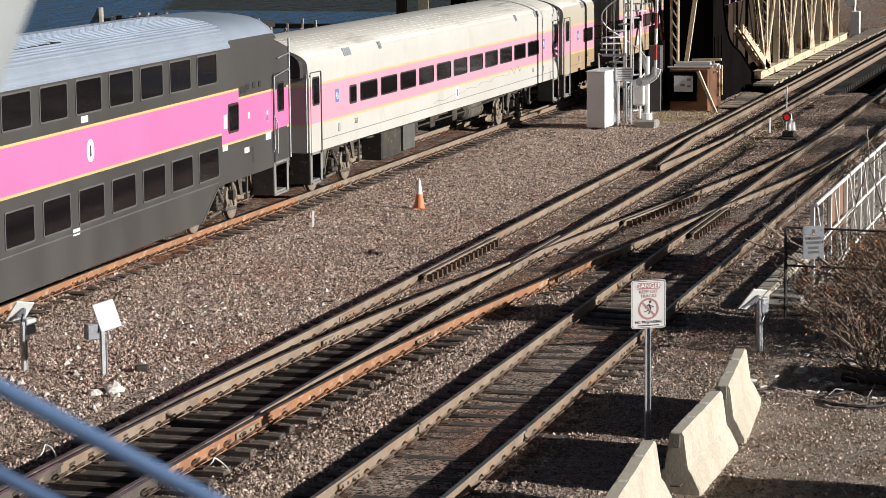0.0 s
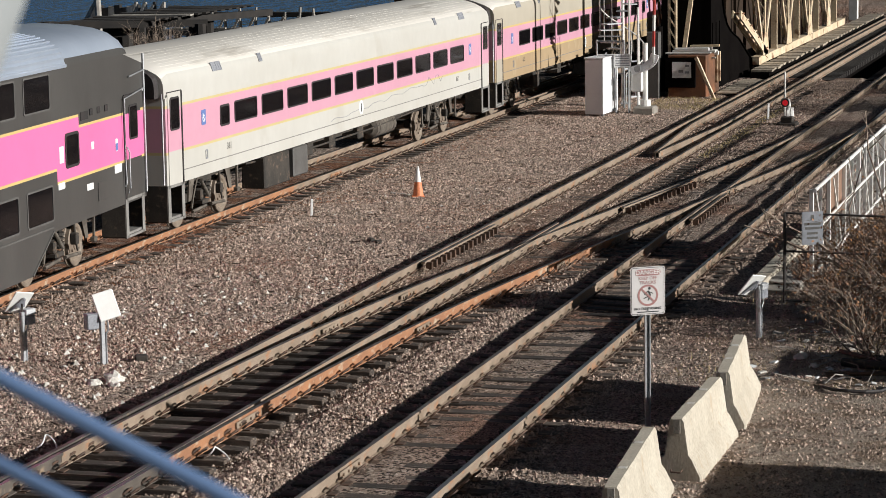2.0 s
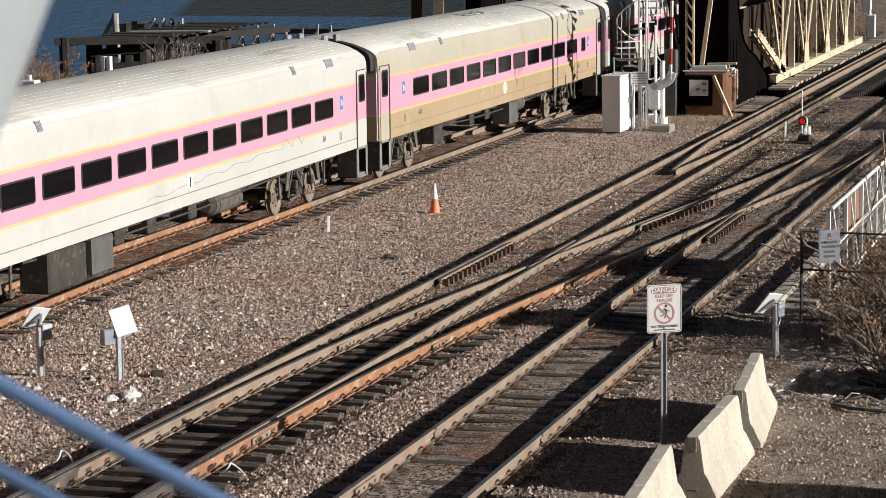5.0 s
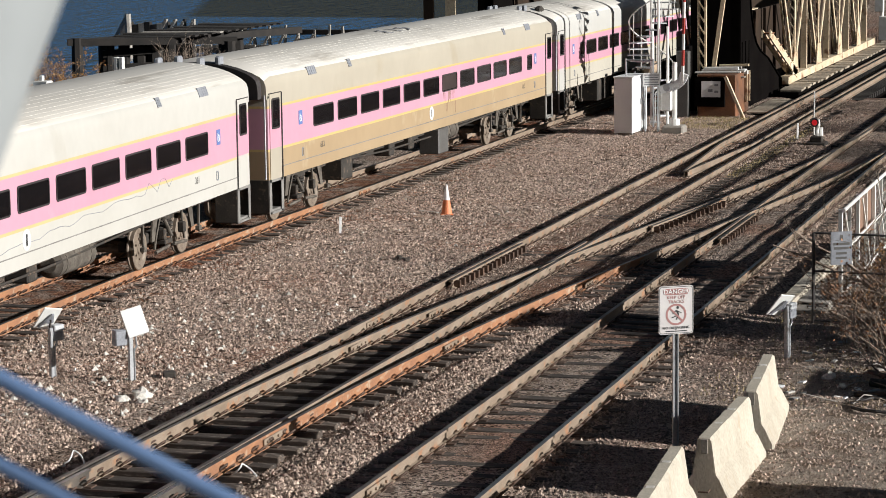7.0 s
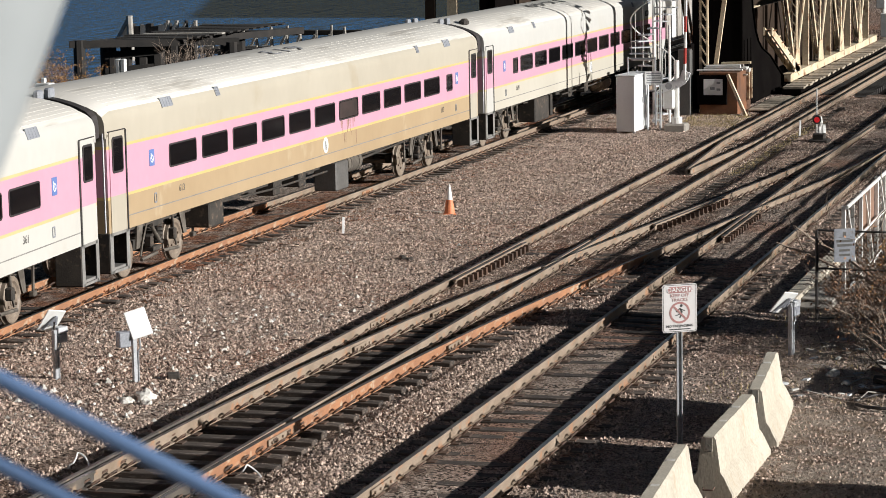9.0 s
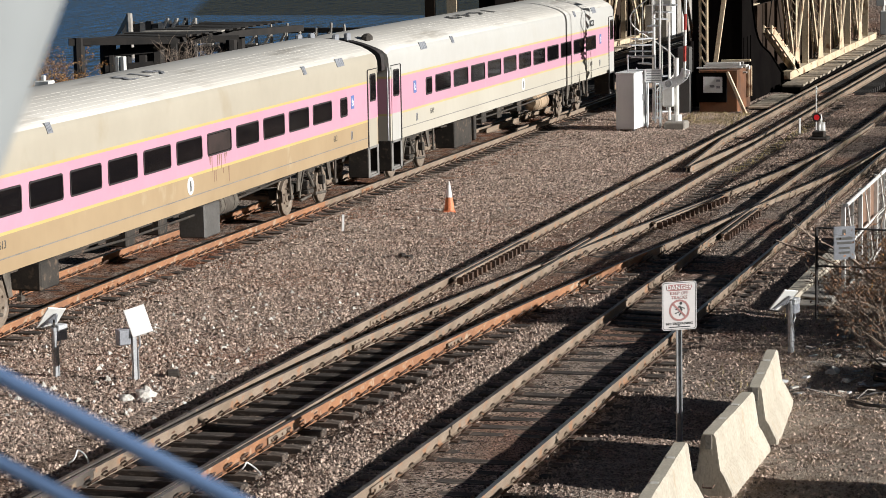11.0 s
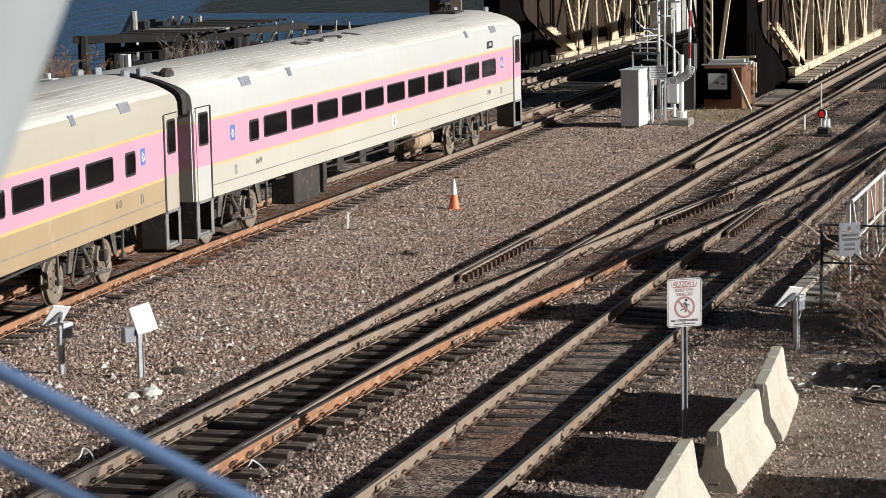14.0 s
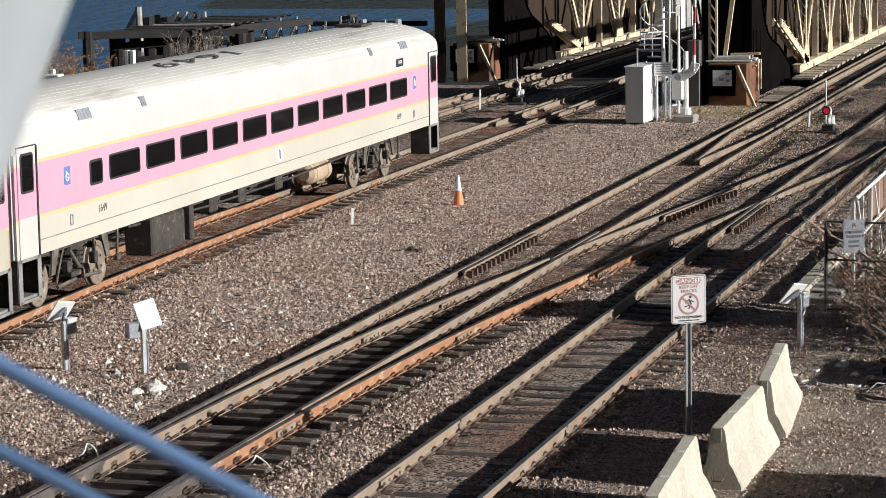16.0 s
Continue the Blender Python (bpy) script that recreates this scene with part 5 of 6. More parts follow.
def bush(name, x, y, z, spread, tall, stems, seed, label, leaf=None, leaves=0, sy=1.0, thick=0.012):
    rng = random.Random(seed)
    b = thing(name, label, "bush" if tall < 3 else "tree", pose(x, y, z))
    sh, lf = Shape(), Shape()

    def grow(p, d, length, r, depth):
        pts, q = [p], p.copy()
        v = d.copy()
        for i in range(4):
            v = (v + Vector((rng.uniform(-0.35, 0.35), rng.uniform(-0.35, 0.35), rng.uniform(-0.28, 0.22)))).normalized()
            q = q + v * length / 4
            if q.z < 0.02:
                q.z = 0.02
            pts.append(q.copy())
        sh.tube(pts, r, 4 if depth == 0 else 3, r1=r * 0.35, cap=False)
        if depth < 2:
            for k in range(rng.randint(2, 4) if depth == 0 else rng.randint(1, 3)):
                i = rng.randint(1, 4)
                w = (v + Vector((rng.uniform(-1, 1), rng.uniform(-1, 1), rng.uniform(-0.4, 0.7)))).normalized()
                grow(pts[i], w, length * rng.uniform(0.35, 0.6), r * 0.55, depth + 1)
        if leaf is not None and depth > 0 and leaves:
            for k in range(leaves):
                c = pts[rng.randint(1, 4)] + Vector((rng.uniform(-0.08, 0.08), rng.uniform(-0.08, 0.08), rng.uniform(-0.08, 0.08)))
                a = Vector((rng.uniform(-1, 1), rng.uniform(-1, 1), rng.uniform(-1, 1))).normalized() * 0.032
                e = a.cross(Vector((rng.uniform(-1, 1), rng.uniform(-1, 1), rng.uniform(-1, 1)))).normalized() * 0.02
                lf.add([c - a, c + e, c + a, c - e], [(0, 1, 2, 3)])

    for i in range(stems):
        a, rad = rng.uniform(0, 6.283), spread * math.sqrt(rng.random())
        p = Vector((rad * math.cos(a) * 0.7, rad * math.sin(a) * 0.7 * sy, 0))
        d = Vector((math.cos(a) * rng.uniform(0.1, 0.9), math.sin(a) * rng.uniform(0.1, 0.9), rng.uniform(0.5, 1.2))).normalized()
        grow(p, d, tall * rng.uniform(0.5, 1.0), thick * rng.uniform(0.7, 1.3), 0)
    part("twig_tangle", sh, TWIG, b, "tangled bare branches", recalc=False)["kind"] = "stuff"
    if lf.f:
        part("leaves", lf, leaf, b, "withered leaves", recalc=False)["kind"] = "stuff"
    return b


def blades(x0, x1, y0, y1, count, h, seed, label):
    rng = random.Random(seed)
    sh = Shape()
    for i in range(count):
        x, y = rng.uniform(x0, x1), rng.uniform(y0, y1)
        a, t = rng.uniform(0, 6.283), h * rng.uniform(0.4, 1)
        dx, dy = 0.012 * math.cos(a), 0.012 * math.sin(a)
        lx, ly = rng.uniform(-0.5, 0.5) * t, rng.uniform(-0.5, 0.5) * t
        z = bank(x, y)
        sh.add([(x - dx, y - dy, z), (x + dx, y + dy, z), (x + lx, y + ly, z + t)], [(0, 1, 2)])
    o = part("grass", sh, DRY_GRASS, recalc=False)
    tagged(o, label, "grass", kind="stuff")


def white_fence():
    """White pipe railing with diagonal braces and sheet panels beside the near line."""
    y, x0, step, n = -14.8, 45.4, 2.45, 11
    f = thing("white_railing", "white painted steel railing with diagonal braces, partly overgrown", "fence", pose(0, y, -0.24))
    for i in range(n + 1):
        x = x0 + step * i
        part("post", Shape().box(x - 0.038, x + 0.038, -0.038, 0.038, 0, 1.80, bev=0.006), WHITE_STEEL, f)
    for z, r in ((1.78, 0.036), (1.02, 0.028), (0.26, 0.026)):
        part("rail", Shape().tube([(x0 - 0.05, -0.06, z), (x0 + step * n, -0.06, z)], r, 8), WHITE_STEEL, f)
    for i in range(n):
        a, b = x0 + step * i, x0 + step * (i + 1)
        part("brace", Shape().bar((a + 0.05, -0.08, 1.72), (b - 0.9, -0.08, 0.1), 0.02, 0.055), WHITE_STEEL, f)
        part("picket", Shape().box((a + b) / 2 - 0.022, (a + b) / 2 + 0.022, -0.03, 0.03, 0.0, 1.76), WHITE_STEEL, f)
        if i == 1:
            part("panel", slab(a + 0.05, b - 0.05, 0.045, 0.06, 0.80, 1.70, 0.004), BROWN_PANEL, f, "brown rusted sheet panel")
        elif i > 1:
            net = Shape()
            for k in range(9):
                net.bar((a + 0.06, 0.03, 0.3 + 0.17 * k), (b - 0.06, 0.03, 0.3 + 0.17 * k), 0.005, 0.007)
            for k in range(13):
                net.bar((a + 0.1 + 0.185 * k, 0.03, 0.2), (a + 0.1 + 0.185 * k, 0.03, 1.74), 0.005, 0.007)
            part("wire_infill", net, WHITE_STEEL, f, "pale wire infill")["kind"] = "stuff"


def mesh_gate():
    """Dark chain-link fence panel with a notice, square to the lines."""
    g = thing("chain_link_fence", "dark chain-link fence overgrown with dry vines", "fence", pose(43.4, 0, -0.24))
    ya, yb = -14.60, -18.6
    for y in (ya, -16.6, yb):
        part("post", Shape().tube([(0, y, 0), (0, y, 1.62)], 0.028, 8), BLACK_STEEL, g)
    for z, s in ((1.62, 0.0), (0.95, 0.0), (0.08, 0.0)):
        part("rail", Shape().tube([(0, ya, z), (0, -16.6, z - 0.03), (0, yb, z)], 0.02, 6), BLACK_STEEL, g)
    sh = Shape()
    p, h = 0.075, 1.5
    k = int((ya - yb + h) / p)
    for i in range(k):
        for s in (1, -1):
            a = yb - h + i * p if s > 0 else yb + i * p
            y0, z0, y1, z1 = a, 0.08, a + s * h, 0.08 + h
            pts = []
            for y, z in ((y0, z0), (y1, z1)):
                pts.append([y, z])
            for q, o in ((0, 1), (1, 0)):
                for lim in (ya, yb):
                    if (pts[q][0] - lim) * (1 if lim == ya else -1) > 0:
                        t = (lim - pts[o][0]) / (pts[q][0] - pts[o][0]) if pts[q][0] != pts[o][0] else 0
                        pts[q] = [lim, pts[o][1] + (pts[q][1] - pts[o][1]) * t]
            if min(pts[0][0], pts[1][0]) >= yb - 1e-6 and max(pts[0][0], pts[1][0]) <= ya + 1e-6 and abs(pts[0][0] - pts[1][0]) > 0.05:
                sh.tube([(0.004 * s, pts[0][0], pts[0][1]), (0.004 * s, pts[1][0], pts[1][1])], 0.004, 3, cap=False)
    part("wire_mesh", sh, BLACK_STEEL, g, "diamond wire mesh", recalc=False)["kind"] = "stuff"
    n = thing("notice_board", "faded grey notice with lines of lettering wired to the fence", "sign", pose(43.30, -15.09, 1.14, 0, 0, -62))
    part("board", plate_xz(Shape(), rounded(0.39, 0.58, 0.01), -0.012, 0.004), BOX_GREY, n, "weathered grey board")
    for z, w, h in ((0.19, 0.06, 0.09), (0.075, 0.30, 0.045), (0.0, 0.27, 0.045), (-0.09, 0.2, 0.04), (-0.17, 0.2, 0.04)):
        part("print_bar", plate_xz(Shape(), [(-w / 2, -h / 2), (w / 2, -h / 2), (w / 2, h / 2), (-w / 2, h / 2)], -0.015, 0.002), RIM_GREY, n, "", pose(0, 0, z))


def low_wall():
    w = thing("low_concrete_wall", "low sunlit concrete kerb wall beside the near line", "wall", pose(0, 0, -0.24))
    part("kerb", Shape().box(43.95, 46.3, -14.11, -13.80, 0, 0.24, bev=0.03).box(46.32, 49.0, -14.09, -13.79, 0, 0.23, bev=0.03).box(49.02, 53.5, -14.11, -13.80, 0, 0.24, bev=0.03), CONCRETE, w)
    part("end_slab", Shape().box(44.2, 48.2, -14.7, -14.12, 0, 0.12, bev=0.02), GREY_CONCRETE, w)
    d = thing("plywood_sheet", "weathered brown sheet leaning on a kerb", "board", pose(45.6, -14.40, -0.11, 3, 1, 0))
    part("sheet", slab(-0.8, 0.8, -0.28, 0.28, 0, 0.03, 0.004), PALE_WOOD, d)


def debris():
    rng = random.Random(8)
    for i in range(34):
        x, y = rng.uniform(36.2, 41.5), rng.uniform(-17.0, -14.9)
        o = part("litter", Shape().box(-rng.uniform(0.04, 0.13), 0.06, -0.05, rng.uniform(0.02, 0.07), 0, 0.03, bev=0.01), rng.choice((SIGN_WHITE, PALE_WOOD, PANEL_GREY, PALE_STONE)), None, "", pose(x, y, -0.2, rng.uniform(-15, 15), rng.uniform(-15, 15), rng.uniform(0, 360)))
        tagged(o, "scrap of pale litter on the soil", "litter", group="litter under the bushes")
    for i, (x, y, l, a) in enumerate(((37.6, -16.9, 1.3, 70), (38.3, -16.5, 1.1, 40), (36.9, -16.6, 0.9, 100))):
        o = part("scrap_pipe", Shape().tube([(-l / 2, 0, 0.07), (l / 2, 0, 0.05)], 0.07 if i == 0 else 0.035, 10), UNDER if i == 0 else CLIP, None, "", pose(x, y, -0.2, 0, 0, a))
        tagged(o, "length of discarded pipe half in the soil", "pipe", group="discarded pipes")
    hose = [(36.2 + 0.55 * math.cos(t * 0.5), -16.7 + 0.5 * math.sin(t * 0.5), -0.17 + 0.01 * t % 0.02) for t in range(11)]
    o = part("hose", Shape().tube(hose, 0.025, 6), RUBBER)
    tagged(o, "black hose lying in a loop", "hose")
    for i in range(60):
        x, y = rng.uniform(35.5, 43), rng.uniform(-17.5, -14.9)
        if y > -15.4 and x < 36.5:
            continue
        l = rng.uniform(0.3, 1.0)
        o = part("fallen_branch", Shape().tube([(-l / 2, 0, 0.02), (0, rng.uniform(-0.1, 0.1), 0.05 + rng.uniform(0, 0.1)), (l / 2, 0, 0.02)], 0.012, 4, r1=0.005), PALE_WOOD if rng.random() < 0.3 else TWIG, None, "", pose(x, y, -0.2, 0, rng.uniform(-15, 5), rng.uniform(0, 360)))
        tagged(o, "dry fallen branch on the soil", "branch", group="fallen branches")
    for k, (x, y, label) in enumerate(((29.85, -6.85, "white cable end curling up beside a rail"), (29.75, -9.30, "loop of white cable beside a rail"), (28.45, -9.24, "short white cable end by a rail"))):
        pts = [(x + 0.16 * math.sin(a * 0.5 + k) + 0.03 * a, y + 0.035 * a - 0.06 * math.cos(a * 0.8 + k), -0.19 + 0.15 * math.sin(min(3.1, a * 0.36))) for a in range(10)]
        o = part("cable", Shape().tube(pts, 0.011, 6), SIGN_WHITE)
        tagged(o, label, "cable", group="cables")
    o = part("junction_lump", Shape().box(-0.2, -0.04, -0.12, 0.02, 0, 0.08, bev=0.03).box(-0.06, 0.16, -0.02, 0.13, 0, 0.11, bev=0.04).box(0.08, 0.2, -0.2, -0.08, 0, 0.05, bev=0.02), UNDER, None, "", pose(49.2, -5.25, -0.2, 0, 0, 30))
    tagged(o, "dark clump of tarred scrap on the ballast", "scrap")
    o = part("scrap_block", slab(-0.11, 0.11, -0.1, 0.1, 0, 0.11, 0.02), UNDER, None, "", pose(36.0, -5.55, -0.2, 0, 0, 25))
    tagged(o, "small dark block lying on the ballast", "block")
    for i, (x, y, r) in enumerate(((38.4, -5.47, 0.085), (34.35, -5.80, 0.19), (34.05, -5.60, 0.14), (34.0, -5.95, 0.12), (36.2, -5.85, 0.07), (35.2, -4.6, 0.07), (37.6, -5.0, 0.06), (36.6, -4.5, 0.06), (36.5, -4.1, 0.07), (37.2, -4.3, 0.05), (36.8, -5.3, 0.05), (39.8, -5.6, 0.05), (33.9, -4.9, 0.07), (38.2, -15.6, 0.13), (37.5, -15.9, 0.1))):
        rock(x, y, r, i)


def dwarf_signal(x, y, lit, label):
    s = thing("dwarf_signal", label, "railway signal", pose(x, y, -0.22), group="dwarf signals")
    part("base", Shape().box(-0.35, 0.35, -0.3, 0.3, 0, 0.12, bev=0.03).box(-0.2, 0.2, -0.18, 0.18, 0.12, 0.3, bev=0.03), UNDER, s)
    part("neck", Shape().tube([(0, 0, 0.28), (0.0, 0, 0.5), (-0.05, -0.05, 0.62), (0.0, -0.02, 0.8)], 0.06, 8), WHITE_STEEL, s)
    hd = part("lamp_head", Shape().tube([(0.1, 0, 0), (-0.05, 0, 0), (-0.22, 0, 0)], 0.13, 14), BLACK_STEEL, s, "", pose(0, 0.08, 0.72, 0, 0, 10))
    part("lens", Shape().tube([(-0.221, 0, 0), (-0.228, 0, 0)], 0.085, 14), RED_LAMP if lit else TINT, hd, "glowing red lens" if lit else "")
    part("cover", Shape().tube([(0.13, -0.1, 0.28), (0.13, -0.1, 0.55)], 0.07, 8), WHITE_STEEL, s)
    part("marker_pole", Shape().tube([(0.25, 0.12, 0.1), (0.25, 0.12, 1.62)], 0.022, 6), WHITE_STEEL, s, "thin white marker pole")


def cabinet():
    c = thing("signal_cabinet", "tall white steel signal cabinet on short legs", "cabinet", pose(78.1, -3.765, -0.22, 0, 0, -4))
    part("body", Shape().box(-0.84, 0.84, -0.30, 0.30, 0.1, 1.84, bev=0.015), CABINET, c)
    part("roof_cap", Shape().box(-0.87, 0.87, -0.33, 0.33, 1.84, 1.885, bev=0.012), CABINET, c)
    part("door", Shape().box(-0.76, 0.76, -0.314, -0.302, 0.18, 1.78, bev=0.004), CABINET, c)
    part("handle", Shape().box(-0.03, 0.03, -0.35, -0.316, 0.95, 1.15, bev=0.008), GALV, c)
    for u in (-0.76, 0.76):
        for y in (-0.25, 0.25):
            part("leg", slab(u - 0.04, u + 0.04, y - 0.04, y + 0.04, 0, 0.1), GALV, c)
    for u in (-0.5, 0.5):
        part("lifting_eye", Shape().tube([(u - 0.05, 0, 1.89), (u, 0, 1.96), (u + 0.05, 0, 1.89)], 0.012, 6), GALV, c)


def spiral_stair():
    s = thing("spiral_staircase", "galvanised spiral stair winding round a white pole", "staircase", pose(81.0, -3.85, -0.24))
    part("pole", Shape().tube([(0, 0, 0), (0, 0, 5.2)], 0.06, 10), WHITE_STEEL, s)
    n = 22
    for i in range(n):
        a = radians(200 + i * 25)
        z = 0.22 + 0.215 * i
        m = Matrix.Rotation(a, 4, "Z")
        part("tread", Shape().add([m @ Vector(p) for p in ((0.05, -0.05, z), (0.78, -0.19, z), (0.78, 0.19, z), (0.05, 0.05, z), (0.05, -0.05, z - 0.04), (0.78, -0.19, z - 0.04), (0.78, 0.19, z - 0.04), (0.05, 0.05, z - 0.04))], [(0, 1, 2, 3), (7, 6, 5, 4), (0, 4, 5, 1), (1, 5, 6, 2), (2, 6, 7, 3), (3, 7, 4, 0)]), GALV, s)
        p = m @ Vector((0.76, 0, 0))
        part("baluster", Shape().tube([(p.x, p.y, z), (p.x, p.y, z + 0.95)], 0.014, 5), WHITE_STEEL, s)
    hl = [Vector((0.76 * math.cos(radians(200 + i * 12.5)), 0.76 * math.sin(radians(200 + i * 12.5)), 1.17 + 0.1075 * i)) for i in range(2 * n - 1)]
    part("handrail", Shape().tube(hl, 0.022, 6), WHITE_STEEL, s)


def gate_machine():
    g = thing("barrier_gate", "white gate machine with its red and white arm raised", "barrier gate", pose(78.4, -5.12, -0.24))
    part("footing", Shape().box(-0.35, 0.35, -0.34, 0.34, 0, 0.3, bev=0.05), GREY_CONCRETE, g, "stained concrete footing")
    part("pedestal", Shape().tube([(0, 0, 0.3), (0, 0, 0.5)], 0.17, 12).tube([(0, 0, 0.5), (0, 0, 2.3)], 0.085, 12), WHITE_STEEL, g)
    part("mechanism", Shape().box(-0.22, 0.22, 0.05, 0.42, 0.75, 1.4, bev=0.05), WHITE_STEEL, g, "white drive housing")
    pts = [(-0.2, 0.42, 1.42), (-0.2, 0.2, 1.5), (-0.2, -0.05, 1.55), (-0.2, -0.28, 1.72), (-0.2, -0.36, 1.95)]
    cw = Shape()
    fine = [tuple(a[i] + (b[i] - a[i]) * k / 3 for i in range(3)) for a, b in zip(pts, pts[1:]) for k in range(3)] + [pts[-1]]
    fine = [fine[0]] + [tuple((p[i] + 2 * q[i] + r[i]) / 4 for i in range(3)) for p, q, r in zip(fine, fine[1:], fine[2:])] + [fine[-1]]
    for a, b in zip(fine, fine[1:]):
        cw.bar(a, b, 0.12, 0.27)
    part("counterweight", cw, CABINET, g, "curved pale grey counterweight arm")
    part("hub", Shape().tube([(-0.3, 0.2, 1.5), (-0.1, 0.2, 1.5)], 0.11, 12), GALV, g)
    for i in range(9):
        part("arm", Shape().bar((-0.2, -0.30 - 0.01 * i, 1.7 + 0.5 * i), (-0.2, -0.31 - 0.01 * i, 2.2 + 0.5 * i), 0.06, 0.19), RED_PAINT if i % 2 == 1 else WHITE_STEEL, g)
    for y, h in ((0.33, 3.4), (0.62, 5.0)):
        part("mast", Shape().tube([(0.5, y, 0), (0.5, y, h)], 0.04, 8), WHITE_STEEL, g)
    n = thing("notice_board", "small white notice with lines of lettering on two posts", "sign", pose(78.2, -4.42, -0.24, 0, 0, -80))
    part("board", plate_xz(Shape(), rounded(0.55, 0.42, 0.01), -0.03, 0.006), SIGN_WHITE, n, "", pose(0, 0, 1.75))
    for i in range(5):
        part("print_bar", plate_xz(Shape(), rounded(0.46 - 0.05 * (i % 2), 0.03, 0.004), -0.034, 0.003), SIGN_GREY, n, "", pose(0, 0, 1.9 - 0.075 * i))
    for x in (-0.2, 0.2):
        part("post", Shape().tube([(x, 0, 0), (x, 0, 1.95)], 0.025, 8), GALV, n)
    r = thing("pipe_railing", "galvanised pipe railing behind the gate machine", "railing", pose(80.0, 0, -0.24))
    for y in (-4.1, -3.2):
        part("post", Shape().tube([(0, y, 0), (0, y, 2.3)], 0.03, 8), GALV, r)
    for z in (1.2, 2.25):
        part("rail", Shape().tube([(0, -4.1, z), (0, -3.2, z)], 0.025, 8), GALV, r)


# ---- the bridges ----
def truss(y, x0, n, span, z0, z1, material, label, w=0.28, lead=1.5):
    t = thing("bridge_truss", label, "bridge truss", pose(0, y, 0), group="bridge trusses")
    part("lower_chord", Shape().box(x0 - lead, x0 + span * n, -w / 2, w / 2, z0 - 0.30, z0, bev=0.02).box(x0 - lead, x0 + span * n, -w / 2 - 0.03, w / 2 + 0.03, z0, z0 + 0.02), material, t)
    part("upper_chord", Shape().box(x0 - 1.5, x0 + span * n, -w / 2, w / 2, z1, z1 + 0.45, bev=0.02), material, t)
    for i in range(n):
        x = x0 + span * i
        part("gusset", plate_xz(Shape(), [(x - 0.75, z0), (x + 0.75, z0), (x + 0.42, z0 + 0.85), (x - 0.42, z0 + 0.85)], -w / 2 - 0.03, 0.03), material, t)
        vert = Shape()
        for s in (-1, 1):
            vert.box(x - 0.13, x + 0.13, s * w * 0.42 - 0.02, s * w * 0.42 + 0.02, z0, z1)
        for k in range(int((z1 - z0) / 0.35)):
            za = z0 + 0.35 * k
            vert.bar((x - 0.14, -w * 0.42, za), (x - 0.14, w * 0.42, za + 0.33), 0.02, 0.04)
        part("laced_post", vert, material, t)
        for s in (-1, 1):
            part("diagonal", Shape().bar((x + s * 0.25, -w * 0.30, z0 + 0.3), (x + s * span * 0.5, -w * 0.30, z1), 0.05, 0.22).bar((x + s * 0.25, w * 0.30, z0 + 0.3), (x + s * span * 0.5, w * 0.30, z1), 0.05, 0.22), material, t)
        part("hanger", Shape().box(x + span / 2 - 0.08, x + span / 2 + 0.08, -0.12, 0.12, z0, z1), material, t)
    return t


def segment_girder(y, outline, label, thick=1.7):
    g = thing("rolling_girder", label, "bridge girder", pose(0, 0, 0), group="rolling girders")
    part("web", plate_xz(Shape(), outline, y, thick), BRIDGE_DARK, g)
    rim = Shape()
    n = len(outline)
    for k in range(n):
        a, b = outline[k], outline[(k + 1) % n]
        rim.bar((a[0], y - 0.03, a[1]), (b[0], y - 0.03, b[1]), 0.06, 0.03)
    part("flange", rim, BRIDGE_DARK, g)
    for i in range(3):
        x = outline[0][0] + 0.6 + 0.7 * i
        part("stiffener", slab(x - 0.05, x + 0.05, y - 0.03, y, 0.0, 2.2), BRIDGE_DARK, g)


def pier_house(x, y0, y1, h, label, notice):
    """Rusty machinery casing at the foot of a truss, planked on top, with a dark notice case."""
    p = thing("bridge_pier_casing", label, "bridge machinery", pose(x, 0, -0.24), group="pier casings")
    part("casing", slab(0, 2.6, y0, y1, 0, h, 0.02), BRIDGE_RUST, p)
    m = (y0 + y1) / 2
    part("notice_case", slab(-0.12, -0.004, m - 0.30, y1 + 0.08, h * 0.28, h - 0.08, 0.02), BRIDGE_DARK, p, "dark notice case")
    part("notice", slab(-0.14, -0.124, m - 0.16, y1 - 0.16, h * 0.50, h * 0.86), SIGN_WHITE, p, "pale notice sheet")
    for a, b, c, d in ((0.05, 0.25, 0.75, 0.8), (0.35, 0.6, 0.62, 0.68), (0.05, 0.25, 0.6, 0.65)):
        part("print_bar", slab(-0.148, -0.141, m - 0.12 + a * (y1 - m), m - 0.12 + b * (y1 - m), h * c, h * d), SIGN_GREY, p)
    rng = random.Random(int(x))
    for i in range(9):
        u, lo, hi = -0.15 + 0.3 * i, y0 - rng.uniform(0.02, 0.25), y1 + rng.uniform(-0.5, 0.12)
        part("top_plank", slab(u, u + rng.uniform(0.12, 0.24), lo, hi, 0, rng.uniform(0.05, 0.13), 0.008), rng.choice((PALE_WOOD, BRIDGE, WHITE_STEEL)), p, "", pose(0, 0, h, rng.uniform(-2, 2), 0, 0))
    part("strut", Shape().bar((-0.3, y0 - 0.35, 0.02), (-0.1, (y0 + m) / 2, h - 0.05), 0.08, 0.1), BRIDGE, p)
    for u in (1.75, 2.3):
        part("side_rib", slab(u, u + 0.1, y0 - 0.1, y0 - 0.004, h * 0.3, h, 0.01), BRIDGE, p)


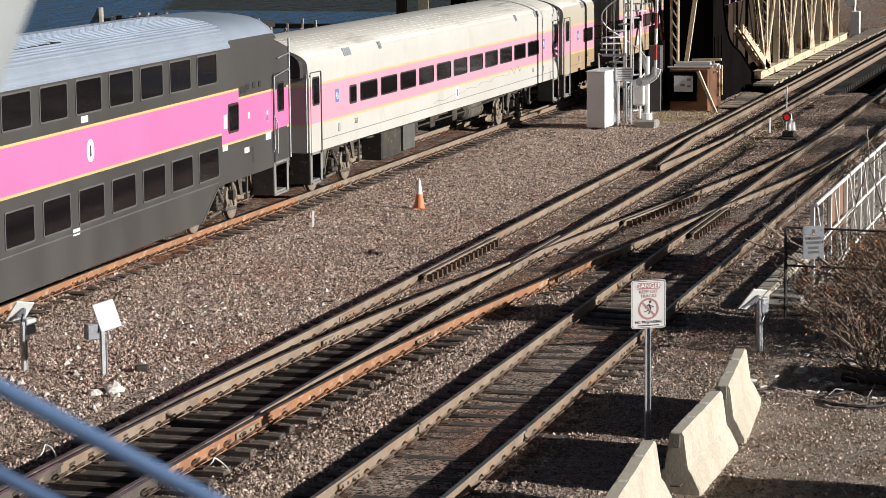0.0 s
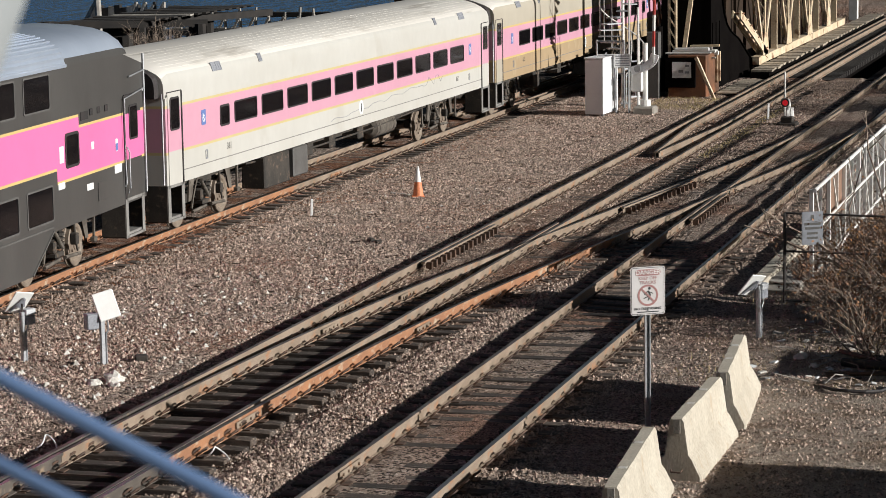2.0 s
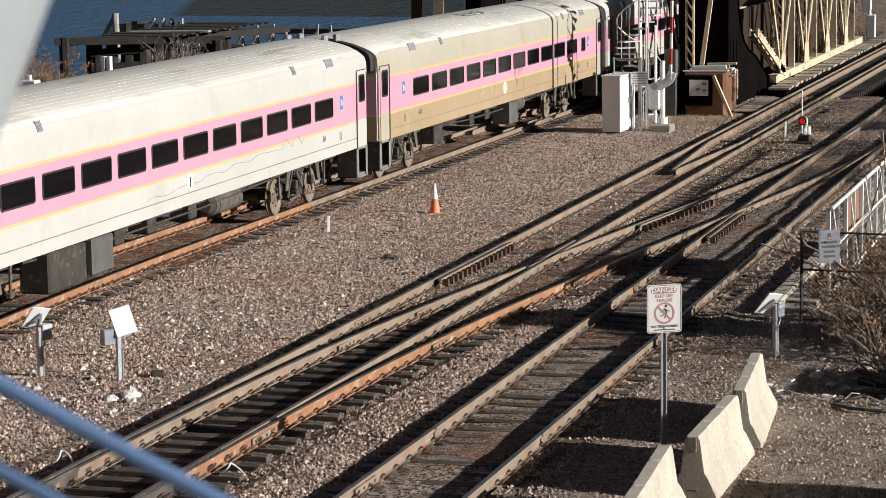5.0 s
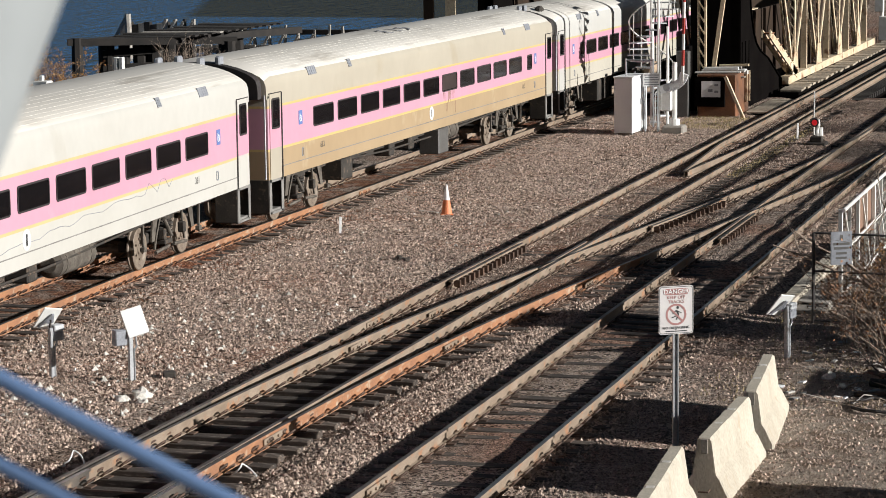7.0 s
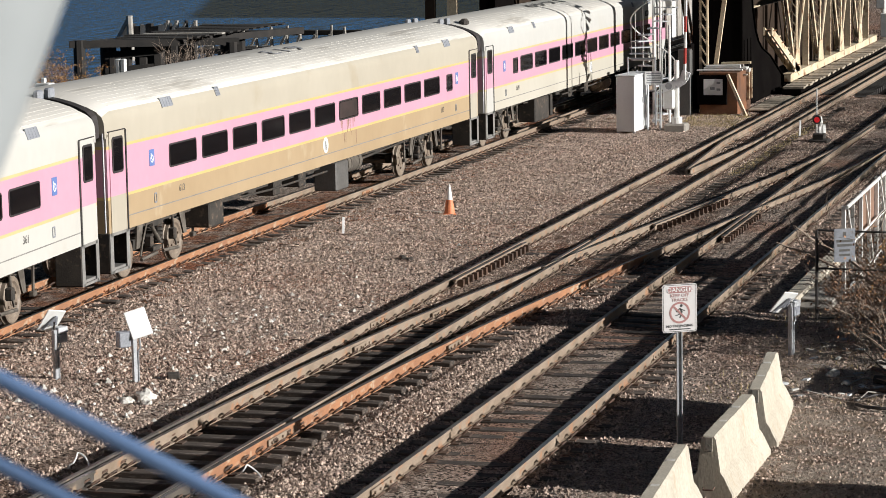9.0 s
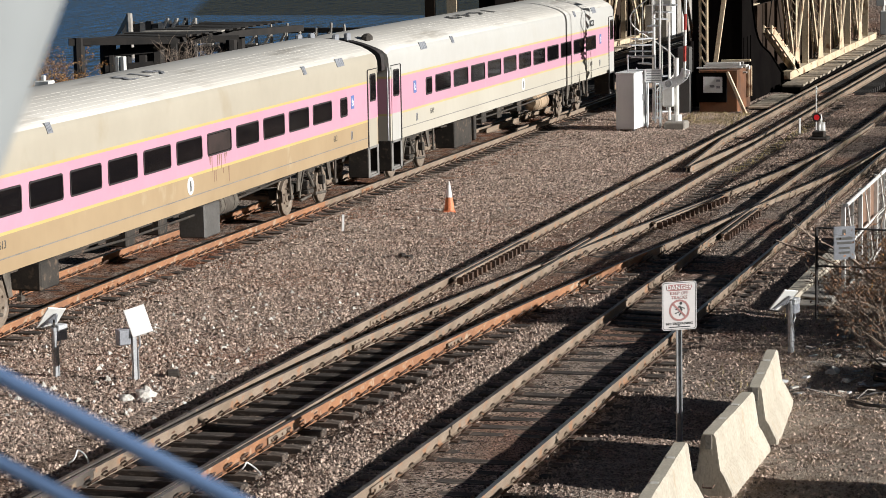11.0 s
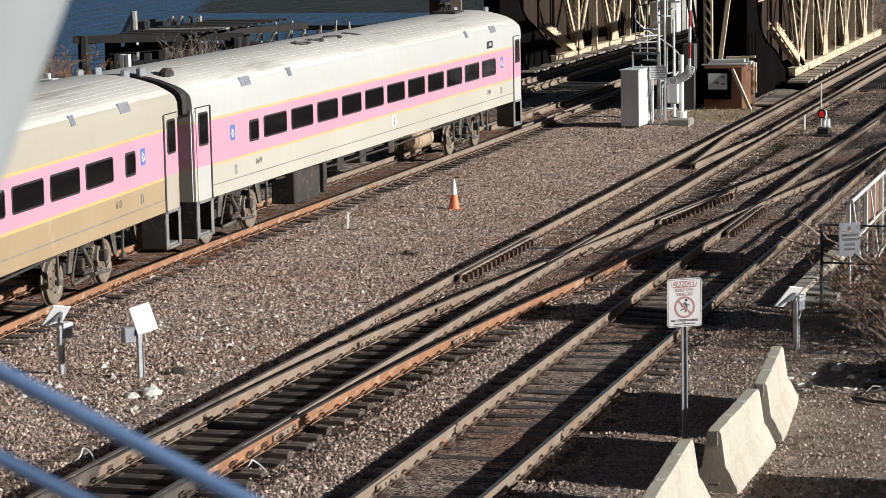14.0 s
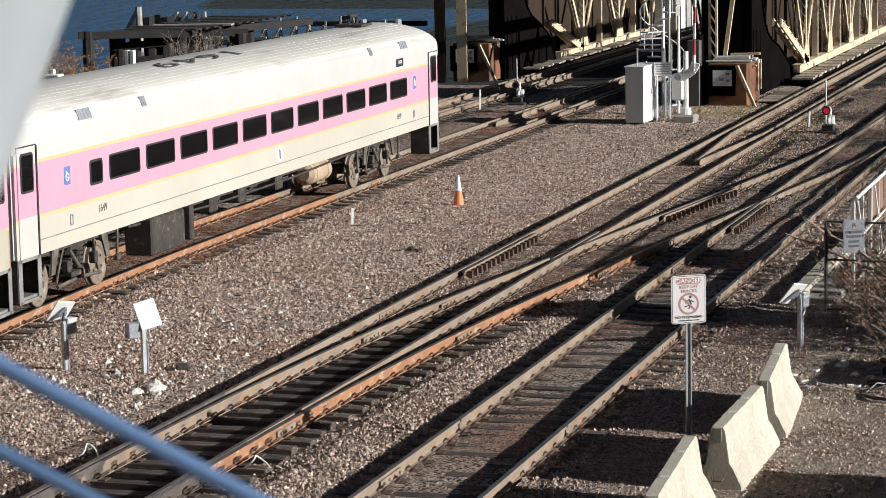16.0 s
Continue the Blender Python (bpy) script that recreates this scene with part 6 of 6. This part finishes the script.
def bridge_deck(name, x0, x1, y0, y1, label):
    d = thing(name, label, "bridge deck", pose(0, 0, 0), kind="structure")
    for y in (y0 + 0.4, (y0 + y1) / 2, y1 - 0.4):
        part("stringer", slab(x0, x1, y - 0.2, y + 0.2, -3.2, -0.38), BRIDGE_DARK, d)
    me = Shape().box(-0.13, 0.13, y0, y1, -0.37, -0.185, bev=0.012).mesh("deck_tie", OLD_WOOD)
    x = x0
    while x < x1:
        part("deck_tie", me, None, d, "", pose(x, 0, 0))
        x += 0.58


def bridges():
    truss(-6.0, 96.9, 4, 6.35, 0.42, 4.4, BRIDGE, "tan painted riveted bridge truss with rust streaks")
    # the back truss is rust brown, not tan: its shade is in the colour
    truss(-3.1, 92.5, 2, 6.4, 0.3, 4.4, BRIDGE_RUST, "riveted bridge truss in rust brown that stands for shade")
    truss(6.1, 110.5, 7, 7.2, 0.20, 4.4, BRIDGE, "tan bridge truss beyond the far line", lead=4.2)
    for y, a, b in ((-6.0, (90.8, 2.3), (97.4, 0.4)), (6.1, (104.6, 1.6), (110.4, 0.1))):
        e = thing("end_post", "tan riveted inclined end post of the truss", "bridge member", pose(0, y, 0), group="end posts")
        for s in (-0.14, 0.14):
            part("channel", Shape().bar((a[0], s, a[1]), (b[0], s, b[1]), 0.06, 0.30), BRIDGE, e)
        for i in range(7):
            f = (i + 0.5) / 7
            u, z = a[0] + (b[0] - a[0]) * f, a[1] + (b[1] - a[1]) * f
            part("batten_plate", slab(u - 0.25, u + 0.25, -0.2, 0.2, z + 0.12, z + 0.16), BRIDGE if i % 2 else BRIDGE_RUST, e)
    # pale blocks stand in for sunlit truss slats, brightness put into the colour
    for i in range(8):
        bs = part("timber_crate", slab(0, 1.0, -0.6, 0.5, -0.2, 1.7 + 0.5 * (i % 3), 0.02), WHITE_STEEL if i % 2 else PALE_WOOD, None, "", pose(124.5 + 1.4 * i, 5.2, 0))
        tagged(bs, "pale block standing in for sunlit slats of the bridge truss", "crate", group="timber crates")
    wf = thing("plank_walkway", "sunlit plank walkway along the far truss", "walkway", pose(0, 0, 0), kind="structure")
    me = Shape().box(-0.36, 0.36, 5.05, 5.75, -0.04, 0.03, bev=0.008).mesh("plank", PLANK)
    rng = random.Random(40)
    for i in range(44):
        part("plank", me, None, wf, "", pose(99.5 + 0.95 * i, rng.uniform(-0.08, 0.08), 0.02, 0, 0, rng.uniform(-2, 2)))
    part("bearer", slab(99, 142, 5.1, 5.3, -0.4, -0.03), BRIDGE_DARK, wf)
    # added backing plates; the dark behind the trusses is put into their colour
    g = thing("shade_girder", "dark brown girder plate added behind the trusses as shaded backing", "bridge girder", pose(0, -2.7, 0))
    part("web", slab(96.5, 148, 0, 0.08, -1.0, 2.4), SHADE_BROWN, g)
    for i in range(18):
        part("stiffener", slab(99.4 + 2.7 * i, 99.52 + 2.7 * i, -0.12, 0, -1.0, 2.4), SHADE_BROWN, g)
    g2 = thing("shade_girder", "dark brown girder plate added beyond the far line as shaded backing", "bridge girder", pose(0, 7.3, 0))
    part("web", slab(105, 240, 0, 0.08, -1.0, 5.2), SHADE_BROWN, g2)
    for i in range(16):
        part("stiffener", slab(105.4 + 2.7 * i, 105.52 + 2.7 * i, -0.12, 0, -1.0, 5.2), SHADE_BROWN, g2)
    segment_girder(-5.75, [(86.6, -0.4), (97.3, -0.4), (96.3, 0.15), (94.6, 0.7), (92.7, 1.32), (90.9, 1.7), (90.1, 2.0), (89.5, 2.4), (88.9, 3.2), (88.5, 4.4), (86.6, 4.4)], "black rolling girder with a curved edge")
    segment_girder(6.0, [(97.0, -0.3), (105.6, -0.3), (104.9, 0.4), (104.1, 1.15), (102.6, 1.7), (101.4, 2.05), (100.6, 2.5), (100.2, 3.0), (99.8, 4.4), (97.0, 4.4)], "black rolling girder beyond the far line", 0.6)
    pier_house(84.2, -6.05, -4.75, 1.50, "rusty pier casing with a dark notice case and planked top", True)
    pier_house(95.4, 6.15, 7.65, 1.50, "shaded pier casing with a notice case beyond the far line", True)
    p = thing("laced_column", "tan laced steel column rising from the pier", "bridge column", pose(85.2, -4.72, -0.24))
    for y in (-0.12, 0.12):
        part("channel", slab(-0.12, 0.12, y - 0.03, y + 0.03, 0, 5.2), BRIDGE, p)
    for i in range(13):
        part("lacing", Shape().bar((-0.13, -0.12, 0.4 * i), (-0.13, 0.12, 0.4 * i + 0.38), 0.02, 0.05), BRIDGE, p)
    part("rake", Shape().bar((0.1, -0.35, 1.4), (0.1, -0.85, 5.0), 0.14, 0.14), BRIDGE, p)
    q = thing("steel_pillar", "dark grey steel pillar beside the pier casing", "pillar", pose(84.2, -4.25, -0.24))
    part("shaft", slab(-0.2, 0.2, -0.22, 0.2, 0, 2.3, 0.02), RIM_GREY, q)
    # added screen: a dark backing for the stair that also shades the far lines
    h = thing("shade_screen", "black board screen added beside the pier for shade", "hoarding", pose(0, -4.05, -0.24))
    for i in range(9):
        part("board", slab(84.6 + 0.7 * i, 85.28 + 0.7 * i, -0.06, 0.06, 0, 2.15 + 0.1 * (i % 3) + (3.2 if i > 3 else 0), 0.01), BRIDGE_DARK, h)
    # column shade is put into the brown, the nearer flange is tan where lit
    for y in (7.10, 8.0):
        part_col = thing("steel_pillar", "steel column beyond the far line with shade in its colour", "pillar", pose(95.0, y, -0.24))
        part("shaft", slab(-0.15, 0.15, -0.15, 0.15, 0, 4.5, 0.02), SHADE_BROWN, part_col)
        part("flange", slab(-0.2, -0.15, -0.2, 0.2, 0, 4.5), BRIDGE if y < 7.5 else SHADE_BROWN, part_col)
    bridge_deck("bridge_deck", 92.5, 150, -9.35, -6.9, "open timber bridge deck over the river")
    bridge_deck("bridge_deck", 92.5, 150, -13.3, -10.5, "open timber bridge deck of the near line")
    bridge_deck("bridge_deck", 90.5, 150, -2.2, 5.6, "open timber bridge deck of the far lines")
    w = thing("plank_walkway", "grey plank walkway along the truss", "walkway", pose(0, 0, 0), kind="structure")
    me = Shape().box(-0.31, 0.31, -6.95, -6.16, 0.06, 0.14, bev=0.008).mesh("plank", PLANK)
    for i in range(44):
        part("plank", me, None, w, "", pose(93.2 + 0.9 * i, rng.uniform(-0.05, 0.05), -0.02, 0, 0, rng.uniform(-1.5, 1.5)))
    part("bearer", slab(92.8, 133, -6.9, -6.2, -0.4, 0.025), BRIDGE_DARK, w)
    w2 = thing("plank_walkway", "short weathered plank platform by the pier", "walkway", pose(0, 0, 0), kind="structure")
    for i in range(7):
        part("plank", slab(85.6 + 0.85 * i, 86.3 + 0.85 * i, -6.95, -6.15, -0.16, -0.1, 0.01), PLANK, w2)
    part("bearer", slab(85.4, 92.0, -6.8, -6.3, -0.3, -0.165), BRIDGE_DARK, w2)
    m = thing("signal_mast", "white signal mast with boxes at the bridge's far end", "railway signal", pose(133.5, -5.15, -0.3))
    part("mast", Shape().tube([(0, 0, 0), (0, 0, 5.5)], 0.09, 8), WHITE_STEEL, m)
    part("cabinet", slab(-0.25, 0.2, -0.32, 0.14, 0.0, 1.25, 0.03), WHITE_STEEL, m, "white cabinet at the mast's foot")
    part("relay_box", slab(-0.3, 0.1, -0.1, 0.36, 1.5, 2.3, 0.03), WHITE_STEEL, m)
    part("arm", Shape().bar((0, -0.2, 2.6), (0, -0.9, 3.0), 0.08, 0.12), WHITE_STEEL, m)
    xs, ys = [134.5 + 2.0 * i for i in range(30)], [-40 + 2.0 * i for i in range(20)]
    vs = [(x, y, -0.3 + 0.10 * (x - 134.5) + 0.18 * noise.noise(Vector((x * 0.5, y * 0.5, 2))) - (0.0 if x > 135 else 4.0)) for x in xs for y in ys]
    n = len(ys)
    fs = [(p * n + q, (p + 1) * n + q, (p + 1) * n + q + 1, p * n + q + 1) for p in range(len(xs) - 1) for q in range(n - 1)]
    b = part("far_bank", Shape().add(vs, fs), BALLAST, recalc=False, smooth=True)
    tagged(b, "bare gravel bank rising past the bridge's far end", "bank", kind="structure")
    a = thing("abutment", "concrete river abutment under the bridge ends", "abutment", kind="structure")
    part("wall", slab(91.5, 93.2, -20, 8.8, -4.5, -0.40), GREY_CONCRETE, a)


# ---- the river side ----
def dock():
    d = thing("timber_dock", "ruined black timber dock standing in the river", "dock", pose(112, 0, 0))
    for x, y, z, r in ((0, 31.08, 0.85, 0.3), (3.5, 31.3, 0.55, 0.26), (1.6, 30.1, 0.6, 0.26), (2, 29.5, 0.6, 0.3), (2.4, 28.8, 0.6, 0.4), (2.6, 28.1, 0.6, 0.4), (3, 27.4, 0.6, 0.34), (7, 30.5, 0.6, 0.3), (8, 28.5, 0.6, 0.3), (11, 27.0, 0.5, 0.3), (14, 29.0, 0.5, 0.3), (6, 25.5, 0.4, 0.3)):
        part("timber_post", Shape().tube([(x, y, -4.5), (x + 0.04, y, z)], r, 8), OLD_WOOD, d)
    for a, b in (((-0.2, 31.5, 0.66), (2.4, 26.8, 0.60)), ((3.6, 31.5, 0.45), (7, 25.5, 0.4)), ((0, 31.1, 0.6), (16, 29.5, 0.5)), ((1.5, 30.4, 0.0), (2.4, 28.2, 0.15)), ((1.5, 30.4, -0.75), (2.4, 28.2, -0.6)), ((2.6, 28.6, 0.5), (16, 25.4, 0.45))):
        part("beam", Shape().bar(a, b, 0.42, 0.34), OLD_WOOD, d)
    part("sheathing", slab(2.9, 3.2, 26.2, 28.9, -4.0, 0.45, 0.03), OLD_WOOD, d)
    for i in range(13):
        part("deck_board", Shape().bar((2.6 + i * 1.1, 26.3, 0.80), (2.0 + i * 1.1, 30.4, 0.74 + 0.05 * (i % 3)), 0.8, 0.08), PALE_WOOD if i == 4 else OLD_WOOD, d)
    e = thing("timber_pier", "long rotting timber pier with pale sunlit stumps and braces", "pier", pose(140, 0, 0))
    for i in range(12):
        y = 35.3 - 0.93 * i
        tilt = 0.1 * math.sin(i * 2.3)
        part("stump", Shape().tube([(0, y, -1.2), (0.02, y + tilt, -0.05 + 0.2 * math.sin(i * 1.7))], 0.12, 6, r1=0.08), PALE_WOOD, e, "pale weathered stump")
        part("brace", Shape().bar((-0.1, y + 0.38, -1.15), (-0.1, y + 0.02, -0.45), 0.12, 0.14), PALE_WOOD, e, "pale brace")
        part("foot", Shape().bar((-0.2, y + 0.5, -1.12), (-0.2, y - 0.1, -1.12), 0.3, 0.12), PALE_WOOD, e)
        part("timber_post", Shape().tube([(0.3, y - 0.4, -4.5), (0.3, y - 0.4, -1.2)], 0.25, 8), OLD_WOOD, e)
    part("corner_post", Shape().tube([(0.5, 35.8, -4.5), (0.5, 35.8, 0.2)], 0.2, 8), OLD_WOOD, e)
    part("walkway", slab(-0.9, 1.6, 23.0, 36.4, -1.5, -1.2, 0.03), OLD_WOOD, e)
    part("back_wale", slab(1.5, 1.8, 23.0, 36.0, -0.55, -0.25, 0.03), OLD_WOOD, e)
    f = thing("timber_fender", "row of upright fender timbers in the river", "fender", pose(149, 0, 0))
    for i in range(9):
        y = 44.9 - 0.42 * i
        part("timber", slab(-0.2, 0.2, y - 0.19, y + 0.19, -4.5, -0.25 + 0.1 * math.sin(i * 2.1), 0.02), OLD_WOOD if i % 3 else PALE_WOOD, f)
    part("tall_post", Shape().tube([(-0.5, 44.3, -4.5), (-0.5, 44.4, 0.35)], 0.22, 8), PALE_WOOD, f)
    part("rake", Shape().bar((-0.6, 44.4, 0.25), (-0.6, 45.4, -1.4), 0.15, 0.2), PALE_WOOD, f)
    for i in range(4):
        y = 40.75 - 0.62 * i
        part("stump", Shape().tube([(-3, y, -4.5), (-3, y - 0.04, 0.15)], 0.13, 6), PALE_WOOD if i != 2 else OLD_WOOD, f)
        part("brace", Shape().bar((-3.1, y + 0.45, -0.9), (-3.1, y, 0.0), 0.1, 0.16), PALE_WOOD, f)
    bush("bare_shrub", 111.5, 25.2, -0.9, 1.3, 1.7, 60, 21, "bare grey shrub growing before the ruined dock", thick=0.02)
    bush("autumn_shrub", 103.6, 28.75, -1.9, 0.9, 2.4, 60, 22, "orange-leaved shrub on the river bank", GOLD_LEAF, 14, thick=0.015)
    s = part("white_post", Shape().box(-0.14, 0.14, -0.22, -0.03, -4, 0.46, bev=0.02).box(-0.14, 0.14, 0.03, 0.22, -4, 0.46, bev=0.02), WHITE_STEEL, None, "", pose(104, 25.34, 0))
    tagged(s, "pair of white boards at the water's edge", "post")
    w = thing("mooring_block", "small white block with knobs at the water's edge", "mooring", pose(100, 27.2, -0.75))
    part("block", slab(-0.3, 0.3, -0.35, 0.35, -3.5, 0.42, 0.04), WHITE_STEEL, w)
    part("knob", slab(-0.1, 0.1, -0.05, 0.15, 0.42, 0.65, 0.04), WHITE_STEEL, w)
    q = thing("river_quay", "low dark stone bank at the water's edge", "bank", kind="structure")
    part("wall", slab(60, 112, 20.5, 24.6, -4.5, -0.75, 0.1), OLD_WOOD, q)
    part("spur", slab(98, 112, 24.5, 30.2, -4.5, -1.85, 0.1), OLD_WOOD, q)


def unseen_overpass():
    """Unseen road bridge above the view, added so its shade lies on the water."""
    d = thing("unseen_road_bridge", "unseen grey concrete road bridge added high over the river", "bridge", pose(0, 0, 0), kind="structure")
    way = Vector((SUN_WAY[0], SUN_WAY[1])) * (16.0 / _drop * math.hypot(*SUN_WAY))
    plan = [(x - way.x, y - way.y) for x, y in ((206, 64), (330, 108), (330, -60), (194, -60))]
    part("deck", Shape().add([(x, y, z) for z in (12.0, 13.5) for x, y in plan], [(3, 2, 1, 0), (4, 5, 6, 7), (0, 1, 5, 4), (1, 2, 6, 5), (2, 3, 7, 6), (3, 0, 4, 7)]), GREY_CONCRETE, d)
    for x in (250, 310):
        part("column", slab(x - 2, x + 2, -8, -4, -4.5, 12.0), GREY_CONCRETE, d)


# ---- where the camera stands ----
def footbridge():
    d = thing("footbridge", "grey concrete footbridge the view is taken from", "footbridge", kind="structure")
    part("deck", slab(-4, 1.9, -30, -12, 5.2, 5.5), GREY_CONCRETE, d)
    for y in (-28, -14):
        part("column", slab(-1.4, -0.6, y - 0.4, y + 0.4, -1, 5.2), GREY_CONCRETE, d)
    f = thing("cable_fence", "blue steel cable fence with a light grey post", "fence", pose(1.5, 0, 0))
    for y in (-18.6, -23.0):
        part("post", slab(-0.03, 0.03, y - 0.03, y + 0.03, 5.5, 8.2), POST_GREY, f)
    for z, k in ((6.853, 0.53), (6.793, 0.50)):
        a, b = -18.6, -23.0
        part("cable", Shape().tube([(0, a, z + (a + 20.07) * k), (0, -20.07, z), (0, b, z + (b + 20.07) * k if z + (b + 20.07) * k > 5.5 else 5.5)], 0.0059, 10), BLUE_STEEL, f, "taut blue steel cable")
    part("brace", Shape().tube([(-0.2, -20.22 + 0.10 + 0.73, 5.5), (-0.2, -20.22 + 0.10, 7.11), (-0.2, -20.48 + 0.10, 7.69)], 0.09, 24), POST_GREY, f, "light grey round brace", smooth=True)


def surroundings():
    for a in ((26.3, -15.16, 29.4, -14.97, "stained cream concrete traffic barrier"), (29.93, -15.21, 32.62, -15.235, "stained cream concrete barrier with a dark end slot"), (33.02, -15.265, 35.80, -15.045, "cream concrete barrier turned slightly at the row's end")):
        jersey_barrier(*a)
    danger_sign(32.25, -14.385)
    solar_post(35.52, -3.76, -20, 38, 0.15, "grey post with tilted solar panel and box beside a line", 1.06, 0.06, 0.12)
    solar_post(35.55, -5.1, -42, -20, -0.16, "grey post with a white-backed solar panel on the ballast")
    solar_post(39.85, -14.69, -20, 38, 0.13, "grey post with a tilted solar panel beside the overgrown fence", 1.10, -0.13, 0.06, 0.17)
    cone(56.7, -3.98)
    stake(52.95, -2.59, 0.42)
    stake(30.3, -4.9, 0.5)
    stake(77.2, -9.21, 0.5)
    stake(82.6, 2.9, 0.7)
    white_fence()
    mesh_gate()
    low_wall()
    bush("bare_bush", 41.2, -16.5, -0.24, 1.5, 1.35, 80, 1, "tangle of bare brown twigs and dead leaves by the fence", DEAD_LEAF, 1)
    # dense bush out of view, added for the shadow band across the near line
    bush("bare_bush", 41.7, -17.6, -0.24, 0.9, 1.8, 200, 2, "thick bare bush with withered leaves, out of view, added to cast shade", DEAD_LEAF, 2, thick=0.016)
    bush("bare_bush", 44.6, -17.6, -0.24, 1.3, 1.3, 30, 3, "dense bare bush with rusty leaves behind the fence", DEAD_LEAF, 2)
    bush("bare_bush", 47.5, -16.0, -0.24, 1.3, 0.9, 26, 4, "dry vines and brush along the white railing", GOLD_LEAF, 3)
    bush("bare_bush", 39.2, -16.9, -0.24, 1.1, 1.0, 55, 5, "low tangle of bare twigs over litter", DEAD_LEAF, 1)
    bush("bare_bush", 45.0, -14.95, -0.24, 0.7, 0.4, 14, 6, "low dry weeds in front of the railing", DEAD_LEAF, 3)
    bush("bare_bush", 51.5, -14.9, -0.24, 1.6, 0.5, 26, 7, "low russet weeds at the railing's foot", DEAD_LEAF, 4)
    bush("bramble", 43.75, -15.6, -0.24, 0.6, 1.1, 8, 51, "brambles with russet leaves climbing through the chain-link", DEAD_LEAF, 5, sy=1.6)
    bush("bramble", 44.0, -16.6, -0.24, 0.8, 1.3, 11, 52, "brambles with golden and russet leaves over the fence", GOLD_LEAF, 4)
    bush("bramble", 46.6, -14.95, -0.24, 0.8, 0.8, 10, 53, "russet weeds before the railing's first panel", DEAD_LEAF, 6)
    bush("bare_sapling", 46.2, -15.95, -0.24, 0.5, 3.9, 9, 8, "thin bare sapling behind the white railing", thick=0.03)
    # trees out of view, added only to shade the lines near the bridge
    for i, (x, y, h) in enumerate(((66, -18.2, 2.6), (73, -18.0, 3.0), (81, -18.6, 3.8), (88, -18.4, 4.2))):
        bush("shade_tree", x, y, -0.24, 1.8, h, 120, 30 + i, "unseen bare scrubby tree added beside the near line for shade", DEAD_LEAF, 3, thick=0.034)
    debris()
    dwarf_signal(75.2, -10.1, True, "dwarf signal showing red between two lines")
    dwarf_signal(84.4, 2.0, False, "unlit dwarf signal beside the far line")
    cabinet()
    spiral_stair()
    gate_machine()
    blades(79.5, 84.2, -6.6, -4.6, 2600, 0.16, 3, "dry yellow grass at the foot of the pier")
    blades(36, 44, -18, -13.8, 1200, 0.12, 4, "thin dry grass on bare soil")
    blades(66, 82, -9.4, -8.95, 900, 0.13, 5, "dry weeds along a rail")
    blades(58, 80, -7.0, -6.6, 500, 0.10, 6, "sparse dry weeds beside the middle line")
    rng = random.Random(61)
    sticks = Shape()
    for i in range(420):
        x, y, a, l = rng.uniform(31, 78), rng.uniform(-6.7, -1.4), rng.uniform(0, 6.283), rng.uniform(0.05, 0.22)
        z = ground_z(x, y) + 0.025
        sticks.bar((x, y, z), (x + l * math.cos(a), y + l * math.sin(a), z + rng.uniform(-0.01, 0.03)), 0.012, 0.014)
    o = part("scraps", sticks, CLIP, recalc=False)
    tagged(o, "small dark sticks and scraps strewn over the ballast", "debris", kind="stuff")
    # walls out of view, added to cast shadows over the soil and near line
    w = part("wall_south", slab(14, 30.9, -19.6, -19.2, -0.4, 0.95), GREY_CONCRETE)
    tagged(w, "unseen plain grey concrete wall added to cast shade", "wall", kind="structure")
    w = part("wall_south", Shape().box(36.6, 38.7, -18.95, -18.6, -0.4, 0.85).box(41.4, 43.0, -18.95, -18.6, -0.4, 2.75), GREY_CONCRETE)
    tagged(w, "unseen plain grey concrete wall added to cast shade", "wall", kind="structure")


surroundings()
bridges()
dock()
unseen_overpass()
footbridge()
stones("ballast_stones", 340000, 25, 92, -13.3, -1.0, 0.013, 0.033, STONE, "loose crushed stones on the ballast", 11, 1.35)
stones("ballast_stones", 60000, 25, 60, -18.5, -13.3, 0.008, 0.027, STONE, "loose stones on bare soil", 12, 1.4)
stones("pale_stones", 240, 32.5, 45, -6.5, -3.0, 0.02, 0.065, PALE_STONE, "larger pale stones round the sensor posts", 14, 1.2)
stones("pale_stones", 420, 27, 60, -7.0, -2.0, 0.02, 0.05, PALE_STONE, "scattered pale stones", 13, 1.5)


def motions():
    ts = [0.5 * i for i in range(33)]
    for k, car in enumerate(CARS):
        walk(car, [(t, car_pose(k, t)) for t in ts])
    for w, u in SPINNING:
        rows = []
        for i in range(121):
            t = i * 4 / FPS
            turn = math.degrees((run(t) - run(0)) / WHEEL_R)
            rows.append((t, pose(u, 0, WHEEL_R, 0, turn, 0)))
        walk(w, rows)


motions()
